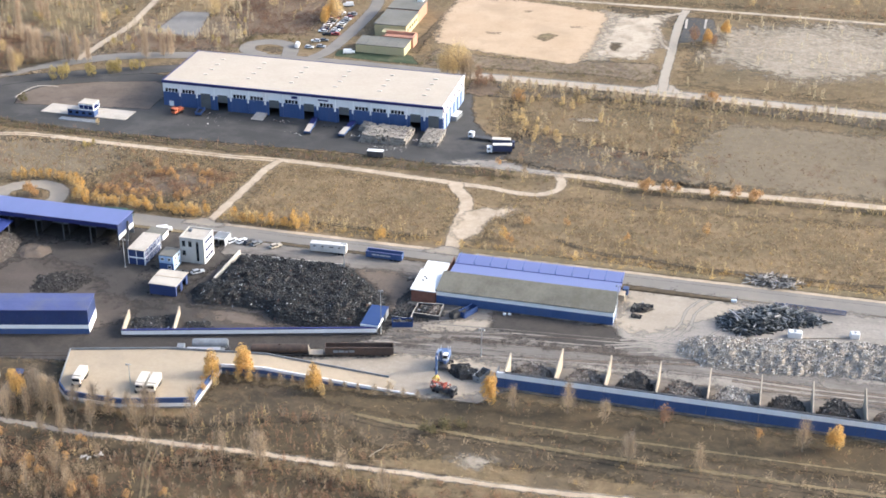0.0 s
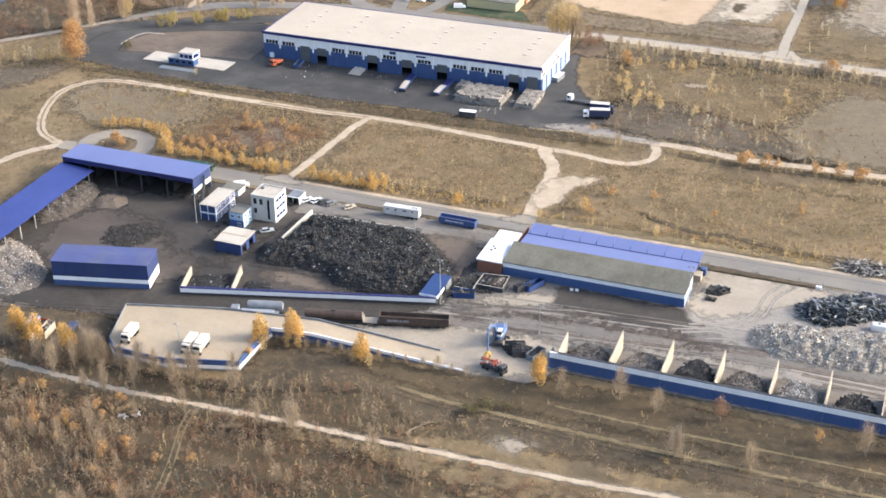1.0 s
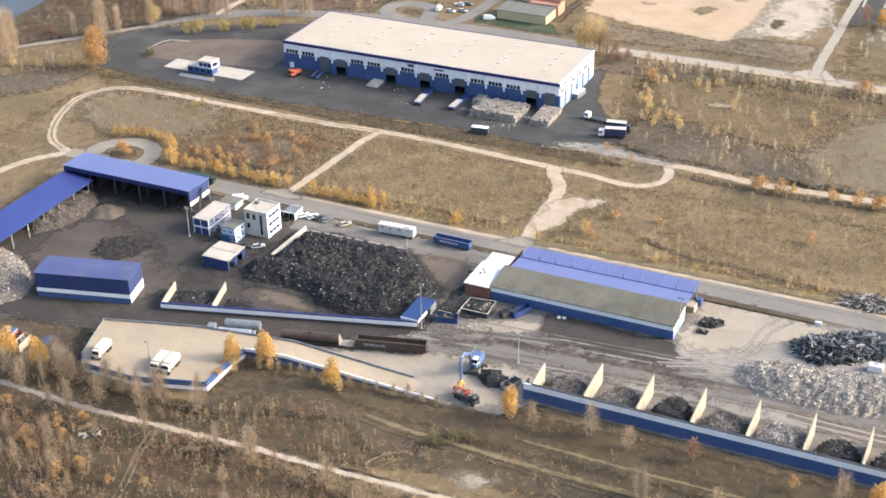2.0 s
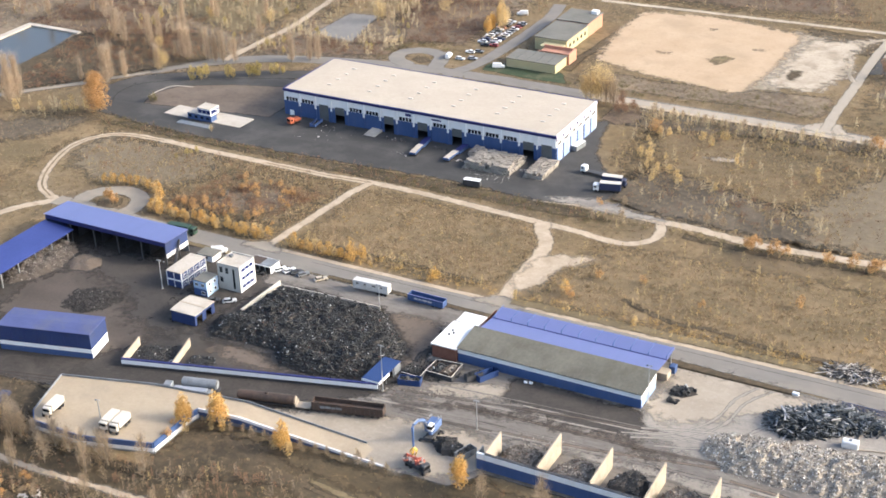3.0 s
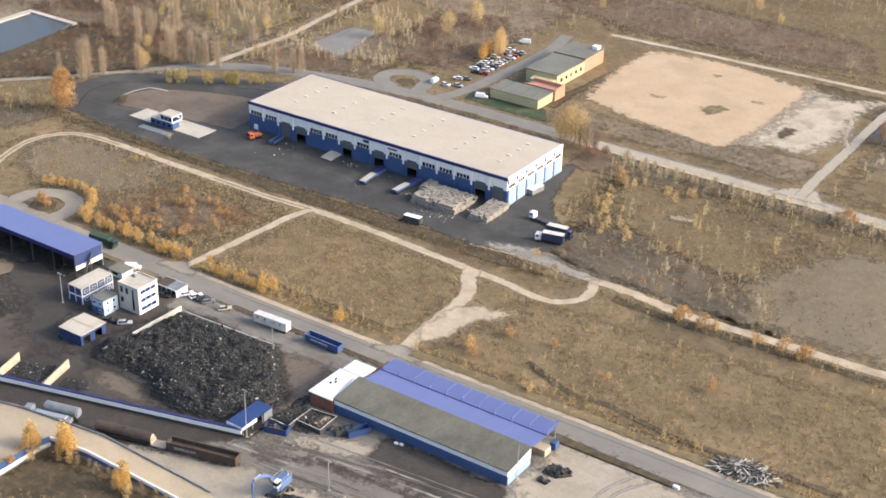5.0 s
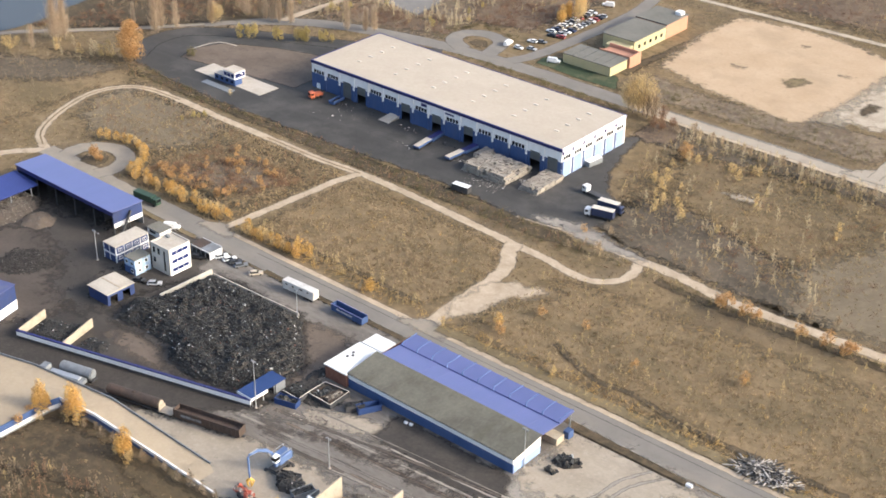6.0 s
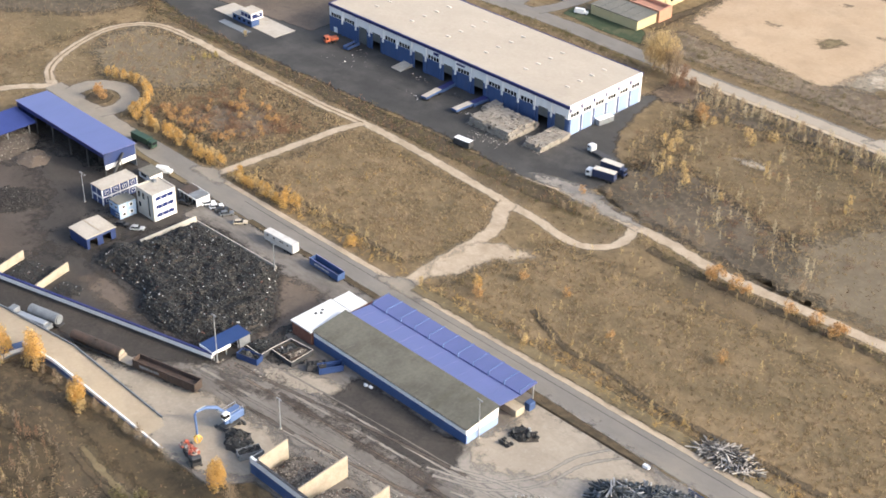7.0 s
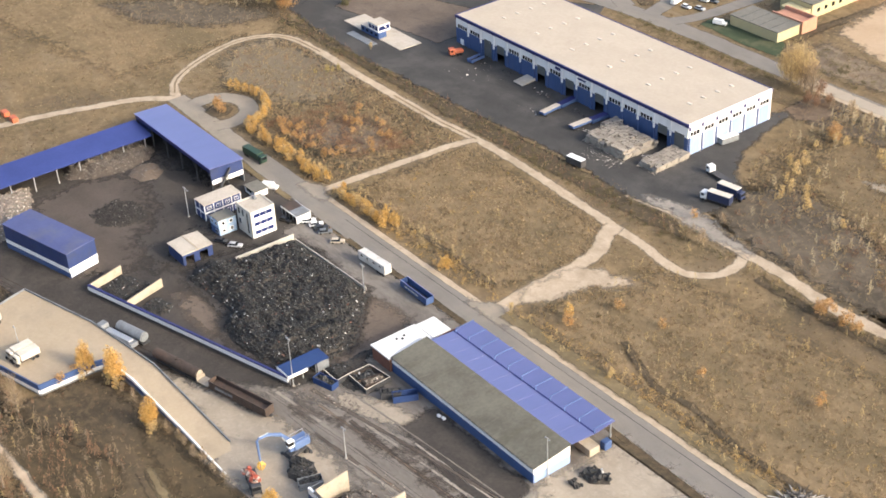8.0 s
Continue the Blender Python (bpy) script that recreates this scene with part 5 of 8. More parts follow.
tagged(new("concrete_slab", put_mesh("concrete_slab", prism([(-166, -20.4), (-128.3, -20.4), (-128, -10.6), (-165.6, -10.6)], 0.0, 0.3), CONCRETE)), "pale concrete slab under the gate house", "slab", kind="structure")
tagged(new("weighbridge", put_mesh("weighbridge", prism([(-155, -26.6), (-138.8, -26.6), (-138.8, -23.4), (-155, -23.4)], 0.0, 0.35), SILVER_GREY)), "grey steel weighbridge set in the asphalt", "weighbridge")

# ---- raised deck with its ramp ----
deck = thing("loading_deck", U, "raised concrete deck with blue and white parapet and a ramp", "deck")
PLAN = [(-63.6, -196.6), (-58.3, -213.6), (-54.8, -217.0), (-39.0, -217.2), (-19.4, -211.6), (-19.4, -196.3), (-18.6, -193.3), (-14, -192.6), (-6, -191.8), (16, -190.8), (38, -190.3), (36, -187.4), (28.6, -184.0), (-8, -185.0), (-16.6, -186.2), (-36.2, -189.0)]
TOPS = [3.0] * 9 + [1.27, 0.06, 0.06, 0.3, 3.0, 3.0, 3.0]
part("slab", prism([*PLAN[:8], (-8, -192.0), *PLAN[13:]], -0.3, 3.0), DECK, deck, "dusty concrete deck")
bm = bmesh.new()
rows = []
for x, y0, y1 in ((-8, -192.0, -185.0), (-6, -191.8, -184.95), (5, -191.3, -184.65), (16, -190.8, -184.35), (28.6, -190.5, -184.0), (33, -190.4, -186.0), (36, -190.35, -187.4), (38, -190.3, -189.6)):
    z = max(3.0 * (33.5 - x) / 41.5, 0.06)
    rows.append([bm.verts.new((x, y0, -0.3)), bm.verts.new((x, y0, z)), bm.verts.new((x, y1, z)), bm.verts.new((x, y1, -0.3))])
for a, b in zip(rows, rows[1:]):
    for k in range(4):
        bm.faces.new((a[k], b[k], b[(k + 1) % 4], a[(k + 1) % 4]))
bm.faces.new(rows[0])
bm.faces.new(rows[-1][::-1])
part("ramp", bm, DECK, deck, "dusty concrete ramp")


def parapet(path, heights, t, z0, z1, bm=None):
    bm = bm or bmesh.new()
    for (a, ha), (b, hb) in zip(zip(path, heights), zip(path[1:], heights[1:])):
        d = (Vector(b) - Vector(a)).normalized()
        s = Vector((d.y, -d.x)) * t
        v = []
        for p, h in ((a, ha), (b, hb)):
            for o in (0.0, 1.0):
                for z in (z0, z1):
                    v.append(bm.verts.new((p[0] + s.x * o, p[1] + s.y * o, max(h + z, -0.2))))
        for q in ((0, 4, 5, 1), (2, 3, 7, 6), (1, 5, 7, 3), (0, 2, 6, 4), (0, 1, 3, 2), (4, 6, 7, 5)):
            bm.faces.new([v[k] for k in q])
    return bm


front, fh = PLAN[1:7], TOPS[1:7]
part("parapet", parapet(front, fh, 0.35, -1.3, 0.35), BLUE, deck, "blue parapet face")
part("parapet", parapet(front, fh, 0.42, -2.4, -1.3), WHITE, deck, "white band below the parapet")
part("wall", parapet(front, fh, 0.30, -3.2, -2.4), SILVER_GREY, deck)
side, sh = PLAN[6:11], TOPS[6:11]
part("parapet", parapet(side, sh, 0.42, -0.55, 0.35), WHITE, deck, "white parapet along the ramp")
part("parapet", parapet(side, sh, 0.35, -1.9, -0.55), BLUE, deck, "blue wall below the parapet")
part("wall", parapet(side, sh, 0.30, -3.2, -1.9), SILVER_GREY, deck)
back = [PLAN[12], PLAN[13], PLAN[14], PLAN[15], PLAN[0], PLAN[1]]
bh = [TOPS[12], TOPS[13], 3.0, 3.0, 3.0, 3.0]
part("parapet", parapet(back, bh, 0.25, -2.0, 0.6), SILVER_GREY, deck, "grey kerb wall")

# ---- walls of the yard ----
def upright(name, a, b, t, z0, z1, material, label, parent=None, z2=None):
    d = (Vector(b) - Vector(a)).normalized()
    s = Vector((-d.y, d.x)) * t / 2
    poly = [(a[0] + s.x, a[1] + s.y), (a[0] - s.x, a[1] - s.y), (b[0] - s.x, b[1] - s.y), (b[0] + s.x, b[1] + s.y)]
    z2 = z1 if z2 is None else z2
    bm = prism(poly, z0, [z1, z1, z2, z2])
    if parent:
        return part(name, bm, material, parent, label)
    return tagged(new(name, put_mesh(name, bm, material)), label, "wall", kind="structure")


yard_wall = thing("yard_wall", U, "low white yard wall with a blue coping", "wall", kind="structure")
# dark base colour paints the shadow and dirt below the white face
upright("base", (-54.9, -181.4), (18.4, -160.9), 0.45, 0, 0.95, STEEL_DARK, "", yard_wall)
upright("face", (-54.9, -181.42), (18.4, -160.92), 0.55, 0.95, 2.3, WHITE, "white upper face", yard_wall)
upright("coping", (-54.95, -181.38), (18.4, -160.88), 0.7, 2.3, 2.65, BLUE_DARK, "blue coping", yard_wall)
upright("wall_side", (-54.8, -181.0), (-57.6, -170.0), 0.4, 0, 2.6, CREAM, "cream concrete bay wall", None, 3.0)
upright("wall_bay", (-40.2, -176.9), (-43.6, -164.2), 0.4, 0, 2.5, CREAM, "cream concrete bay wall", None, 3.0)
upright("wall_back", (-41.4, -141.5), (-39.6, -122.8), 0.4, 0, 1.5, PALE_RENDER, "pale wall half buried by the heap", None, 2.6)
upright("wall_heap", (-39.4, -122.6), (-4.0, -121.4), 0.3, 0, 1.1, PALE_RENDER, "low pale wall beside the heap")

shelter = thing("wall_shelter", pose(13.6, -160.8, 0), "small blue-roofed shelter against the yard wall", "shelter")
part("roof", profile_x([(-0.2, 3.0), (12.2, 3.0), (12.2, 3.15), (-0.2, 3.15)], -0.2, 5.3), NAVY_ROOF, shelter, "blue sheet roof")
part("fascia", boxes((-0.2, 5.3, -0.3, -0.2, 2.4, 3.15), (5.3, 5.4, -0.3, 5.5, 2.2, 3.15)), WHITE, shelter)
part("wall", boxes((5.0, 5.2, 8.5, 12.0, 0, 3.0), (0, 5.0, 11.8, 12.0, 0, 3.0)), SILVER_GREY, shelter)
for k in range(3):
    part("post", boxes((4.9, 5.1, 0.2 + 3.9 * k, 0.4 + 3.9 * k, 0, 3.0)), STEEL, shelter)

# ---- storage bays ----
bays = thing("storage_bays", U, "row of open storage bays behind a blue and white wall", "bay wall", kind="structure")
XS = [61.5 + 14.12 * k for k in range(13)]
for a, b in zip(XS, XS[1:]):
    part("panel", boxes((a + 0.04, b - 0.04, -180.7, -180.2, -0.2, 3.3)), BLUE, bays, "blue wall panel")
    part("band", boxes((a + 0.03, b - 0.03, -180.78, -180.15, 3.3, 5.0)), WHITE, bays, "white upper band")
    part("coping", boxes((a, b, -180.8, -180.1, 5.0, 5.2)), STEEL_DARK, bays)
part("panel", boxes((59.2, 61.46, -180.7, -180.2, -0.2, 3.3)), BLUE, bays, "blue wall panel")
part("band", boxes((59.2, 61.47, -180.78, -180.15, 3.3, 5.0)), WHITE, bays, "white upper band")
part("end_wall", boxes((58.9, 59.2, -180.8, -176.6, -0.2, 4.6)), SILVER_GREY, bays, "grey end wall")
for k, xk in enumerate(XS[:-1]):
    far = -171.4 if k == 0 else -165.4
    part("divider", prism([(xk - 0.17, -180.1), (xk + 0.17, -180.1), (xk + 0.17, far), (xk - 0.17, far)], 0, [5.5, 5.5, 6.4, 6.4]), CREAM, bays, "cream concrete divider wall")

# ---- loose stuff: many small pieces in one mesh ----
rng = np.random.default_rng(7)


def rotations(n, flat=0.5):
    a, b, c = rng.uniform(0, 2 * np.pi, n), rng.normal(0, flat, n), rng.normal(0, flat, n)
    ca, sa, cb, sb, cc, sc = np.cos(a), np.sin(a), np.cos(b), np.sin(b), np.cos(c), np.sin(c)
    o, i = np.zeros(n), np.ones(n)
    rz = np.stack([ca, -sa, o, sa, ca, o, o, o, i], 1).reshape(n, 3, 3)
    ry = np.stack([cb, o, sb, o, i, o, -sb, o, cb], 1).reshape(n, 3, 3)
    rx = np.stack([i, o, o, o, cc, -sc, o, sc, cc], 1).reshape(n, 3, 3)
    return rz @ ry @ rx


CUBE = np.array([(x, y, z) for z in (-0.5, 0.5) for x, y in ((-0.5, -0.5), (0.5, -0.5), (0.5, 0.5), (-0.5, 0.5))])
CUBE_F = np.array([(3, 2, 1, 0), (4, 5, 6, 7), (0, 1, 5, 4), (1, 2, 6, 5), (2, 3, 7, 6), (3, 0, 4, 7)])


def chunk_mesh(name, centres, sizes, material, flat=0.5, jag=0.18):
    """Angular lumps at the given centres, each a slightly crooked block."""
    n = len(centres)
    v = (CUBE[None] + rng.uniform(-jag, jag, (n, 8, 3))) * sizes[:, None, :]
    v = np.einsum('nij,nkj->nki', rotations(n, flat), v) + centres[:, None, :]
    f = CUBE_F[None] + 8 * np.arange(n)[:, None, None]
    me = bpy.data.meshes.new(name)
    me.from_pydata(v.reshape(-1, 3).tolist(), [], f.reshape(-1, 4).tolist())
    me.materials.append(material)
    return me


def field_of(poly, slope, height, rough, cell=0.9, seed=0.0):
    """A heap's grid of heights over a plan."""
    p = np.array(poly, float)
    x0, y0 = p.min(0) - cell
    nx, ny = np.ceil((p.max(0) + cell - (x0, y0)) / cell).astype(int) + 1
    gx, gy = np.meshgrid(x0 + cell * np.arange(nx), y0 + cell * np.arange(ny))
    q = np.stack([gx.ravel(), gy.ravel()], 1)
    far, inside = np.full(len(q), 1e9), np.zeros(len(q), bool)
    for a, b in zip(p, np.roll(p, -1, 0)):
        d = b - a
        t = np.clip(((q - a) @ d) / (d @ d), 0, 1)
        far = np.minimum(far, np.hypot(*(q - a - t[:, None] * d).T))
        if a[1] != b[1]:
            cross = (a[1] > q[:, 1]) != (b[1] > q[:, 1])
            inside ^= cross & (q[:, 0] < d[0] * (q[:, 1] - a[1]) / d[1] + a[0])
    base = np.where(inside, np.clip(far / slope, 0, 1), 0.0)
    base = np.sin(base * np.pi / 2)
    bumps = np.array([noise.fractal(Vector((x * 0.16 + seed, y * 0.16, seed)), 1.0, 2.0, 4) for x, y in q])
    fine = np.array([noise.noise(Vector((x * 0.55, y * 0.55, seed + 3))) for x, y in q])
    h = base * height * (0.85 + 0.3 * bumps) + rough * fine * (base > 0)
    h = np.where(inside, np.maximum(h, 0.02), -0.05)
    return q, h, inside, nx, ny


def heap(name, poly, slope, height, ground_mat, piece_mat, count, size, label, category="scrap heap", rough=0.3, flat=0.9, seed=0.0, long=1.0):
    """A mound with loose pieces lying over it."""
    ob = thing(name, U, label, category)
    q, h, inside, nx, ny = field_of(poly, slope, height, rough, seed=seed)
    ids = np.arange(nx * ny).reshape(ny, nx)
    quads = np.stack([ids[:-1, :-1], ids[:-1, 1:], ids[1:, 1:], ids[1:, :-1]], -1).reshape(-1, 4)
    quads = quads[inside[quads].any(1)]
    me = bpy.data.meshes.new("mound")
    me.from_pydata(np.column_stack([q, h]).tolist(), [], quads.tolist())
    me.attributes.new("core", 'FLOAT', 'POINT').data.foreach_set("value", [1.0] * len(me.vertices))
    me.materials.append(ground_mat)
    m = new("mound", me)
    m.parent = ob
    pick = rng.choice(np.flatnonzero(inside), count)
    c = np.column_stack([q[pick] + rng.uniform(-0.6, 0.6, (count, 2)), h[pick]])
    s = rng.uniform(0.35, 1.0, (count, 3)) * size * rng.uniform(0.5, 1.4, (count, 1))
    s[:, 0] *= long * rng.uniform(0.6, 1.4, count)
    s[:, 2] *= 0.7
    c[:, 2] += s[:, 2] * 0.15
    loose = new("scrap", chunk_mesh("scrap", c, s, piece_mat, flat))
    loose.parent = ob
    tagged(loose, kind="stuff")
    return ob, q, h, inside


def ring_mesh(name, r, w, material, seg=14):
    """A tyre lying flat."""
    bm = bmesh.new()
    prof = ((r, -w / 2), (r * 1.0, w / 2), (r * 0.55, w / 2), (r * 0.55, -w / 2))
    rings = [[bm.verts.new((math.cos(a) * x, math.sin(a) * x, z)) for x, z in prof] for a in [2 * math.pi * k / seg for k in range(seg)]]
    for i in range(seg):
        a, b = rings[i], rings[(i + 1) % seg]
        for k in range(4):
            bm.faces.new((a[k], b[k], b[(k + 1) % 4], a[(k + 1) % 4]))
    return put_mesh(name, bm, material)


# ---- the dark scrap heap with tyres ----
PILE = [(-42.0, -157), (-46.0, -149), (-42.6, -142), (-40.8, -141.0), (-39.4, -123.4), (-34, -122.8), (-20, -122.4), (-6, -122.0), (0, -124), (9, -133), (15, -139), (17, -147.5), (14, -155), (6.5, -160), (-3, -162.3), (-14, -161.4), (-19, -156), (-30, -155.5)]
pile, pq, ph, pin = heap("scrap_heap", PILE, 7.0, 4.0, YARD_SOOT, SCRAP_DARK, 30000, 0.44, "large heap of dark scrap metal and tyres", rough=0.9, seed=2.0)
tyre_me = ring_mesh("tyre", 0.72, 0.35, TYRE_DUSTY)
top = np.flatnonzero(pin & (ph > 1.2))
for k in rng.choice(top, 140, replace=False):
    t = new("tyre", tyre_me)
    t.parent = pile
    t.matrix_basis = pose(pq[k, 0], pq[k, 1], ph[k] + 0.3, rng.uniform(-65, 65), rng.uniform(-65, 65), 0)

heap("tyre_heap", [(-98, -152), (-93, -148), (-83, -147), (-79, -151), (-81, -158), (-86, -164), (-96, -162)], 6.0, 0.9, YARD_SOOT, SCRAP_SOOT, 1900, 0.42, "low heap of dark scrap on sooty ground", seed=5.0)
heap("dust_heap", [(-114, -138), (-109, -142.5), (-102.5, -141), (-100.5, -136), (-104, -131.5), (-112, -131.5)], 5.0, 1.6, YARD_BROWN, BANK, 260, 0.26, "rounded heap of brown dusty waste", seed=8.0)
heap("rubble_bank", [(-127, -157), (-120, -159), (-115, -152), (-112.5, -143), (-114.5, -132), (-119, -127.8), (-127, -127.8)], 4.0, 3.2, YARD_UMBER, BANK, 2600, 0.32, "steep bank of grey rubble under the canopy", rough=0.9, seed=10.0)
heap("rubble_heap", [(-124, -170), (-116, -172), (-107, -177), (-99, -185), (-97, -192), (-101, -199), (-112, -203), (-124, -204)], 6.0, 3.2, YARD_MUD, RUBBLE_MIX, 2600, 0.42, "wide heap of brown and pale rubble beside the blue hall", rough=0.6, seed=9.0)
heap("small_scrap_heap", [(-53.5, -179.8), (-56.4, -170), (-47, -166), (-44.2, -170), (-41.6, -177)], 3.5, 1.3, YARD_SOOT, SCRAP_DARK, 900, 0.45, "small dark heap in a wall bay", seed=12.0)
heap("small_scrap_heap", [(-38, -175), (-40, -168), (-33, -166), (-30, -171)], 3.0, 1.0, YARD_SOOT, SCRAP_DARK, 600, 0.45, "small dark heap in a wall bay", seed=13.0)
heap("mixed_heap", [(19.5, -150), (18.5, -139), (21, -128), (22.3, -128), (22.6, -140), (27, -141), (33, -140), (36, -145), (30, -151)], 3.0, 0.8, YARD_SOOT, SCRAP_DARK, 380, 0.5, "heap of dark scrap beside the annex", seed=15.0)

# ---- pale scrap bank, steel offcuts, old poles ----
heap("shredded_heap", [(108, -150), (107, -143), (112, -138), (122, -136.5), (138, -134), (152, -131), (170, -129), (210, -127), (212, -146), (170, -150), (154, -151), (133, -155), (116, -155)], 9.0, 3.6, YARD_DUST, SCRAP_LIGHT, 30000, 0.32, "long bank of pale shredded scrap", rough=1.1, seed=21.0)


def sticks(name, poly, count, length, radius, height, material, label, category, seed=0.0):
    """Long pieces thrown across one another."""
    ob = thing(name, U, label, category)
    q, h, inside, nx, ny = field_of(poly, 5.0, height, 0.2, seed=seed)
    pick = rng.choice(np.flatnonzero(inside), count)
    c = np.column_stack([q[pick] + rng.uniform(-0.6, 0.6, (count, 2)), h[pick] * rng.uniform(0.5, 1.0, count) + 0.15])
    s = np.column_stack([rng.uniform(0.5, 1.2, count) * length, rng.uniform(0.6, 1.4, count) * radius, rng.uniform(0.6, 1.4, count) * radius])
    o = new("scrap", chunk_mesh("scrap", c, s, material, 0.16, 0.1))
    o.parent = ob
    tagged(o, kind="stuff")
    return ob


sticks("steel_heap", [(119.5, -131), (118.5, -126), (124, -120.5), (134, -114.5), (142, -115), (149, -119), (150, -121), (141, -124), (133, -130), (126, -133.5)], 900, 4.6, 0.34, 3.6, PIPES, "tangled heap of long steel offcuts", "scrap heap", 31.0)
sticks("pole_stack", [(125, -99), (128, -93), (136, -92), (142, -95), (141, -98.5), (136, -100)], 240, 5.5, 0.22, 2.0, LOGS, "heap of old weathered poles on the grass", "pole heap", 33.0)
for k, (w, sd) in enumerate(((SCRAP_MIX, 41), (SCRAP_MIX, 42), (SCRAP_DARK, 43), (SCRAP_MIX, 44), (SCRAP_LIGHT, 45), (SCRAP_DARK, 46), (SCRAP_DARK, 47), (SCRAP_MIX, 48), (SCRAP_LIGHT, 49))):
    a = XS[k] + 0.6
    shift = (0.5, 2.0, 3.0, 1.0, 0.6, 2.0, 1.0, 2.5, 1.0)[k]
    heap("bay_heap", [(a + shift * 0.25, -179.8), (a + 0.1 + shift * 0.6, -172), (a + 2.4 + shift, -168.0), (a + 8.8, -167.4), (a + 12.2, -171.0), (a + 12.9, -179.8)], 3.0, (3.0, 4.6, 5.0, 4.4, 4.8, 4.2, 4.8, 4.2, 4.8)[k], YARD_SOOT if w is SCRAP_DARK else YARD_MUD, w, 2000, 0.32, ("sorted scrap lying in a storage bay" if w is SCRAP_MIX else "dark scrap heap in a storage bay" if w is SCRAP_DARK else "pale scrap heap in a storage bay"), seed=float(sd), rough=0.4)
heap("engine_heap", [(90.5, -127), (92, -123), (96, -122.4), (98.2, -124.5), (95, -128)], 1.6, 1.3, YARD_SOOT, SCRAP_DARK, 120, 0.9, "small heap of dark machine parts", seed=51.0)
heap("engine_heap", [(91.2, -131), (92, -129.3), (94.2, -129.6), (94.0, -131.6)], 1.0, 0.9, YARD_SOOT, SCRAP_DARK, 40, 0.8, "small heap of dark machine parts", seed=52.0)

# ---- baled waste before the warehouse ----
def bale_stack(plan, layers, label):
    ob = thing("bale_stack", U, label, "bales")
    x0, x1, y0, y1 = plan
    c, s = [], []
    for lz in range(layers):
        x = x0 + 0.2 * lz
        while x < x1 - 0.2 * lz:
            y = y0 + 0.25 * lz
            while y < y1 - 0.25 * lz:
                if lz and rng.uniform() < 0.07 * lz:
                    y += 1.66
                    continue
                c.append((x + 0.6 + rng.uniform(-0.18, 0.18), y + 0.8 + rng.uniform(-0.18, 0.18), 0.5 + 0.95 * lz + rng.uniform(-0.1, 0.22)))
                s.append((1.15 * rng.uniform(0.85, 1.12), 1.55 * rng.uniform(0.85, 1.12), 1.0))
                y += 1.66
            x += 1.26
    me = chunk_mesh("bale", np.array(c), np.array(s), BALES, 0.0, 0.06)
    n = len(c)
    co = np.array([v.co for v in me.vertices]).reshape(n, 8, 3)
    ctr = np.array(c)[:, None, :]
    off = (CUBE[None] + rng.uniform(-0.08, 0.08, (n, 8, 3))) * np.array(s)[:, None, :]
    me.vertices.foreach_set("co", (ctr + off).ravel())
    b = new("bale", me)
    b.parent = ob
    tagged(b, kind="stuff")
    k = int((x1 - x0) * (y1 - y0) * 4.0)
    loose_c = np.column_stack([rng.uniform(x0 - 0.8, x1 + 0.8, k), rng.uniform(y0 - 0.8, y1 + 0.4, k), np.zeros(k)])
    on_top = (loose_c[:, 0] > x0 + 0.3) & (loose_c[:, 0] < x1 - 0.3) & (loose_c[:, 1] > y0 + 0.4) & (loose_c[:, 1] < y1 - 0.4)
    loose_c[:, 2] = np.where(on_top, 0.95 * layers + 0.15, 0.12)
    o = new("loose_waste", chunk_mesh("loose_waste", loose_c, rng.uniform(0.12, 0.42, (k, 3)) * (1, 1, 0.5), BALES, 0.35))
    o.parent = ob
    tagged(o, kind="stuff")
    return ob


bale_stack((-29.6, -11.2, -17.2, -3.4), 3, "large stack of grey waste bales before the warehouse")
bale_stack((-6.0, 1.2, -15.4, -1.6), 2, "low stack of tan waste bales beside the warehouse corner")
bale_stack((-33.0, -29.8, -7.0, -1.5), 2, "small stack of waste bales at a gate")
heap("litter_patch", [(-26, -23), (-24, -20), (-14, -19.5), (-8, -21), (-10, -24), (-18, -25)], 1.0, 0.05, YARD_DARK, SCRAP_LIGHT, 60, 0.35, "scattered pale litter on the asphalt", "litter", rough=0.02, seed=61.0)
heap("litter_patch", [(-108, -14), (-92, -5), (-80, -8), (-88, -16), (-104, -20)], 1.0, 0.05, YARD_DARK, SCRAP_LIGHT, 30, 0.35, "scattered pale litter on the asphalt", "litter", rough=0.02, seed=62.0)
for k, (x, y, w, n, mt) in enumerate(((-98, -3.5, 5, 26, SCRAP_MIX), (-86, -3.0, 4, 18, SCRAP_DARK), (-66, -4.5, 5, 30, SCRAP_MIX), (-46, -5.0, 4, 26, SCRAP_DARK), (-33, -11.5, 4, 30, SCRAP_LIGHT), (-8.5, -9.5, 2, 26, SCRAP_LIGHT), (-58, -16, 6, 14, SCRAP_LIGHT), (-18, -19.5, 9, 60, SCRAP_LIGHT))):
    heap("litter_patch", [(x - w, y - 1.6), (x, y - 2.2), (x + w, y - 1.2), (x + w * 0.7, y + 1.4), (x - w * 0.8, y + 1.2)], 1.0, 0.05, YARD_DARK, mt, n, 0.5 if n < 50 else 0.35, "pallets and loose waste lying before the warehouse", "litter", rough=0.02, seed=80.0 + k)

# ---- vehicles ----
def wheel_mesh(r, w):
    bm = bmesh.new()
    bmesh.ops.create_cone(bm, cap_ends=True, segments=12, radius1=r, radius2=r, depth=w, matrix=Matrix.Rotation(math.pi / 2, 4, 'X'))
    return put_mesh("wheel", bm, RUBBER)


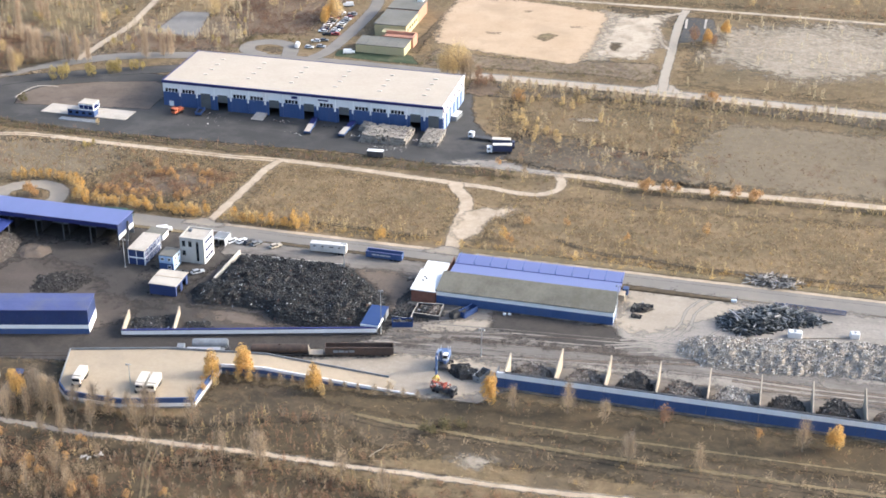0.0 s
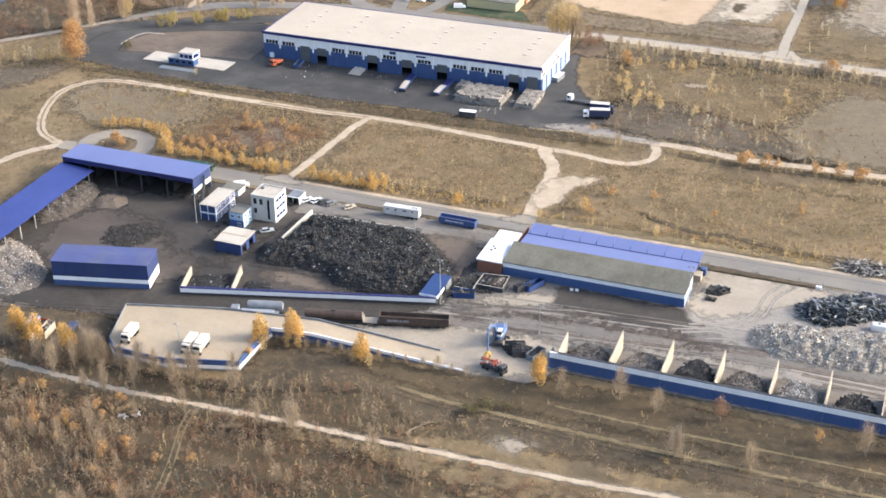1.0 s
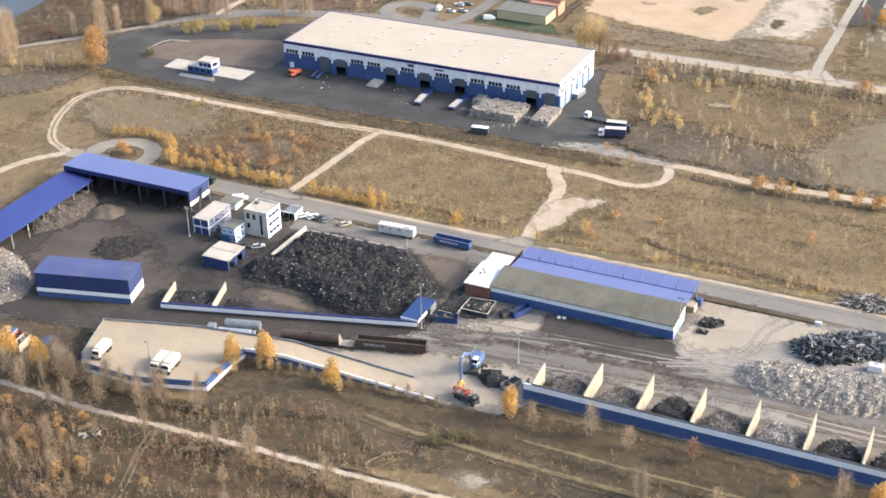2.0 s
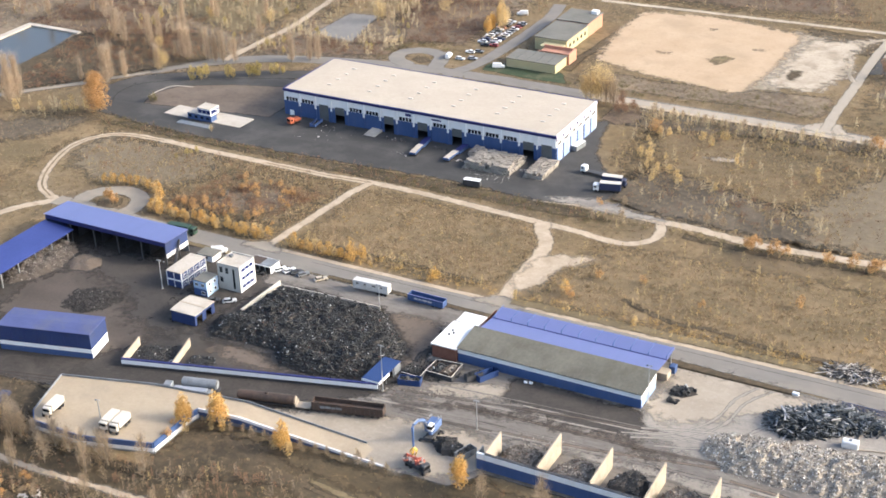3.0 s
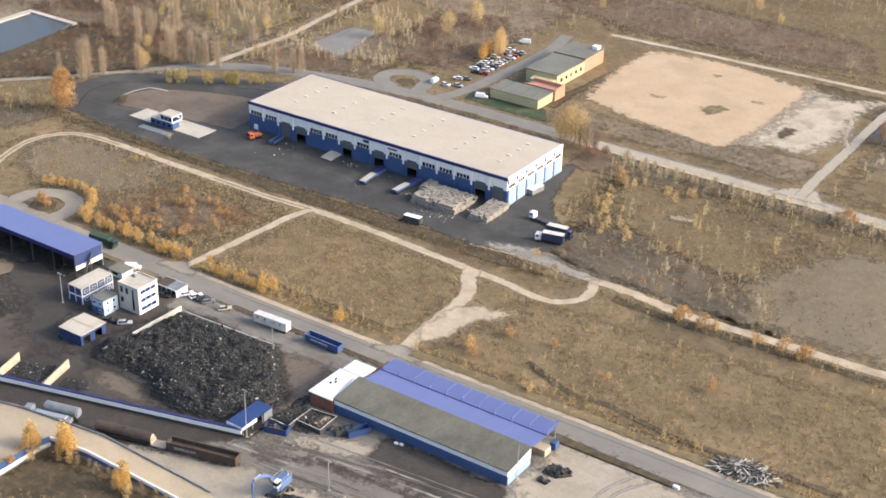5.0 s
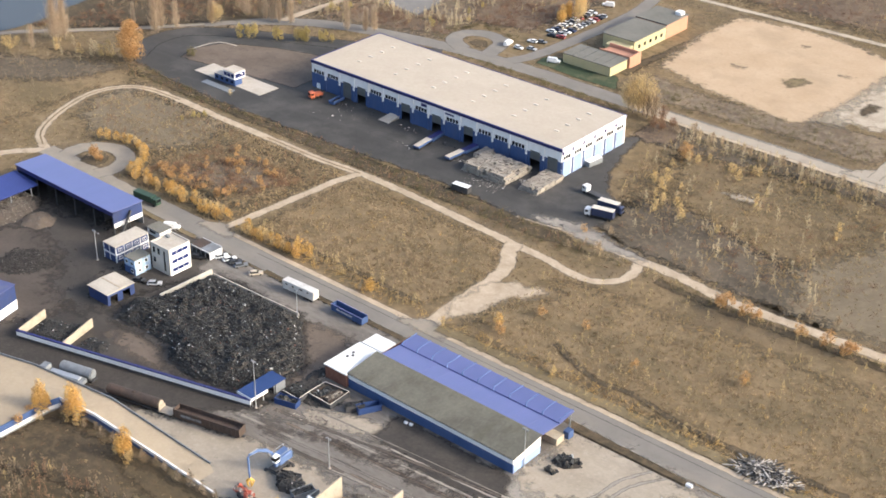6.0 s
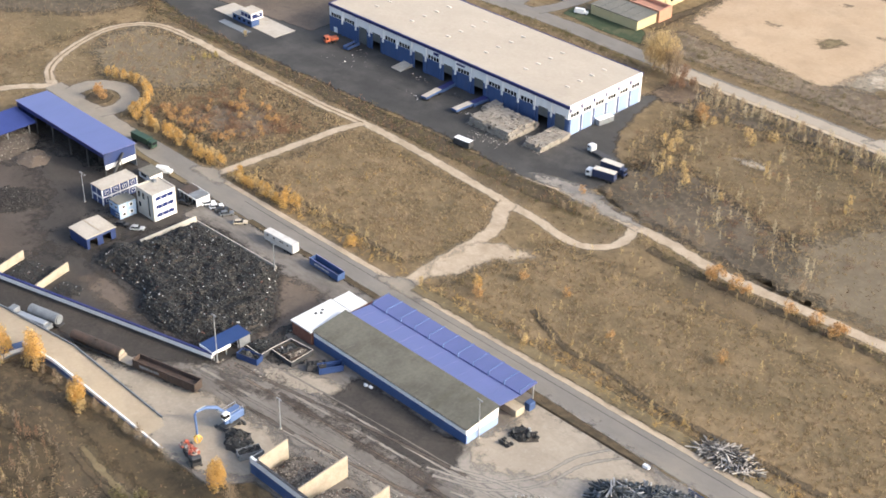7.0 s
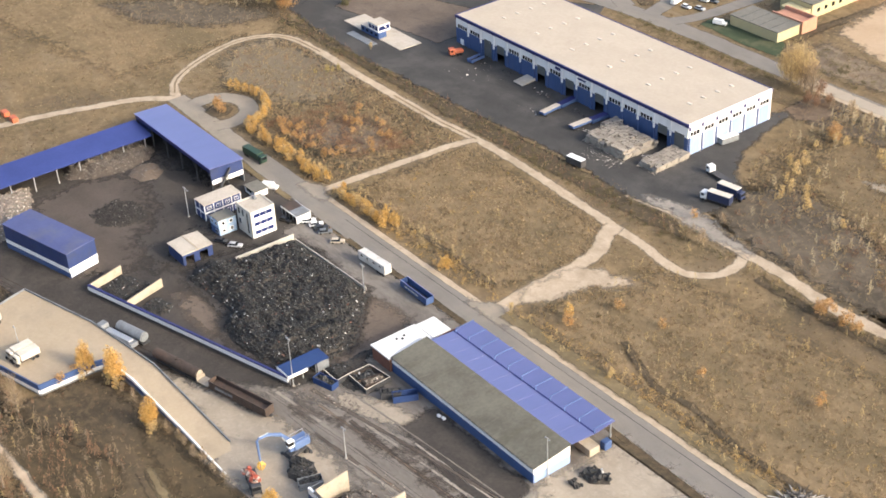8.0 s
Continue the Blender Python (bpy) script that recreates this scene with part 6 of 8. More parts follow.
WHEEL_CAR, WHEEL_TRUCK, WHEEL_RAIL = wheel_mesh(0.32, 0.22), wheel_mesh(0.5, 0.4), wheel_mesh(0.45, 0.14)


def wheels(ob, me, xs, half):
    for x in xs:
        for y in (-half, half):
            w = new("wheel", me)
            w.parent = ob
            w.location = (x, y, me.vertices[0].co.length * 0.0 + max(v.co.z for v in me.vertices))


def make_car(paint, m, label, van=False):
    ob = thing("car", m, label, "car", "parked cars")
    L, W = (5.4, 1.95) if van else (4.4, 1.78)
    hood = 0.95 if not van else 1.3
    part("body", boxes((-L / 2, L / 2, -W / 2, W / 2, 0.3, hood), bevel=0.16), paint, ob)
    top = 2.2 if van else 1.45
    a, b = (-L / 2 + 0.1, L / 2 - 1.2) if van else (-L / 2 + 0.35, L / 2 - 1.3)
    bm = bmesh.new()
    lo = [bm.verts.new(c) for c in ((a, -W / 2 + 0.08, hood - 0.05), (b, -W / 2 + 0.08, hood - 0.05), (b, W / 2 - 0.08, hood - 0.05), (a, W / 2 - 0.08, hood - 0.05))]
    k = 0.2 if van else 0.45
    hi = [bm.verts.new(c) for c in ((a + k * 0.6, -W / 2 + 0.25, top - 0.08), (b - k * 1.3, -W / 2 + 0.25, top - 0.08), (b - k * 1.3, W / 2 - 0.25, top - 0.08), (a + k * 0.6, W / 2 - 0.25, top - 0.08))]
    bm.faces.new(hi)
    for i in range(4):
        bm.faces.new((lo[i], lo[(i + 1) % 4], hi[(i + 1) % 4], hi[i]))
    part("cabin", bm, paint if van else GLASS, ob)
    part("roof", boxes((a + k * 0.6, b - k * 1.3, -W / 2 + 0.25, W / 2 - 0.25, top - 0.08, top), bevel=0.03), paint, ob)
    wheels(ob, WHEEL_CAR, (-L / 2 + 0.85, L / 2 - 0.85), W / 2 - 0.1)
    return ob


for paint, x, y, a, lab in ((CAR_WHITE, -46.0, -113.6, 62, "white"), (CAR_WHITE, -42.8, -113.0, 66, "white"), (PAINTS["black"], -40.2, -113.0, 64, "black"), (PAINTS["grey"], -37.4, -113.3, 60, "dark grey"), (PAINTS["beige"], -30.5, -113.5, 50, "beige"), (PAINTS["silver"], -48.6, -137.6, 40, "silver"), (PAINTS["black"], -53.5, -139.5, 30, "black"), (PAINTS["black"], -51.0, -118.6, 20, "black")):
    make_car(paint, pose(x, y, 0.05, 0, 0, a), lab + " parked car in the yard")
park = [(-84.5, 85.5), (-79.6, 88.0), (-81, 97), (-84.5, 95), (-78.6, 107), (-82.5, 106)]
for row, xr in enumerate((-80.0, -86.0)):
    for k in range(11):
        park.append((xr + rng.uniform(-0.3, 0.3), 110 + 3.0 * k + rng.uniform(-0.3, 0.3)))
for k, (x, y) in enumerate(park):
    c = ("white", "silver", "grey", "white", "red", "black", "silver", "white", "navy", "beige")[k % 10]
    make_car(CAR_WHITE if c == "white" else PAINTS[c], pose(x, y, 0.05, 0, 0, rng.choice((4, 184)) + rng.uniform(-5, 5)), c + " parked car beside the lane")
make_car(CAR_WHITE, pose(-64.5, 83.0, 0.05, 0, 0, 20), "white van on the lawn", True)
make_car(CAR_WHITE, pose(-86.0, 153.0, 0.05, 0, 0, 200), "white van at the end of the parking row", True)
make_car(CAR_WHITE, pose(-90.5, 86.0, 0.05, 0, 0, 100), "white van by the turning loop", True)


make_car(CAR_WHITE, pose(-71.6, -111.6, 0.05, 0, 0, 30), "white van beside the road hut", True)


def make_truck(m, label, cab_mat, box_mat, top_mat=None, L=7.2, H=3.7, cab_len=2.1, flat=False, name="truck"):
    ob = thing(name, m, label, "truck")
    W = 2.5
    part("chassis", boxes((-L / 2 - 0.4, L / 2 + cab_len, -0.5, 0.5, 0.55, 0.95), (-L / 2 - 0.3, L / 2, -W / 2, W / 2, 0.95, 1.15)), STEEL_DARK, ob)
    c0 = L / 2 + 0.25
    part("cab", boxes((c0, c0 + cab_len, -W / 2 + 0.05, W / 2 - 0.05, 0.6, 2.9), bevel=0.18), cab_mat, ob, "truck cab")
    part("windscreen", boxes((c0 + cab_len - 0.08, c0 + cab_len + 0.02, -W / 2 + 0.25, W / 2 - 0.25, 1.7, 2.6)), GLASS, ob)
    part("side_window", boxes((c0 + 0.8, c0 + cab_len - 0.35, -W / 2 + 0.02, W / 2 - 0.02, 1.8, 2.55)), GLASS, ob)
    if not flat:
        part("box", boxes((-L / 2 - 0.3, L / 2, -W / 2, W / 2, 1.15, H), bevel=0.05), box_mat, ob)
        if top_mat:
            part("tarpaulin", boxes((-L / 2 - 0.3, L / 2, -W / 2 - 0.02, W / 2 + 0.02, H - 0.1, H + 0.08), bevel=0.03), top_mat, ob)
    wheels(ob, WHEEL_TRUCK, (-L / 2 + 0.7, -L / 2 + 2.0, c0 + 0.9), W / 2 - 0.2)
    return ob


make_truck(pose(18.0, -2.9, 0.05, 0, 0, 173), "white truck tractor with an empty flat chassis", CAR_WHITE, WHITE, L=8.6, flat=True)
make_truck(pose(27.2, -14.0, 0.05, 0, 0, 194), "white truck with a dark tarpaulin body and pale top", CAR_WHITE, PAINTS["navy"], CREAM_TRUCK, L=7.2)
make_truck(pose(26.0, -8.4, 0.05, 0, 0, 8), "parked trailer truck with a pale top", PAINTS["navy"], PAINTS["navy"], CREAM_TRUCK, L=7.0, cab_len=1.2)
make_truck(pose(-110.6, -6.4, 0.05, 0, 0, 250), "small orange truck beside the warehouse", ORANGE, ORANGE, L=2.6, H=2.1)
make_truck(pose(-92.5, -105.2, 0.05, 0, 0, 4), "dark green truck standing on the road", GREEN_PAINT, GREEN_PAINT, L=8.0, H=3.2)
for x, y, a in ((-53.4, -210.6, 97), (-35.1, -209.3, 97), (-31.9, -208.9, 97)):
    make_truck(pose(x, y, 3.02, 0, 0, a + 180), "cream box truck parked on the raised deck", CREAM_TRUCK, CREAM_TRUCK, L=5.2, H=3.0, cab_len=1.0)
make_truck(pose(45.0, -187.2, 0.05, 0, 0, -18), "low dark truck loaded with red scrap", STEEL_DARK, STEEL_DARK, L=5.6, H=2.0, cab_len=1.4)
c_n = 90
c = np.column_stack([rng.uniform(42.0, 47.2, c_n), rng.uniform(-188.2, -186.4, c_n), rng.uniform(1.9, 2.7, c_n)])
cargo = thing("scrap_load", U, "load of red and grey scrap on the truck", "scrap")
o = new("scrap", chunk_mesh("scrap", c, rng.uniform(0.3, 0.9, (c_n, 3)), CARGO))
o.parent = cargo
tagged(o, kind="stuff")


def make_trailer(m, label, side, top_mat, L=13.6, W=2.5, H=3.6, open_top=False, floor=1.1, category="trailer", name="trailer"):
    ob = thing(name, m, label, category)
    if open_top:
        part("wall", boxes((-L / 2, L / 2, -W / 2, -W / 2 + 0.1, floor, H), (-L / 2, L / 2, W / 2 - 0.1, W / 2, floor, H), (-L / 2, -L / 2 + 0.1, -W / 2 + 0.1, W / 2 - 0.1, floor, H), (L / 2 - 0.1, L / 2, -W / 2 + 0.1, W / 2 - 0.1, floor, H)), side, ob)
        part("floor", boxes((-L / 2 + 0.1, L / 2 - 0.1, -W / 2 + 0.1, W / 2 - 0.1, floor, floor + 0.12)), STEEL_DARK, ob)
        for k in range(int(L / 1.7)):
            [part("rib", boxes((-L / 2 + 0.8 + 1.7 * k, -L / 2 + 0.95 + 1.7 * k, *ys, floor, H)), side, ob) for ys in ((-W / 2 - 0.1, -W / 2), (W / 2, W / 2 + 0.1))]
        part("rim", boxes((-L / 2, L / 2, -W / 2 - 0.12, -W / 2 + 0.12, H, H + 0.14), (-L / 2, L / 2, W / 2 - 0.12, W / 2 + 0.12, H, H + 0.14)), top_mat, ob)
    else:
        part("box", boxes((-L / 2, L / 2, -W / 2, W / 2, floor, H), bevel=0.06), side, ob)
        part("roof", boxes((-L / 2 + 0.05, L / 2 - 0.05, -W / 2 + 0.05, W / 2 - 0.05, H, H + 0.06)), top_mat, ob)
        part("door", boxes((L / 2, L / 2 + 0.05, -W / 2 + 0.12, -0.04, floor + 0.15, H - 0.15), (L / 2, L / 2 + 0.05, 0.04, W / 2 - 0.12, floor + 0.15, H - 0.15)), side, ob)
    if floor > 0.5:
        part("chassis", boxes((-L / 2 + 0.2, L / 2 - 0.2, -0.6, 0.6, 0.6, floor)), STEEL_DARK, ob)
        wheels(ob, WHEEL_TRUCK, (L / 2 - 1.0, L / 2 - 2.3, L / 2 - 3.6) if L > 9 else (L / 2 - 1.0, -L / 2 + 1.0), W / 2 - 0.25)
    return ob


box = make_trailer(pose(-11.9, -112.9, 0.05, 0, 0, 3), "long dirty white box trailer parked beside the road", TRAILER_WHITE, TRAILER_WHITE, L=12.2, H=3.7, floor=0.9)
for k in range(9):
    part("rib", boxes((-5.6 + 1.38 * k, -5.5 + 1.38 * k, -1.3, -1.25, 1.0, 3.6)), TRAILER_WHITE, box)
for x0, x1 in ((-4.9, -4.0), (-2.2, -1.4), (0.6, 1.9), (3.6, 4.3)):
    part("marking", boxes((x0, x1, -1.29, -1.255, 2.6, 3.1)), RUST, box, "rusty brown smear")
blue_trailer = make_trailer(pose(7.3, -112.2, 0.05, 0, 0, -1), "empty open-topped blue container trailer", BLUE, BLUE_ROOF, L=12.4, H=2.7, open_top=True, floor=0.6)
for x0, x1 in ((-3.9, -2.6), (-2.3, -1.4), (-1.1, 0.6), (0.9, 2.4)):
    part("marking", boxes((x0, x1, -1.4, -1.36, 1.5, 2.0)), TRAILER_WHITE, blue_trailer, "faded white marking")
make_trailer(pose(-52.2, -12.2, 0.05, 0, 0, 96), "low blue trailer with a whitish deck at a dock", BLUE, CONCRETE, L=8.4, H=1.7, floor=0.9)
make_trailer(pose(-53.1, -4.0, 0.05, 0, 0, 96), "dark blue dock ramp at a gate", BLUE, BLUE_DARK, L=7.6, H=1.5, floor=0.2, category="ramp", name="dock_ramp")
make_trailer(pose(-37.7, -11.6, 0.05, 0, 0, 88), "low blue trailer with a whitish deck at a dock", BLUE, CONCRETE, L=8.0, H=1.7, floor=0.9)
make_trailer(pose(-37.3, -3.8, 0.05, 0, 0, 88), "dark blue dock ramp at a gate", BLUE, BLUE_DARK, L=7.2, H=1.5, floor=0.2, category="ramp", name="dock_ramp")
make_trailer(pose(-101.8, -5.2, 0.05, 0, 0, 95), "short blue skip trailer by a gate", BLUE, BLUE, L=6.5, H=1.6, floor=0.6, open_top=True)
make_trailer(pose(-19.4, -29.8, 0.05, 0, 0, 6), "dark skip with a white top on the asphalt", STEEL_DARK, WHITE, L=6.4, H=2.5, floor=0.2)
make_trailer(pose(1.9, 16.8, 0.05, 0, 0, 82), "grey skip standing at the gable", SILVER_GREY, WHITE, L=6.8, H=2.2, floor=0.2)
tagged(new("concrete_ramp", put_mesh("concrete_ramp", prism([(-79.5, -6), (-74.2, -6.2), (-74.4, 0), (-79.0, 0)], 0, [0.2, 0.2, 1.1, 1.1]), CONCRETE)), "pale concrete ramp before a gate", "ramp")


def make_skip(m, side, label, L=6.0, W=2.4, H=2.0, fill=SCRAP_DARK, n=60):
    ob = thing("skip", m, label, "skip", "skips")
    part("wall", boxes((-L / 2, L / 2, -W / 2, -W / 2 + 0.1, 0, H), (-L / 2, L / 2, W / 2 - 0.1, W / 2, 0, H), (-L / 2, -L / 2 + 0.1, -W / 2 + 0.1, W / 2 - 0.1, 0, H), (L / 2 - 0.1, L / 2, -W / 2 + 0.1, W / 2 - 0.1, 0, H)), side, ob)
    part("floor", boxes((-L / 2 + 0.1, L / 2 - 0.1, -W / 2 + 0.1, W / 2 - 0.1, 0, 0.1)), side, ob)
    part("rim", boxes((-L / 2 - 0.08, L / 2 + 0.08, -W / 2 - 0.08, -W / 2, H - 0.15, H + 0.05), (-L / 2 - 0.08, L / 2 + 0.08, W / 2, W / 2 + 0.08, H - 0.15, H + 0.05)), side, ob)
    if n:
        cc = np.column_stack([rng.uniform(-L / 2 + 0.4, L / 2 - 0.4, n), rng.uniform(-W / 2 + 0.35, W / 2 - 0.35, n), rng.uniform(H * 0.45, H * 0.8, n)])
        o = new("scrap_fill", chunk_mesh("scrap_fill", cc, rng.uniform(0.3, 0.9, (n, 3)), fill))
        o.parent = ob
        tagged(o, kind="stuff")
    return ob


for x, y, a, s in ((47.6, -175.4, 20, STEEL_DARK), (50.6, -177.6, 25, STEEL_DARK), (54.2, -177.2, 70, SILVER_GREY)):
    make_skip(pose(x, y, 0.05, 0, 0, a), s, "steel skip heaped with dark scrap beside the bays", L=5.6, n=130)
heap("skip_scrap", [(44.6, -176.6), (46.0, -173.4), (51.0, -173.8), (53.0, -176.6), (51.5, -179.4), (47.2, -178.8)], 1.6, 2.5, YARD_SOOT, SCRAP_DARK, 420, 0.5, "dark scrap heaped over the skips", seed=17.0)
make_skip(pose(-79.6, -213.6, 0.05, 0, 0, 97), CREAM, "cream steel container of mixed scrap behind the deck", L=6.2, W=2.4, H=2.4, fill=SCRAP_MIX)
make_skip(pose(-82.3, -213.0, 0.05, 0, 0, 97), RED, "faded red steel container behind the deck", L=6.2, W=2.4, H=2.2, fill=SCRAP_DARK, n=40)
make_skip(pose(-85.4, -212.2, 0.05, 0, 0, 97), LIGHT_BLUE, "pale blue steel container behind the deck", L=5.6, W=2.4, H=2.2, n=0)
make_car(PAINTS["navy"], pose(-73.9, -209.6, 0.05, 0, 0, 95), "dark blue van parked beside the deck", True)
make_skip(pose(39.4, -143.8, 0.05, 0, 0, 55), STEEL_DARK, "dark oval skip of scrap beside the hall", L=5.0, W=2.2)
make_skip(pose(42.4, -141.6, 0.05, 0, 0, 62), NAVY_ROOF, "navy open skip beside the hall", L=6.4, n=0)
make_skip(pose(24.5, -153.6, 0.05, 0, 0, 15), NAVY_ROOF, "navy open skip with dark scrap", L=6.4, W=2.6, H=1.9, n=60)
make_skip(pose(29.0, -144.6, 0.05, 0, 0, 80), RUST, "rusty open container with dark scrap", L=5.6, W=3.4, H=1.6, n=90, fill=SCRAP_DARK)
make_skip(pose(32.3, -144.2, 0.05, 0, 0, 80), RUST, "rusty open container with mixed scrap", L=5.6, W=2.6, H=1.6, n=120, fill=SCRAP_MIX)
pen = thing("scrap_pen", U, "low pen of whitewashed boards round the rusty containers", "pen", kind="structure")
for a, b in (((20.6, -151.6), (26.6, -151.6)), ((26.6, -151.6), (26.3, -147.9)), ((26.3, -147.9), (26.4, -141.4)), ((26.4, -141.4), (34.2, -140.4)), ((34.2, -140.4), (34.6, -148.0)), ((34.6, -148.0), (26.5, -147.9))):
    upright("board", a, b, 0.16, 0, 1.7, STEEL_DARK, "", pen)
    upright("rail", a, b, 0.18, 1.7, 1.78, CREAM_TRUCK, "whitewashed top rail", pen)
heap("pen_scrap", [(18.5, -150.5), (20, -146), (25.6, -146), (25.8, -151), (22, -151.2)], 2.0, 1.2, YARD_SOOT, SCRAP_DARK, 260, 0.5, "dark scrap lying in the pen", seed=16.0)
sticks("plank_litter", [(60, -163), (66, -159.5), (84, -158), (100, -157), (108, -160), (106, -164), (90, -166), (66, -167)], 420, 0.8, 0.1, 0.1, SCRAP_MIX, "scattered strips of metal and wood before the bays", "litter", 71.0)
sticks("plank_litter", [(10, -158), (20, -158), (34, -152), (44, -150), (40, -154), (24, -162)], 160, 0.7, 0.14, 0.12, SCRAP_MIX, "scattered scrap strips on the muddy way", "litter", 72.0)

# ---- rail wagons ----
def rail_pose(x, y, turn=RAIL):
    return pose(x, y, 0, 0, 0, turn)


BALLAST = mat("dusty_ballast", (0.105, 0.087, 0.070), (0.17, 0.143, 0.116), 0.3, 2.0, 0.95)
tracks = thing("railway_track", rail_pose(-20, -182.8, 14.6), "two worn rails on dark ballast", "rails", kind="structure")
for y in (-0.76, 0.76):
    part("rail", boxes((-110, 47, y - 0.04, y + 0.04, 0.13, 0.24)), RUST, tracks)
part("ballast", boxes((-110, 47, -1.4, 1.4, 0.0, 0.13)), BALLAST, tracks)


def gondola(m, L, label):
    ob = thing("freight_wagon", m, label, "wagon")
    part("body", boxes((-L / 2, L / 2, -1.45, -1.33, 1.2, 3.4), (-L / 2, L / 2, 1.33, 1.45, 1.2, 3.4), (-L / 2, -L / 2 + 0.12, -1.33, 1.33, 1.2, 3.4), (L / 2 - 0.12, L / 2, -1.33, 1.33, 1.2, 3.4), (-L / 2, L / 2, -1.45, 1.45, 1.05, 1.2)), RUST, ob, "rusty open wagon body")
    for k in range(int(L / 1.3)):
        [part("rib", boxes((-L / 2 + 0.6 + 1.3 * k, -L / 2 + 0.75 + 1.3 * k, *ys, 1.05, 3.45)), RUST, ob) for ys in ((-1.57, -1.45), (1.45, 1.57))]
    part("rim", boxes((-L / 2, L / 2, -1.57, -1.3, 3.4, 3.55), (-L / 2, L / 2, 1.3, 1.57, 3.4, 3.55), (-L / 2, -L / 2 + 0.2, -1.3, 1.3, 3.4, 3.55), (L / 2 - 0.2, L / 2, -1.3, 1.3, 3.4, 3.55)), RUST, ob)
    part("underframe", boxes((-L / 2 - 0.6, L / 2 + 0.6, -0.4, 0.4, 0.75, 1.05)), STEEL_DARK, ob)
    part("load", boxes((-L / 2 + 0.12, L / 2 - 0.12, -1.33, 1.33, 1.2, 2.3)), RUST, ob)
    wheels(ob, WHEEL_RAIL, (-L / 2 + 1.5, -L / 2 + 3.2, L / 2 - 3.2, L / 2 - 1.5), 0.76)
    return ob


def tank_body(L, r, z):
    bm = bmesh.new()
    bmesh.ops.create_cone(bm, cap_ends=True, segments=20, radius1=r, radius2=r, depth=L, matrix=Matrix.Translation((0, 0, z)) @ Matrix.Rotation(math.pi / 2, 4, 'Y'))
    bmesh.ops.bevel(bm, geom=[e for e in bm.edges if len({round(v.co.x, 2) for v in e.verts}) == 1], offset=0.25, segments=2, affect='EDGES')
    return bm


brown = thing("tank_wagon", rail_pose(-5.6, -179.6, 14.6), "rust-brown tank wagon with a pale end on the siding", "wagon")
part("tank", tank_body(16.6, 1.35, 2.5), RUST, brown, "rusty brown tank")
bm = bmesh.new()
bmesh.ops.create_cone(bm, cap_ends=True, segments=20, radius1=1.12, radius2=1.12, depth=0.08, matrix=Matrix.Translation((8.34, 0, 2.5)) @ Matrix.Rotation(math.pi / 2, 4, 'Y'))
part("end_cap", bm, CREAM, brown, "pale round tank end")
part("dome", tube([(0, 0, 3.7), (0, 0, 4.15)], 0.5, 0.45, 12), RUST, brown)
part("underframe", boxes((-8.4, 8.4, -1.1, 1.1, 0.8, 1.1)), STEEL_DARK, brown)
wheels(brown, WHEEL_RAIL, (-6.8, -5.1, 5.1, 6.8), 0.76)
striped = gondola(rail_pose(16.9, -173.8, 14.6), 20.0, "long rusty open freight wagon with a pale stripe")
part("stripe", boxes((-7.6, -6.2, -1.62, -1.58, 1.9, 2.7), (-6.0, -4.4, -1.62, -1.58, 2.0, 2.75), (-4.2, -3.2, -1.62, -1.58, 1.95, 2.6), (-3.0, -1.4, -1.62, -1.58, 2.0, 2.7)), SILVER_GREY, striped, "pale faded stripe")
flat = thing("flat_wagon", rail_pose(4.6, -177.0, 14.6), "short flat wagon with pale boards", "wagon")
part("deck", boxes((-2.0, 2.0, -1.4, 1.4, 1.0, 1.3)), CREAM, flat)
part("end_board", boxes((-2.0, -1.85, -1.4, 1.4, 1.3, 2.2)), CREAM, flat, "pale end board")
wheels(flat, WHEEL_RAIL, (-1.3, 1.3), 0.76)
tankw = thing("tank_wagon", rail_pose(-26.2, -182.2, 15), "grey tank lying on a rail wagon", "wagon")
bm = bmesh.new()
bmesh.ops.create_cone(bm, cap_ends=True, segments=20, radius1=1.45, radius2=1.45, depth=10.4, matrix=Matrix.Translation((0, 0, 2.6)) @ Matrix.Rotation(math.pi / 2, 4, 'Y'))
bmesh.ops.bevel(bm, geom=[e for e in bm.edges if len({round(v.co.x, 2) for v in e.verts}) == 1], offset=0.3, segments=2, affect='EDGES')
part("tank", bm, SILVER_GREY, tankw, "weathered grey tank")
part("underframe", boxes((-5.6, 5.6, -1.2, 1.2, 0.8, 1.15)), STEEL_DARK, tankw)
wheels(tankw, WHEEL_RAIL, (-4.4, -3.0, 3.0, 4.4), 0.76)
loco = thing("shunting_wagon", rail_pose(-28.0, -185.8, 15), "grey flat shunting wagon with a small cab", "wagon")
part("body", boxes((-7.0, 7.0, -1.3, 1.3, 1.0, 2.2), bevel=0.08), SILVER_GREY, loco)
part("cab", boxes((-6.6, -4.4, -1.25, 1.25, 2.2, 3.8), bevel=0.1), SILVER_GREY, loco, "grey cab")
part("window", boxes((-6.2, -4.8, -1.28, 1.28, 2.9, 3.5)), GLASS, loco)
part("hood", boxes((-3.8, 5.8, -0.9, 0.9, 2.2, 2.7), bevel=0.1), STEEL, loco)
wheels(loco, WHEEL_RAIL, (-5.2, -3.6, 3.6, 5.2), 0.76)

# ---- material handler with its long arm ----
handler = thing("material_handler", pose(42.3, -173.6, 0.05, 0, 0, 273), "blue material handler holding an ochre grab", "crane")
part("undercarriage", boxes((-2.6, 2.6, -1.2, 1.2, 0.55, 1.25), (-2.9, -2.4, -2.2, 2.2, 0.5, 0.9), (2.4, 2.9, -2.2, 2.2, 0.5, 0.9), bevel=0.08), STEEL_DARK, handler)
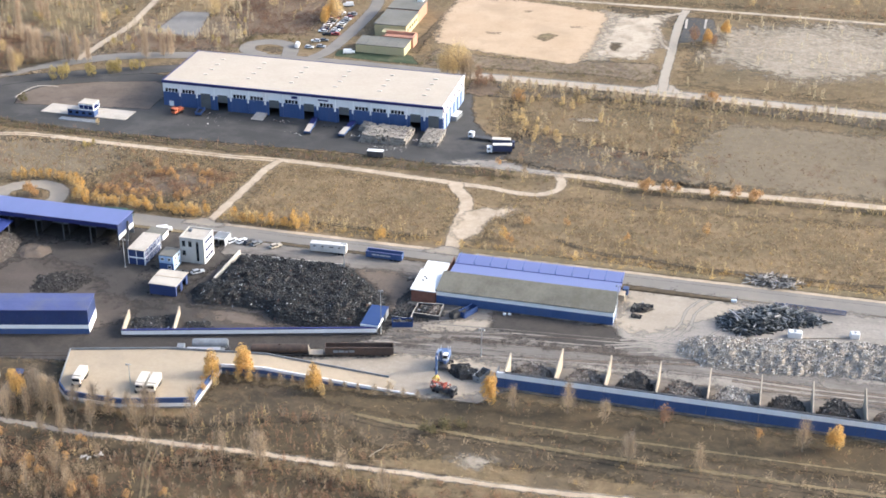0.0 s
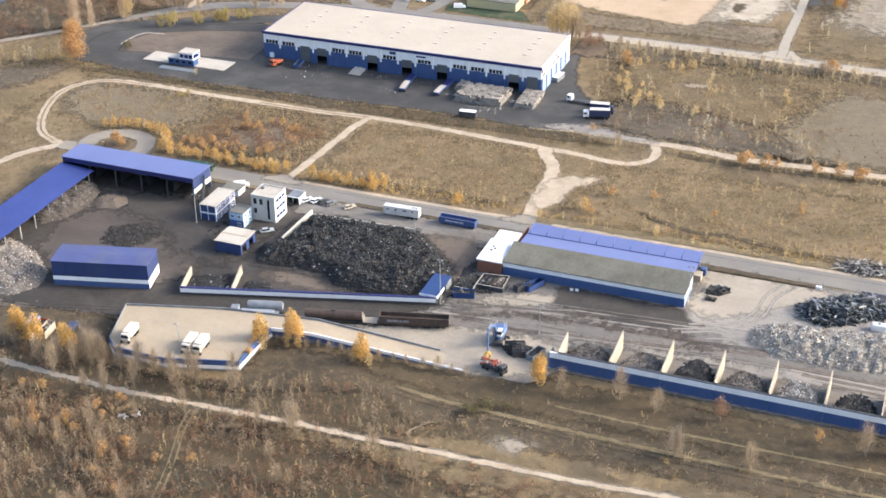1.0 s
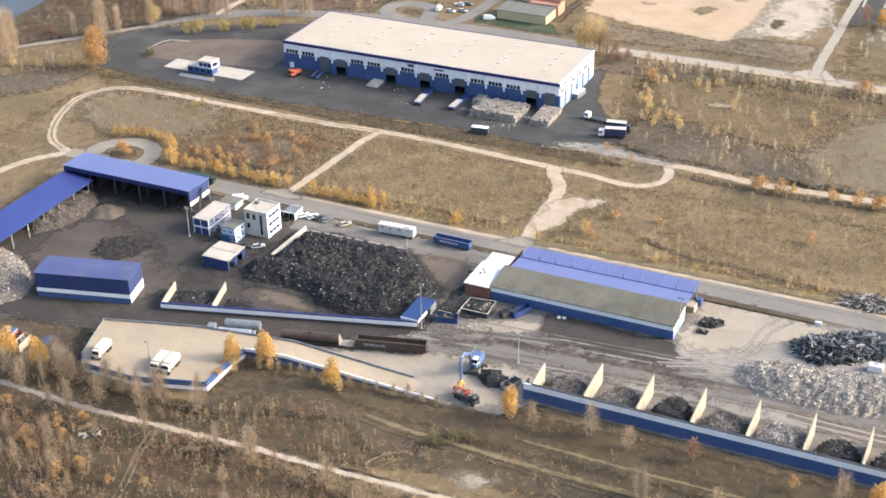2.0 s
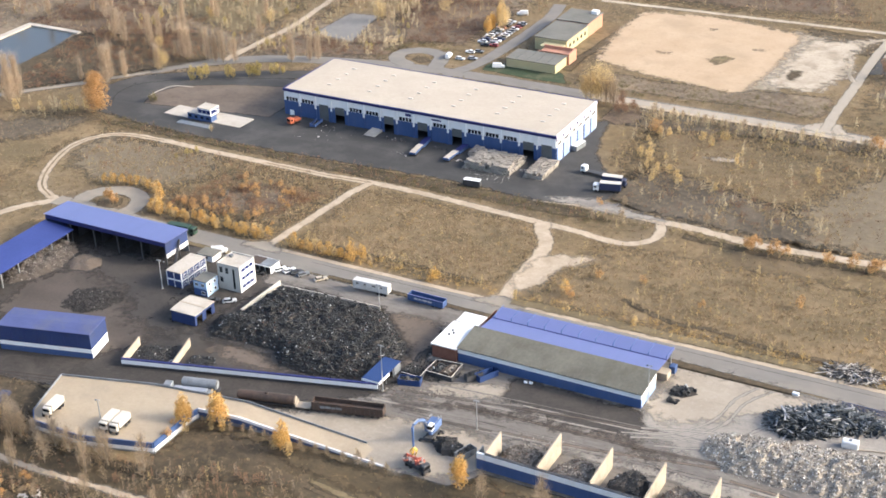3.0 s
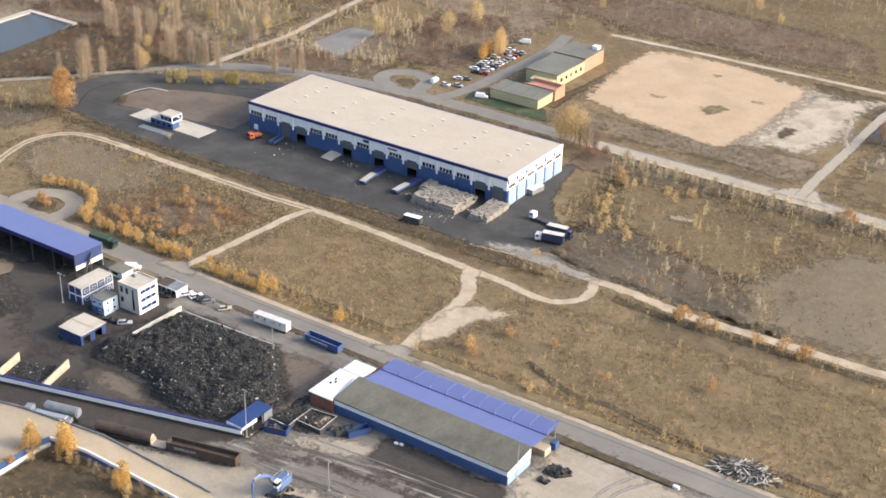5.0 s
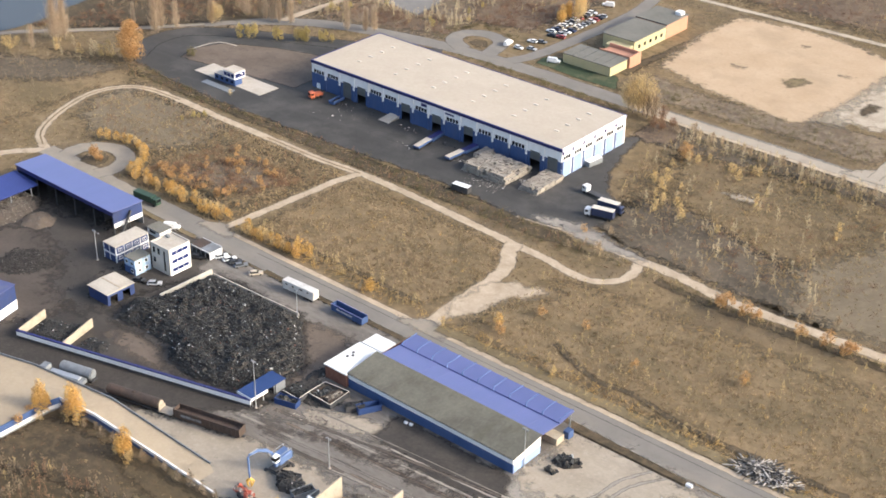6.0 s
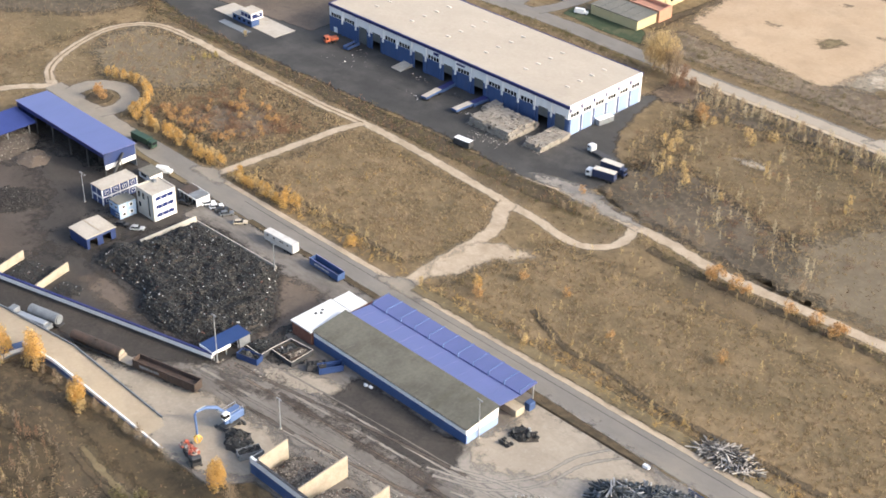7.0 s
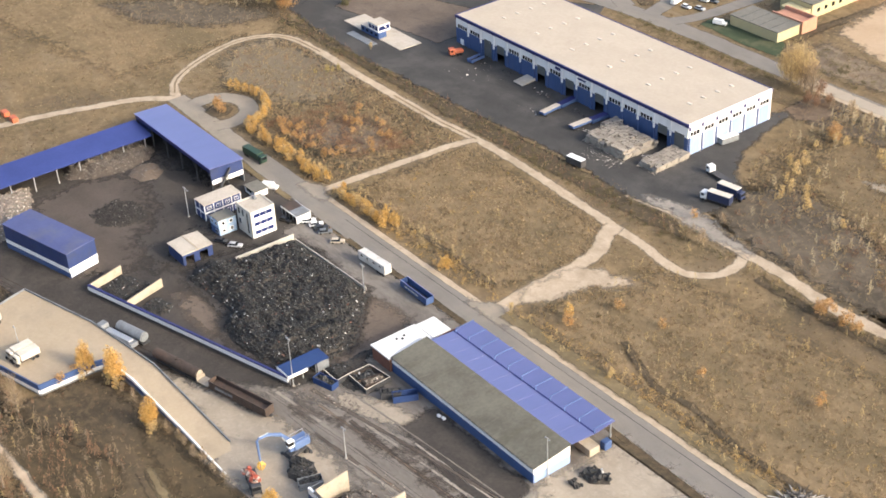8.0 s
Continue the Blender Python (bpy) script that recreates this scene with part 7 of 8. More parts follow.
for x in (-2.65, 2.65):
    for y in (-2.1, 2.1):
        part("outrigger_foot", boxes((x - 0.35, x + 0.35, y - 0.35, y + 0.35, 0.0, 0.55), bevel=0.05), STEEL_DARK, handler)
wheels(handler, WHEEL_TRUCK, (-1.7, 1.7), 1.3)
part("pedestal", tube([(0, 0, 1.25), (0, 0, 2.2)], 0.9, 0.8, 12), STEEL_DARK, handler)
part("engine_house", boxes((-3.4, 1.2, -1.5, 1.5, 2.2, 4.3), bevel=0.18), MACHINE_BLUE, handler, "blue engine house")
part("counterweight", boxes((-3.9, -3.4, -1.4, 1.4, 2.2, 3.9), bevel=0.15), STEEL_DARK, handler)
part("exhaust", tube([(-2.6, 0.8, 4.3), (-2.6, 0.8, 5.3)], 0.14, 0.12, 8), STEEL, handler)
for y in (-1.35, 1.35):
    part("handrail", boxes((-3.2, 0.9, y - 0.04, y + 0.04, 5.05, 5.13), (-3.2, -3.12, y - 0.04, y + 0.04, 4.3, 5.05), (0.82, 0.9, y - 0.04, y + 0.04, 4.3, 5.05)), STEEL, handler)
part("cab_riser", boxes((1.2, 2.3, 0.3, 1.2, 2.3, 3.6), bevel=0.05), MACHINE_BLUE, handler)
part("cab", boxes((1.0, 2.7, 0.15, 1.45, 3.6, 5.6), bevel=0.14), WHITE, handler, "white glazed cab")
part("cab_window", boxes((1.2, 2.74, 0.12, 1.48, 4.3, 5.3)), GLASS, handler)
part("boom", tube([(0.4, -0.4, 3.6), (3.6, -0.4, 7.6), (6.8, -0.4, 9.4), (9.4, -0.4, 9.7)], 0.55, 0.36, 6), MACHINE_BLUE, handler, "blue boom")
part("stick", tube([(9.2, -0.4, 9.8), (9.9, -0.4, 9.2), (9.7, -0.4, 3.0)], 0.4, 0.28, 6), MACHINE_BLUE, handler, "blue dipper arm")
for y in (-0.85, 0.05):
    part("cylinder", tube([(1.3, y, 3.0), (3.5, y, 7.0)], 0.16, 0.12, 6), STEEL, handler)
part("cylinder", tube([(6.6, -0.4, 9.9), (9.3, -0.4, 10.0)], 0.15, 0.12, 6), STEEL, handler)
bm = bmesh.new()
for k in range(5):
    a = 2 * math.pi * k / 5
    tube([(9.7, -0.4, 3.0), (9.7 + 1.0 * math.cos(a), -0.4 + 1.0 * math.sin(a), 1.9), (9.7 + 0.4 * math.cos(a), -0.4 + 0.4 * math.sin(a), 0.6)], 0.3, 0.14, 6, bm)
part("grab", bm, MACHINE_YELLOW, handler, "ochre scrap grab")
make_wheel = thing("loose_tyre", pose(46.9, -175.4, 0.05), "big loose tyre on the yard", "tyre")
o = new("tyre", ring_mesh("tyre", 1.1, 0.9, RUBBER, 16))
o.parent = make_wheel
o.location = (0, 0, 0.45)

# ---- light masts and poles ----
def mast(x, y, h, label, heads=2):
    ob = thing("light_mast", pose(x, y, 0), label, "light mast", "light masts")
    part("pole", tube([(0, 0, 0), (0, 0, h)], 0.17, 0.09, 8), STEEL, ob)
    part("arm", boxes((-0.8, 0.8, -0.05, 0.05, h - 0.1, h + 0.02)), STEEL, ob)
    for k in range(heads):
        part("lamp_head", boxes((-0.85 + 1.3 * k, -0.45 + 1.3 * k, -0.25, 0.2, h - 0.45, h - 0.1), bevel=0.05), SILVER_GREY, ob)
    part("foot", boxes((-0.3, 0.3, -0.3, 0.3, 0, 0.35)), CONCRETE, ob)


mast(19.6, -160.2, 15.0, "tall steel light mast beside the shelter")
mast(-3.6, -122.4, 9.5, "steel light mast beside the heap")
mast(-73.0, -139.8, 10.5, "steel light mast before the offices", 3)
mast(51.6, -165.6, 9.5, "steel light mast in the haul way")
mast(87.2, -133.6, 12.0, "steel light mast at the hall corner")
mast(-39.5, -208.5, 9.0, "thin light mast on the raised deck", 1)

# ---- odds and ends of the yard ----
def white_tank(x, y, L, W, H, a, label):
    ob = thing("white_tank", pose(x, y, 0.03, 0, 0, a), label, "tank")
    part("shell", boxes((-L / 2, L / 2, -W / 2, W / 2, 0, H), bevel=0.25), WHITE_ROOF, ob)
    part("lid", boxes((-0.4, 0.4, -0.4, 0.4, H, H + 0.15)), SILVER_GREY, ob)


white_tank(141.0, -130.6, 4.2, 2.2, 2.2, 5, "white plastic tank beside the pale heap")
white_tank(158.6, -126.6, 2.8, 2.2, 2.0, 8, "white plastic tank beside the pale heap")
tagged(new("fallen_pole", put_mesh("fallen_pole", tube([(143.4, -131.2, 0.4), (157, -127.6, 0.4)], 0.18, 0.14, 8), CREAM)), "long pale pole lying on the yard", "pole")
fence = thing("blue_fence", U, "blue slatted fence along the road", "fence", kind="structure")
for k in range(11):
    x = 134.4 + 2.0 * k
    part("post", boxes((x - 0.06, x + 0.06, -113.26, -113.14, 0, 2.0)), BLUE, fence)
    part("panel", boxes((x + 0.06, x + 1.94, -113.23, -113.17, 0.2, 0.34), (x + 0.06, x + 1.94, -113.23, -113.17, 1.72, 1.86), *[(x + 0.16 + 0.22 * j, x + 0.27 + 0.22 * j, -113.215, -113.185, 0.34, 1.72) for j in range(8)]), BLUE, fence)
kerb = thing("kerb_bank", U, "low dark bank along the road edge", "bank", kind="structure")
part("bank", profile_x([(-113.9, 0), (-111.9, 0), (-112.2, 0.55), (-113.5, 0.6)], 86, 121), SCRUB, kerb)
barrier = thing("road_barrier", pose(121.9, -112.9, 0), "white barrier block at the yard entrance", "barrier")
part("block", boxes((-0.9, 0.9, -0.5, 0.5, 0, 0.9), bevel=0.12), WHITE, barrier)
part("post", boxes((0.9, 1.05, 0.3, 0.45, 0, 1.9)), STEEL_DARK, barrier)
for k, (x, y) in enumerate(((53.4, -139.4), (54.9, -139.1))):
    ob = thing("white_drum", pose(x, y, 0.03), "white drum lying against the hall wall", "drum", "drums")
    part("drum", tube([(-0.45, 0, 0.4), (0.45, 0, 0.4)], 0.4, 0.4, 12), WHITE, ob)
conveyor = thing("loading_conveyor", pose(-79.4, -123.5, 0, 0, 0, 20), "dark conveyor leaning at the shed end", "conveyor")
part("belt", tube([(0, -3.5, 0.6), (0, 3.5, 6.8)], 0.45, 0.45, 4), STEEL_DARK, conveyor)
part("leg", boxes((-0.5, -0.3, 1.6, 1.9, 0, 5.0), (0.3, 0.5, 1.6, 1.9, 0, 5.0)), STEEL_DARK, conveyor)
for x, y in ((-178.5, -155.2), (-172.2, -154.7)):
    ob = thing("orange_bin", pose(x, y, 0), "orange skip in the grass", "skip")
    part("tub", boxes((-1.7, 1.7, -1.1, 1.1, 0, 1.8), bevel=0.15), ORANGE, ob)

sticks("board_litter", [(-39, -241), (-36, -242), (-33.5, -239), (-36, -237)], 12, 1.1, 0.3, 0.25, CARGO_PALE, "broken pale boards dumped in the weeds", "litter", 75.0)
bm = tube([(34.0, -222.4, 0.2), (35.2, -220.6, 0.7), (36.4, -218.6, 0.5), (37.0, -217.2, 1.2)], 0.16, 0.06, 6)
tube([(35.2, -220.6, 0.7), (36.3, -220.2, 1.6)], 0.09, 0.04, 5, bm)
tagged(new("fallen_log", put_mesh("fallen_log", bm, CREAM)), "pale fallen log without bark in the weeds", "log")

# ---- plants ----
LEAF_YELLOW = leafy("yellow_leaves", (0.52, 0.325, 0.10), (0.76, 0.52, 0.20), 0.45)
LEAF_PALE = leafy("pale_yellow_leaves", (0.50, 0.37, 0.17), (0.78, 0.61, 0.33), 0.5)
LEAF_CREAM = leafy("cream_leaves", (0.50, 0.40, 0.24), (0.78, 0.67, 0.46), 0.5)
LEAF_POPLAR = leafy("poplar_twigs", (0.38, 0.295, 0.205), (0.68, 0.55, 0.40), 0.5)
LEAF_GREY = leafy("grey_twigs", (0.22, 0.18, 0.135), (0.38, 0.315, 0.24), 0.4)
LEAF_ORANGE = leafy("orange_leaves", (0.44, 0.26, 0.11), (0.62, 0.41, 0.20), 0.45)
LEAF_RUST = leafy("rust_leaves", (0.19, 0.115, 0.075), (0.39, 0.24, 0.15), 0.45)
LEAF_TAN = leafy("tan_twigs", (0.25, 0.19, 0.125), (0.55, 0.43, 0.29), 0.5)
LEAF_MAROON = leafy("maroon_twigs", (0.12, 0.07, 0.052), (0.27, 0.165, 0.112), 0.4)
LEAF_LIME = leafy("lime_yellow_leaves", (0.34, 0.28, 0.10), (0.60, 0.47, 0.19), 0.45)
LEAF_OLIVE = leafy("olive_leaves", (0.11, 0.10, 0.05), (0.22, 0.185, 0.095), 0.4)
WEED_TAN = leafy("tan_weeds", (0.30, 0.228, 0.136), (0.49, 0.378, 0.235), 0.5)
WEED_OLIVE = leafy("olive_weeds", (0.17, 0.14, 0.08), (0.27, 0.215, 0.125), 0.5)
WEED_RUST = leafy("brown_weeds", (0.17, 0.115, 0.075), (0.29, 0.20, 0.13), 0.5)


def inside_poly(q, poly):
    p = np.array(poly, float)
    inn = np.zeros(len(q), bool)
    for a, b in zip(p, np.roll(p, -1, 0)):
        if a[1] != b[1]:
            cross = (a[1] > q[:, 1]) != (b[1] > q[:, 1])
            inn ^= cross & (q[:, 0] < (b[0] - a[0]) * (q[:, 1] - a[1]) / (b[1] - a[1]) + a[0])
    return inn


KEEP_OUT = [
    [(-135, -111.3), (20, -110.8), (320, -111), (320, -182), (60, -182), (50, -190), (-10, -193), (-19, -212), (-38, -218.5), (-56, -218), (-66, -197), (-140, -205)],
    [(-192, -30), (-131, -34.5), (-27, -29), (22, -27), (32, -20), (34, -10), (16, 12), (8, 44), (-2, 40), (-122, 40), (-160, 36), (-192, 14), (-204, -8)],
    [(-34, 182), (-35, 148), (-29, 109), (2, 99), (40, 95), (46, 140), (45, 177), (0, 187)],
    [(-300, 47), (-266, 42), (-252, -8), (-256, -40), (-290, -50), (-330, 10)],
    [(-64, 85), (-36, 85), (-36, 154), (-62, 154)],
    [(-92, 80), (-70, 78), (-68, 156), (-92, 156)],
    [(52, 112), (55, 165), (68, 174), (79, 150), (78, 120), (66, 110)],
    [(-70, 78), (-71, 86), (-62, 90), (-36, 88), (-30, 77)],
    [(-165, 89), (-165, 123), (-148, 125), (-140, 85)],
    [(24, -90), (25, -70), (30, -66), (42, -62.5), (34.5, -73), (29, -95)],
]


def clear(q, gap=0.8):
    """Which places lie off roads, yards and buildings."""
    ok = np.ones(len(q), bool)
    for poly in KEEP_OUT:
        ok &= ~inside_poly(q, poly)
    for line, half in LINES:
        lo, hi = line.min(0) - half - 2, line.max(0) + half + 2
        near = np.flatnonzero(ok & (q > lo).all(1) & (q < hi).all(1))
        if len(near):
            far = np.full(len(near), 1e9)
            for a, b in zip(line, line[1:]):
                d = b - a
                t = np.clip(((q[near] - a) @ d) / max(d @ d, 1e-9), 0, 1)
                far = np.minimum(far, np.hypot(*(q[near] - a - t[:, None] * d).T))
            ok[near[far < half + gap]] = False
    return ok


def spread(poly, n, gap=0.8, clump=0.0, scale=0.05, seed=0.0):
    """Random places in an area, off the roads, more of them in clumps."""
    p = np.array(poly, float)
    q = rng.uniform(p.min(0), p.max(0), (int(n * 2.2), 2))
    q = q[inside_poly(q, poly)]
    if clump:
        v = np.array([noise.fractal(Vector((x * scale + seed, y * scale, seed)), 1.0, 2.0, 3) for x, y in q])
        q = q[rng.uniform(-0.5, 0.5, len(q)) * (1 - clump) * 1.2 < v * clump * 2.0 + 0.02]
    q = q[clear(q, gap)]
    return q[:n]


def twig_tris(n, r, h0, h1, length, width, upright_=0.8):
    """Thin slivers that rise from the middle outwards."""
    a = rng.uniform(0, 2 * np.pi, n)
    z = rng.uniform(0, 1, n)
    rr = r * np.sqrt(rng.uniform(0, 1, n)) * np.sqrt(1.08 - z)
    base = np.column_stack([rr * np.cos(a), rr * np.sin(a), h0 + (h1 - h0) * z])
    lean = np.column_stack([np.cos(a) * 0.4, np.sin(a) * 0.4, np.full(n, upright_)]) + rng.normal(0, 0.18, (n, 3))
    tip = base + lean * (length * rng.uniform(0.6, 1.3, n))[:, None]
    s = np.column_stack([-np.sin(a), np.cos(a), np.zeros(n)]) * width
    return np.stack([base - s, base + s, tip], 1)


def leaf_tris(n, shape, size):
    """Small leaf clumps at random turns within a crown's shape."""
    c = shape(n)
    v = rng.normal(0, 1, (n, 3, 3))
    v /= np.linalg.norm(v, axis=2, keepdims=True)
    return c[:, None, :] + v * (size * rng.uniform(0.5, 1.2, n))[:, None, None]


def crown_shape(h0, h1, r, lumps=9, narrow=False):
    """Places in an uneven crown made of several lumps."""
    t = rng.uniform(0, 1, lumps)
    a = rng.uniform(0, 2 * np.pi, lumps)
    prof = (1.05 - t) ** 0.5 * 0.7 if narrow else np.sin(np.pi * (0.15 + 0.8 * t)) * 0.75
    cen = np.column_stack([np.cos(a) * r * prof * 0.8, np.sin(a) * r * prof * 0.8, h0 + (h1 - h0) * t])
    rad = r * rng.uniform(0.28, 0.55, lumps)

    def shape(n):
        k = rng.integers(0, lumps, n)
        d = rng.normal(0, 1, (n, 3))
        d /= np.linalg.norm(d, axis=1, keepdims=True)
        d[:, 2] *= 1.3
        return cen[k] + d * (rad[k] * rng.uniform(0.4, 1.0, n) ** 0.6)[:, None]
    return shape


def tri_mesh(name, tris, material):
    n = len(tris)
    me = bpy.data.meshes.new(name)
    me.from_pydata(tris.reshape(-1, 3).tolist(), [], np.arange(3 * n).reshape(n, 3).tolist())
    me.materials.append(material)
    return me


def proto_tree(name, h, r, material, label, leaves, leaf=0.35, bare=0, narrow=False, trunk=0.16, base=0.25):
    """One tree: tapered trunk with limbs, and an open crown."""
    ob = thing(name, pose(0, 0, -60), label, "shrub" if name == "shrub" else "tree")
    bm = bmesh.new()
    bend = rng.normal(0, 0.02 * h, 2)
    tube([(0, 0, -0.2), (bend[0], bend[1], h * 0.5), (bend[0] * 1.5, bend[1] * 1.5, h * 0.93)], trunk, 0.03, 6, bm)
    for k in range(9 if h > 4 else 5):
        t = rng.uniform(base, 0.8)
        a = rng.uniform(0, 2 * math.pi)
        ln = r * (1.1 - 0.6 * t) * (0.5 if narrow else 0.9)
        p = Vector((bend[0] * t, bend[1] * t, h * t))
        tube([p, p + Vector((math.cos(a) * ln * 0.6, math.sin(a) * ln * 0.6, ln * 0.7)), p + Vector((math.cos(a) * ln, math.sin(a) * ln, ln * (2.2 if narrow else 1.3)))], trunk * 0.4, 0.02, 4, bm)
    part("trunk", bm, BARK, ob)
    tris = []
    if leaves:
        tris.append(leaf_tris(leaves, crown_shape(h * base * 1.2 + 0.3 * r, h * 0.93, r, 30 if h > 4 else 9, narrow), leaf))
    if bare:
        tris.append(twig_tris(bare, r * (0.5 if narrow else 0.7), h * base, h * 0.8, h * 0.24, 0.035))
    cr = new("crown", tri_mesh("crown", np.concatenate(tris), material))
    cr.parent = ob
    return ob


PROTO = {
    "yellow": [proto_tree("tree", 8.6, 2.5, LEAF_YELLOW, "slender birch with bright yellow leaves", 2600, 0.27, narrow=True, base=0.08) for _ in range(2)],
    "yellow_big": [proto_tree("tree", 12.0, 3.9, LEAF_PALE, "tall tree with thinning yellow leaves", 1500, 0.27, bare=260, base=0.12)],
    "orange": [proto_tree("tree", 13.0, 4.0, LEAF_ORANGE, "round tree full of orange leaves", 5200, 0.34, base=0.06)],
    "rust": [proto_tree("tree", 6.0, 2.2, LEAF_RUST, "small tree with rust-red leaves", 380, 0.34, bare=80)],
    "poplar": [proto_tree("tree", 14.0, 2.1, LEAF_POPLAR, "narrow tan poplar almost bare of leaves", 1300, 0.2, bare=620, narrow=True, base=0.06) for _ in range(2)],
    "bare": [proto_tree("tree", 8.0, 2.3, LEAF_TAN, "bare tan tree among the scrub", 330, 0.17, bare=300, narrow=k == 0, base=0.08) for k in range(4)],
    "grey": [proto_tree("tree", 8.5, 2.6, LEAF_GREY, "bare grey tree without leaves", 90, 0.2, bare=520, base=0.12) for _ in range(2)],
    "shrub_yellow": [proto_tree("shrub", 3.0, 1.1, LEAF_PALE, "pale yellow shrub beside the road", 200, 0.24, bare=70, trunk=0.06, base=0.08) for _ in range(3)],
    "lime": [proto_tree("tree", 5.4, 1.7, LEAF_LIME, "young lime-yellow tree beside the asphalt", 900, 0.24, base=0.06) for _ in range(2)],
    "shrub_golden": [proto_tree("shrub", 3.6, 1.4, LEAF_YELLOW, "golden-yellow shrub beside the road", 420, 0.24, trunk=0.06, base=0.08) for _ in range(3)],
    "shrub_orange": [proto_tree("shrub", 3.2, 1.6, LEAF_ORANGE, "orange shrub in the grass", 280, 0.28, trunk=0.06, base=0.08) for _ in range(2)],
    "shrub_tan": [proto_tree("shrub", 3.0, 1.1, LEAF_TAN, "tall tan shrub losing its leaves", 120, 0.24, bare=130, trunk=0.05, base=0.06) for _ in range(2)],
    "shrub_olive": [proto_tree("shrub", 2.6, 1.7, LEAF_OLIVE, "dark olive shrub in the weeds", 300, 0.3, trunk=0.06, base=0.06)],
}


def plant(kind, x, y, s=1.0, sz=None):
    protos = PROTO[kind]
    src = protos[int(rng.integers(0, len(protos)))]
    ob = copy_thing(src, pose(x, y, 0.0, 0, 0, rng.uniform(0, 360)) @ Matrix.Diagonal((s, s, sz or s, 1)))
    return ob


def plants(kind, places, s0=0.8, s1=1.2):
    for x, y in places:
        s = rng.uniform(s0, s1)
        plant(kind, x, y, s, s * rng.uniform(0.85, 1.15))


plants("yellow", [(-11.0, -194.4), (-19.0, -199.0), (10.0, -195.6), (59.2, -190.4), (152.3, -188.8), (-68.5, -219.5), (-85, -218.6), (-79.5, -219.2)], 1.1, 1.4)
plants("shrub_tan", [(x, -193.6 + 0.05 * x + rng.uniform(-1.2, 0.6)) for x in (-16, -13, -7, -4, 0, 3, 6, 14, 18, 22, 27, 31, 35, 39)], 0.8, 1.5)
plants("shrub_yellow", [(-12.5, -196), (-9, -195.4), (8, -196.4), (12.4, -195.8), (13, -197), (-17.4, -201)], 1.0, 1.5)
plants("shrub_orange", [(132.2, -190), (-20.5, -202), (-19.2, -206), (-60.3, -255.6), (-55.9, -252.6), (-49.8, -248.9), (-44.4, -252.3), (-44.8, -241.2), (-41.1, -236.2), (-33.2, -257.2), (-29.2, -253.2)], 1.1, 1.3)
plants("rust", [(107.5, -189), (1.2, 62.6), (98.4, 135.5)], 0.9, 1.1)
plants("bare", [(91.4, -190.5), (81, -189), (144, -191.5), (66, -191.5), (100.3, -206.5), (-53.7, -234), (-42.4, -227.5), (-84.5, -221.5), (-62, -226), (-48, -233), (-16.6, -219), (118, -206), (-34, -222), (-27, -221), (-58, -223), (-56, -221.5), (-40, -221), (-66, -230), (-73, -227), (-24, -233), (-30, -226), (-3, -232), (8, -233), (30, -234), (42, -238)], 0.9, 1.35)
plants("grey", [(-61, -219.5), (-57, -221), (-50, -222), (-45, -220.5), (-64.5, -217), (-68, -225), (-30, -219.5), (100, -208), (6, -231)], 0.9, 1.25)
plant("orange", -191.5, -31.2, 1.6, 1.3)
for x, y, s in ((-232, -39, 1.75), (-231.5, -34.5, 1.6), (-232, -50, 0.85), (-210, -4, 1.4), (-211.5, 0.5, 1.35), (-223, -5, 0.8)):
    plant("poplar", x, y, s)
plants("yellow_big", [(-10.8, 64.4), (-15, 63.6), (-144, 117), (-118, 161), (-121, 141), (-84, 127), (-86, 131), (-199, 20)], 0.85, 1.15)
plants("yellow", [(95.2, 140.6), (102.7, 156.3)], 1.1, 1.3)
plants("rust", [(88.9, 137.1)], 1.2, 1.4)
plants("yellow_big", [(-12.5, 62.8), (-8.4, 63.4)], 1.25, 1.4)
plants("bare", [(-4.5, 64.2), (-6, 62.5), (-2.5, 62.4)], 1.5, 1.8)
plants("rust", [(3.5, 58), (5.5, 55), (2.5, 54), (7, 60)], 0.7, 1.0)
plants("poplar", [(-207, 5), (-200, 19), (-151.7, 52.4), (-142.4, 59.6), (-145, 57), (-187, 38), (-183, 38.5), (-179.4, 39.1), (-175, 42), (-196, 36)], 0.9, 1.3)
plants("shrub_golden", [(-30.4, -97.2), (-26, -95.6), (-28.3, -98.8), (-32.5, -98), (-29.4, -95.4), (1.2, -98.9), (2.4, -97.6), (42.5, -87.5)], 1.1, 1.5)
plants("shrub_yellow", [(-136.8, -27.6), (69, -97), (30, -97.4)], 0.9, 1.3)
plants("lime", [(-179, 16), (-176, 18), (-175, 20.5), (-166, 24.6), (-164.6, 26), (-158.6, 30), (-157, 31), (-155.5, 32), (-151, 36), (-149.5, 37.5), (-147, 38.5)], 0.8, 1.25)
plants("lime", [(-129, -47.4), (-131, -51), (-130, -49.5), (-133, -55)], 0.45, 0.65)
plants("yellow", [(-88.5, 121), (-89.5, 127), (-88, 133), (-90, 138)], 0.9, 1.15)
plants("shrub_orange", [(48.5, -75), (45, -90), (62, -72), (84, -80), (110, -66), (-91, -87), (-97, -84.5), (-93, -89), (28, -25.4), (-88, -66), (-80, -62), (-76, -66), (-84, -72)], 0.9, 1.25)
plants("shrub_orange", [(84.5, -36.0), (86.5, -35.4), (85.4, -37.4), (93, -36.2), (97, -36.6), (110, -35), (118, -34.4), (125, -34.6), (126.5, -34), (124, -36)], 1.2, 1.7)
plants("shrub_tan", [(107, -24), (115.6, -23.3), (40, -34.3), (30, -37), (36, -22), (60, -22), (66, -23.5), (72, -24)], 1.2, 1.7)
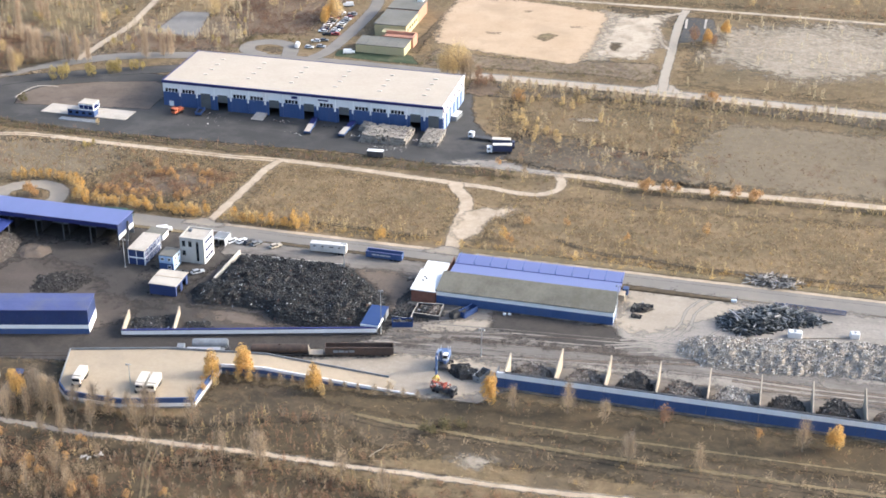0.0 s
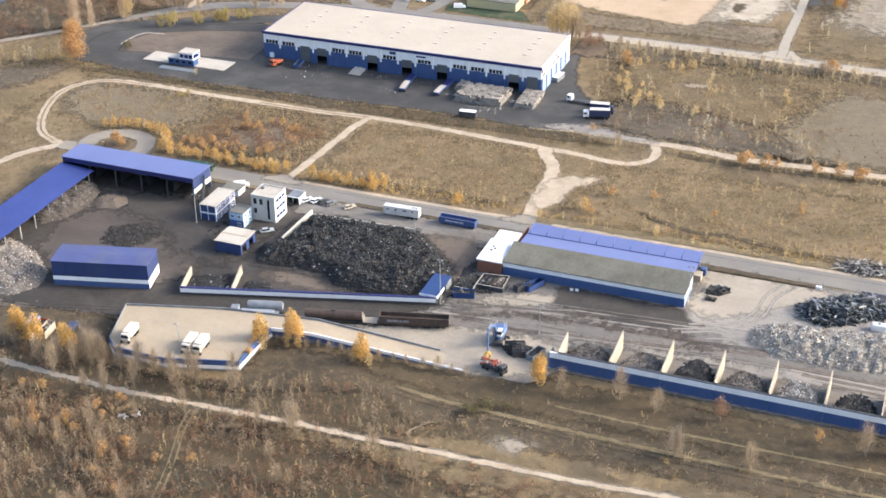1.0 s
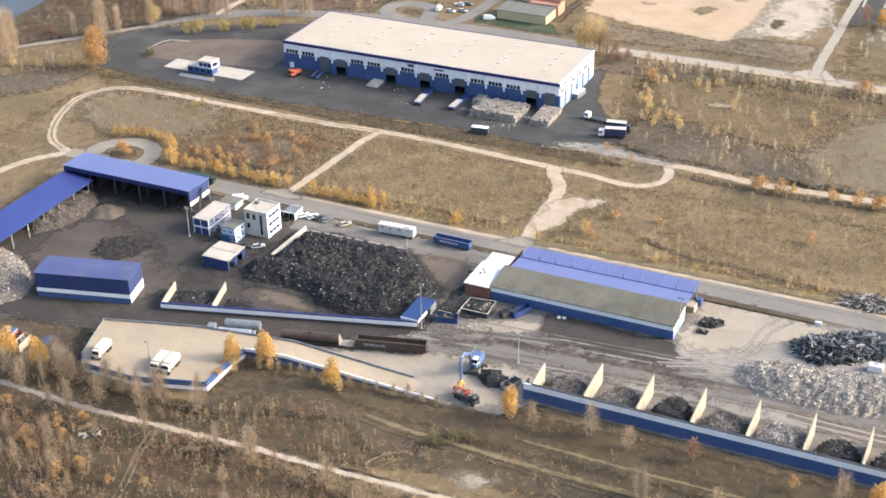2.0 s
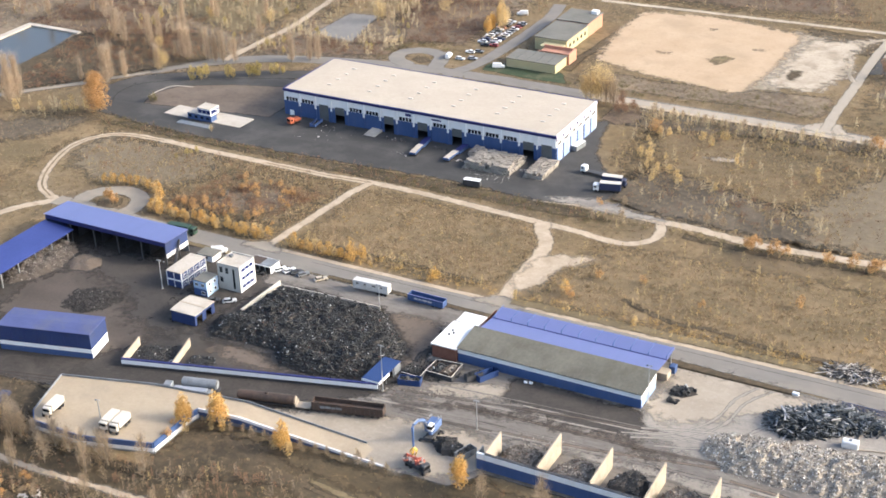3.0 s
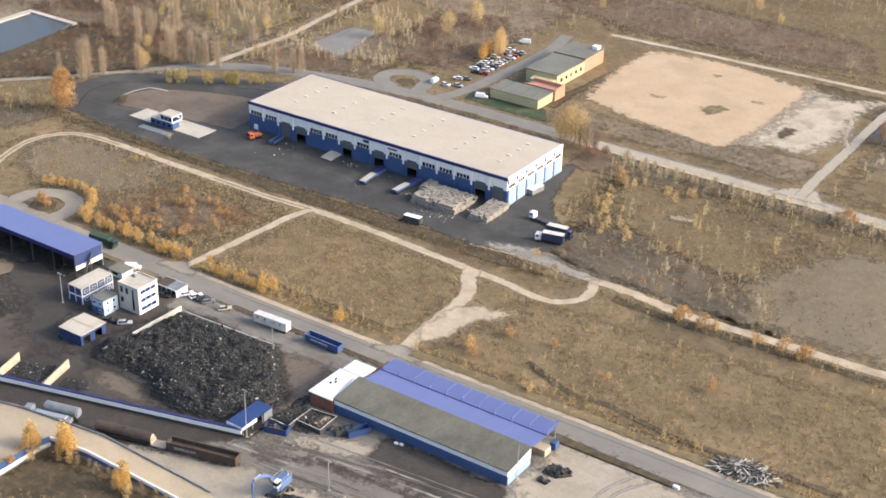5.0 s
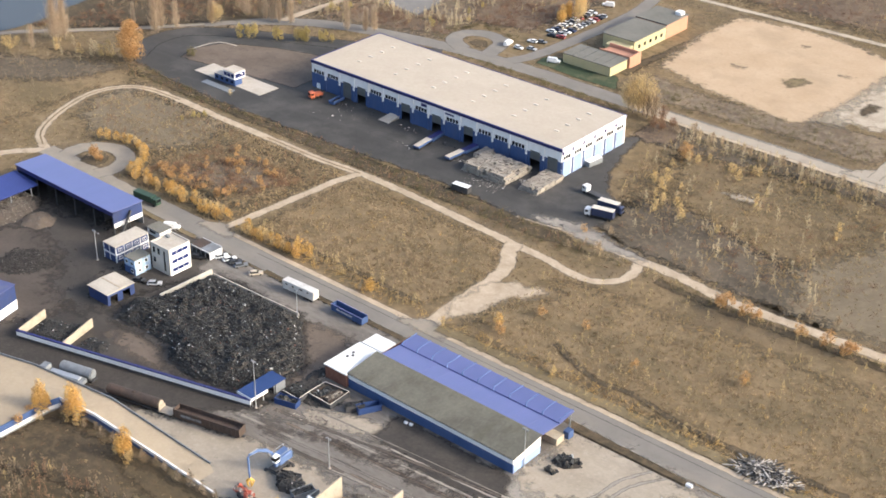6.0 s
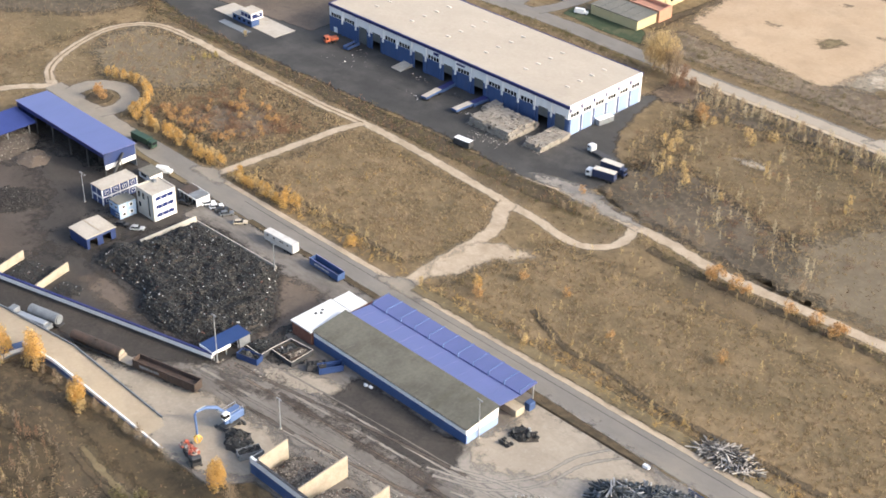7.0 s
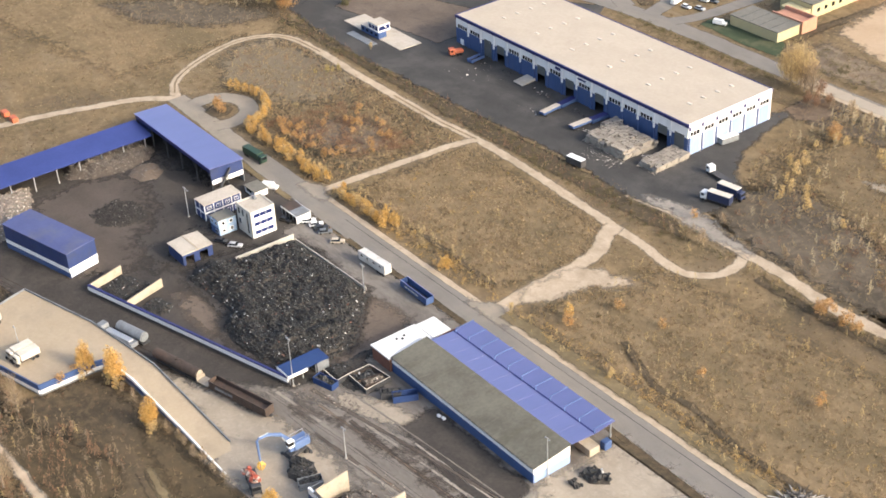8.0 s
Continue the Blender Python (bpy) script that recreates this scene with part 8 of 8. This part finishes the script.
plants("shrub_olive", [(-179.4, -10.4), (-178, -12), (50, -205), (46, -208), (54, -203)], 1.0, 1.5)
# rows of yellow shrubs along the road and round the turning loop
row = [(x + rng.uniform(-0.7, 0.7), rng.uniform(-98.2, -93.6)) for x in np.linspace(-111, -63, 38)]
row += [(x + rng.uniform(-0.7, 0.7), rng.uniform(-98.6, -96.4)) for x in np.linspace(-54, -34, 12)]
row += [(-130 + 16.5 * math.cos(a) * rng.uniform(0.97, 1.12), -96.5 + 15 * math.sin(a) * rng.uniform(0.97, 1.12)) for a in np.linspace(0.05, 2.3, 26)]
plants("shrub_yellow", row[::2], 0.8, 1.4)
plants("shrub_golden", row[1::2], 0.8, 1.35)
plants("shrub_orange", [(-129.4, -97.8), (-130.6, -96.6), (-128.6, -96)], 1.2, 1.6)
plants("shrub_orange", spread([(-112, -90), (-66, -88), (-64, -62), (-100, -56)], 40, clump=0.5, seed=4.0), 0.6, 1.1)
plants("shrub_tan", [(x + rng.uniform(-1.5, 1.5), rng.uniform(57.5, 62.0)) for x in np.linspace(6, 150, 34)], 0.9, 1.6)
plants("shrub_yellow", spread([(18, 12), (34, -4), (70, 4), (100, 30), (60, 50), (20, 48)], 30, clump=0.5, seed=6.0), 0.9, 1.6)
plants("shrub_orange", [(22, 44), (24, 43), (103, 62.5), (104.5, 61.6), (101, 63)], 1.3, 1.7)
plants("shrub_yellow", [(-240, -52), (-243, -56), (-238, -57), (-246, -60), (-224, -44), (-214, -40), (-205, -36), (-202, -34), (-199, -30)], 1.6, 2.2)

# woods far off and in front
FAR_WOOD = [(-330, -40), (-262, 50), (-200, 14), (-178, 46), (-130, 74), (-118, 96), (-66, 172), (-60, 200), (100, 202), (300, 205), (300, 330), (-380, 330), (-380, 20)]
plants("poplar", spread([(-330, 60), (-262, 52), (-205, 8), (-182, 44), (-184, 120), (-230, 200), (-330, 200)], 54, 2.0, clump=0.5, seed=8.0), 0.8, 1.35)
plants("bare", spread(FAR_WOOD, 90, 2.0, clump=0.3, seed=9.0), 0.7, 1.3)
plants("yellow_big", spread(FAR_WOOD, 26, 2.0), 0.35, 0.75)
plants("lime", spread([(-176, 56), (-116, 76), (-120, 110), (-140, 150), (-260, 150), (-260, 70), (-200, 62)], 40, 1.5, clump=0.4, seed=98.0), 0.4, 0.8)
plants("bare", spread([(-120, -226), (-20, -233), (60, -232), (60, -320), (-120, -320)], 46, 1.5, clump=0.4, seed=10.0), 0.6, 1.3)
plants("shrub_orange", spread([(-100, -234), (10, -234), (10, -290), (-100, -290)], 24, 1.0), 0.6, 1.1)


def bush_stuff(name, places, material, label, h0, h1, r, n_tri, size):
    """Uncountable low bushes of one colour."""
    m = len(places)
    t = leaf_tris(m * n_tri, lambda n: np.column_stack([rng.normal(0, 0.45, (n, 2)), np.abs(rng.normal(0.35, 0.28, n))]), size).reshape(m, n_tri, 3, 3)
    sc = rng.uniform(h0, h1, m)
    t = t * np.stack([sc * r, sc * r, sc], 1)[:, None, None, :]
    t[..., :2] += places[:, None, None, :]
    ob = new(name, tri_mesh(name, t.reshape(-1, 3, 3), material))
    return tagged(ob, label, "bushes", kind="stuff")


ALL = [(-360, -320), (300, -320), (300, 320), (-360, 320)]
FIELD_W = [(12, 20), (28, -10), (44, -20), (112, -20), (98, 0), (106, 30), (130, 50), (300, 46), (300, 60), (10, 62)]
POND_SIDE = [(-258, -36), (-263, 42), (-266, 70), (-196, 60), (-186, 46), (-205, 16), (-222, -4), (-246, -30)]
bush_stuff("bushes", np.concatenate([spread(POND_SIDE, 420, clump=0.5, seed=71.0), spread(FAR_WOOD, 2800, clump=0.6, seed=11.0), spread(FIELD_W, 110, clump=0.7, seed=12.0), spread([(-112, -90), (-66, -88), (-62, -60), (-104, -56)], 210, clump=0.5, seed=96.0), spread([(-110, -228), (180, -228), (180, -320), (-110, -320)], 1700, clump=0.5, seed=13.0)]), LEAF_RUST, "low rust-brown bushes over the wasteland", 0.9, 2.4, 0.75, 56, 0.16)
bush_stuff("bushes", np.concatenate([spread(POND_SIDE, 260, clump=0.5, seed=72.0), spread(FAR_WOOD, 2200, clump=0.6, seed=14.0), spread(FIELD_W, 160, clump=0.7, seed=15.0), spread([(-110, -222), (180, -200), (180, -320), (-110, -320)], 1100, clump=0.6, seed=16.0), spread([(-300, -130), (-190, -40), (-330, -60)], 420, clump=0.5, seed=91.0)]), LEAF_TAN, "low tan bushes over the wasteland", 0.9, 2.6, 0.65, 50, 0.15)
bush_stuff("bushes", np.concatenate([spread(POND_SIDE, 110, clump=0.5, seed=73.0), spread(FAR_WOOD, 900, clump=0.6, seed=17.0), spread(FIELD_W, 60, clump=0.7, seed=18.0), spread([(-60, -93), (320, -93), (320, -99.5), (-60, -99.5)], 620), spread([(-110, -222), (180, -200), (180, -320), (-110, -320)], 150), spread([(-50, -50), (14, -50), (20, -92), (-50, -94)], 40), spread([(40, -50), (300, -36), (300, -94), (40, -94)], 90)]), LEAF_YELLOW, "low yellow bushes over the wasteland", 0.6, 1.8, 0.6, 42, 0.14)
bush_stuff("bushes", np.concatenate([spread(FAR_WOOD, 1000, clump=0.6, seed=19.0), spread([(-185, -40), (36, -41), (36, -31), (-185, -31)], 420), spread([(18, 52), (300, 46), (300, 62), (18, 62)], 260), spread([(-104, 62), (-18, 61), (-18, 65.5), (-104, 65.5)], 150), spread([(-124, 72), (-120, 92), (-104, 100), (-90, 94), (-92, 88), (-106, 93), (-116, 86), (-115, 70)], 160), spread([(30, -37), (300, -37), (300, -31), (30, -31)], 240), spread([(-30, 76), (76, 78), (76, 98), (-30, 98)], 300)]), LEAF_OLIVE, "low dark olive bushes over the wasteland", 0.6, 1.6, 0.85, 48, 0.17)


THICKETS = ([(-300, 45), (-262, 46), (-225, 42), (-200, 60), (-228, 76), (-268, 96), (-312, 92)], POND_SIDE, [(-176, 58), (-116, 78), (-118, 98), (-166, 86)], [(-140, 128), (-120, 98), (-92, 104), (-92, 150), (-112, 178), (-140, 168)], [(-110, 215), (-60, 202), (60, 214), (40, 250), (-80, 258)], [(-190, 140), (-300, 150), (-330, 210), (-190, 215)])
bush_stuff("bushes", np.concatenate([*[spread(p, n, clump=0.6, seed=81.0 + k) for k, (p, n) in enumerate(zip(THICKETS, (700, 500, 300, 500, 500, 700)))], spread([(30, -6), (44, -22), (230, -20), (230, 0), (60, 6)], 110, clump=0.7, seed=88.0), spread([(-110, -236), (60, -236), (60, -320), (-110, -320)], 700, clump=0.6, seed=89.0), spread([(-100, -86), (-70, -84), (-66, -64), (-96, -60)], 50, clump=0.6, seed=90.0)]), LEAF_MAROON, "low dark maroon bushes in dense thickets", 0.7, 2.0, 0.95, 50, 0.16)


def stalk_stuff(name, places, material, label, h0, h1):
    """Tall standing weeds and saplings, a few thin leafy stalks each."""
    m, k = len(places), 16
    h = rng.uniform(h0, h1, (m, 1))
    t = rng.uniform(0.1, 1.0, (m, k))
    c = np.stack([places[:, None, 0] + rng.normal(0, 0.10, (m, k)) * h, places[:, None, 1] + rng.normal(0, 0.10, (m, k)) * h, t * h], -1)
    v = rng.normal(0, 1, (m, k, 3, 3))
    v /= np.linalg.norm(v, axis=3, keepdims=True)
    v[..., 2] *= 1.6
    tris = c[:, :, None, :] + v * (0.065 * h[..., None, None] + 0.05)
    ob = new(name, tri_mesh(name, tris.reshape(-1, 3, 3), material))
    return tagged(ob, label, "weeds", kind="stuff")


def weed_stuff(name, places, material, label, h0, h1):
    """Grass tufts, three or four slanting blades each."""
    m = len(places)
    k = 4
    a = rng.uniform(0, 2 * np.pi, (m, k))
    h = rng.uniform(h0, h1, (m, 1)) * rng.uniform(0.6, 1.2, (m, k))
    base = np.stack([places[:, None, 0] + rng.normal(0, 0.25, (m, k)), places[:, None, 1] + rng.normal(0, 0.25, (m, k)), np.zeros((m, k))], -1)
    s = np.stack([np.cos(a), np.sin(a), np.zeros((m, k))], -1) * (0.25 * h[..., None] + 0.06)
    tip = base + np.stack([rng.normal(0, 0.6, (m, k)) * h, rng.normal(0, 0.6, (m, k)) * h, h], -1)
    ob = new(name, tri_mesh(name, np.stack([base - s, base + s, tip], 2).reshape(-1, 3, 3), material))
    return tagged(ob, label, "weeds", kind="stuff")


tufts = spread(ALL, 70000, 0.5, clump=0.25, scale=0.03, seed=21.0)
tufts = tufts[(tufts[:, 1] > -186) | (rng.uniform(0, 1, len(tufts)) < 0.3)]
weed_stuff("weeds", tufts, WEED_TAN, "dry tan grass tufts", 0.18, 0.5)
weed_stuff("weeds", spread(ALL, 34000, 0.5, clump=0.5, scale=0.025, seed=22.0), WEED_OLIVE, "olive grass tufts", 0.15, 0.4)
weed_stuff("weeds", spread(ALL, 26000, 0.5, clump=0.6, scale=0.025, seed=23.0), WEED_RUST, "brown withered weeds", 0.18, 0.5)
weed_stuff("weeds", np.concatenate([spread([(-52, -48), (14, -50), (22, -62), (20, -96), (-52, -97)], 2600, 0.4, clump=0.3, scale=0.09, seed=92.0), spread([(36, -52), (300, -38), (300, -97), (34, -97)], 7000, 0.4, clump=0.3, scale=0.09, seed=93.0), spread([(14, 16), (40, -10), (110, -18), (110, 58), (10, 60)], 2600, 0.4, clump=0.4, scale=0.07, seed=94.0), spread([(-165, -46), (-58, -47), (-62, -98), (-112, -95), (-150, -84), (-172, -66)], 2200, 0.4, clump=0.4, scale=0.08, seed=95.0)]), WEED_TAN, "pale straw tufts in the fields", 0.3, 0.75)
PLAIN = [(-52, -48), (14, -50), (22, -62), (20, -96), (-52, -97)]
PLAIN_R = [(36, -52), (300, -38), (300, -97), (34, -97)]
LOOP = [(-165, -46), (-58, -47), (-62, -98), (-112, -95), (-150, -84), (-172, -66)]
FRONT = [(-120, -222), (-18, -214), (40, -193), (60, -184), (220, -184), (220, -320), (-120, -320)]
stalk_stuff("tall_weeds", np.concatenate([spread(FIELD_W, 420, clump=0.7, seed=31.0), spread(PLAIN, 480, clump=0.4, seed=32.0), spread(PLAIN_R, 1040, clump=0.4, seed=33.0), spread(LOOP, 400, clump=0.5, seed=34.0), spread(FRONT, 500, clump=0.5, seed=35.0), spread(FAR_WOOD, 2200, clump=0.4, seed=36.0), spread([(20, -37), (300, -37), (300, -26), (20, -26)], 300), spread([(-330, -60), (-180, -110), (-178, -60), (-200, -36)], 260)]), LEAF_TAN, "tall tan weeds standing in the grass", 0.8, 2.4)
stalk_stuff("tall_weeds", np.concatenate([spread(FIELD_W, 260, clump=0.7, seed=37.0), spread(PLAIN_R, 320, clump=0.4, seed=38.0), spread(LOOP, 176, clump=0.5, seed=39.0), spread(FRONT, 130, clump=0.6, seed=40.0), spread(FAR_WOOD, 700, clump=0.5, seed=41.0), spread([(20, -37), (300, -37), (300, -26), (20, -26)], 120), spread([(0, 54), (300, 48), (300, 63), (0, 63)], 160)]), LEAF_PALE, "tall straw-yellow weeds standing in the grass", 0.8, 2.2)
stalk_stuff("tall_weeds", np.concatenate([spread(FIELD_W, 90, clump=0.7, seed=42.0), spread(LOOP, 240, clump=0.6, seed=43.0), spread(FRONT, 700, clump=0.5, seed=44.0), spread(FAR_WOOD, 1400, clump=0.5, seed=45.0), spread([(-185, -41), (36, -42), (36, -31), (-185, -31)], 300)]), LEAF_RUST, "tall rust-brown weeds standing in the grass", 0.8, 2.2)
def sapling_stuff(name, places, material, label, h0, h1, k=48):
    """Young self-sown trees, narrow and brushy, too many to count."""
    m = len(places)
    h = rng.uniform(h0, h1, (m, 1))
    t = rng.uniform(0.05, 1.0, (m, k))
    wide = 0.19 * h * np.sqrt(1.05 - t)
    c = np.stack([places[:, None, 0] + rng.normal(0, 0.6, (m, k)) * wide, places[:, None, 1] + rng.normal(0, 0.6, (m, k)) * wide, t * h], -1)
    v = rng.normal(0, 1, (m, k, 3, 3))
    v /= np.linalg.norm(v, axis=3, keepdims=True)
    v[..., 2] *= 1.8
    tris = c[:, :, None, :] + v * (0.032 * h[..., None, None] + 0.045)
    ob = new(name, tri_mesh(name, tris.reshape(-1, 3, 3), material))
    return tagged(ob, label, "saplings", kind="stuff")


EDGE_R = [(18, 50), (300, 44), (300, 63), (18, 64)]
SOUTH = [(-110, -222), (-20, -214), (20, -206), (44, -224), (60, -320), (-110, -320)]
sapling_stuff("saplings", np.concatenate([spread(FIELD_W, 60, clump=0.6, seed=51.0), spread(EDGE_R, 90), spread(PLAIN_R, 60, clump=0.5, seed=52.0), spread(FAR_WOOD, 1500, clump=0.5, seed=53.0), spread(SOUTH, 900, clump=0.6, seed=54.0), spread([(-80, -244), (-30, -246), (-18, -270), (-80, -280)], 420, clump=0.4, seed=97.0)]), LEAF_TAN, "young tan trees standing among the weeds", 2.2, 5.0)
sapling_stuff("saplings", np.concatenate([spread(FIELD_W, 90, clump=0.6, seed=55.0), spread(EDGE_R, 90), spread([(34, -92), (300, -90), (300, -99.5), (34, -99.5)], 90), spread([(34, -30), (300, -20), (300, -40), (34, -52)], 70), spread(PLAIN_R, 60, clump=0.5, seed=56.0), spread(PLAIN, 14, clump=0.4, seed=57.0), spread([(-54, -91), (18, -92), (18, -98), (-54, -98)], 40), spread(FAR_WOOD, 800, clump=0.5, seed=58.0), spread(SOUTH, 150, clump=0.5, seed=59.0)]), LEAF_PALE, "young yellow trees standing among the weeds", 1.8, 4.2)
sapling_stuff("saplings", np.concatenate([spread(FIELD_W, 50, clump=0.6, seed=60.0), spread(LOOP, 30, clump=0.6, seed=61.0), spread(POND_SIDE, 120, clump=0.5, seed=74.0), spread(FAR_WOOD, 1900, clump=0.6, seed=62.0), spread(SOUTH, 1100, clump=0.5, seed=63.0)]), LEAF_RUST, "young rust-brown trees standing among the weeds", 1.6, 4.0)
sapling_stuff("saplings", np.concatenate([spread(FAR_WOOD, 700, clump=0.6, seed=64.0), spread(SOUTH, 320, clump=0.4, seed=65.0)]), LEAF_GREY, "young bare grey trees standing among the weeds", 2.0, 5.0)
sapling_stuff("saplings", np.concatenate([spread(FIELD_W, 90, clump=0.3, scale=0.09, seed=66.0), spread([(28, -10), (44, -20), (112, -20), (96, 4), (60, 20), (30, 20)], 26), spread([(10, 52), (110, 56), (150, 54), (300, 48), (300, 60), (120, 63), (12, 63)], 150), spread([(-176, 56), (-116, 76), (-120, 110), (-140, 150), (-176, 150)], 260, clump=0.5, seed=67.0), spread([(-260, 44), (-200, 62), (-186, 50), (-184, 120), (-260, 120)], 160, clump=0.5, seed=68.0), spread([(84, 76), (300, 68), (300, 190), (100, 190)], 160, clump=0.6, seed=69.0), spread([(-250, -34), (-200, -24), (-196, -38), (-240, -60)], 40, clump=0.5, seed=70.0)]), LEAF_CREAM, "young cream-yellow trees standing among the weeds", 2.6, 5.4, 80)
for group in PROTO.values():
    for src in group:
        for o in (*src.children_recursive, src):
            bpy.data.objects.remove(o)
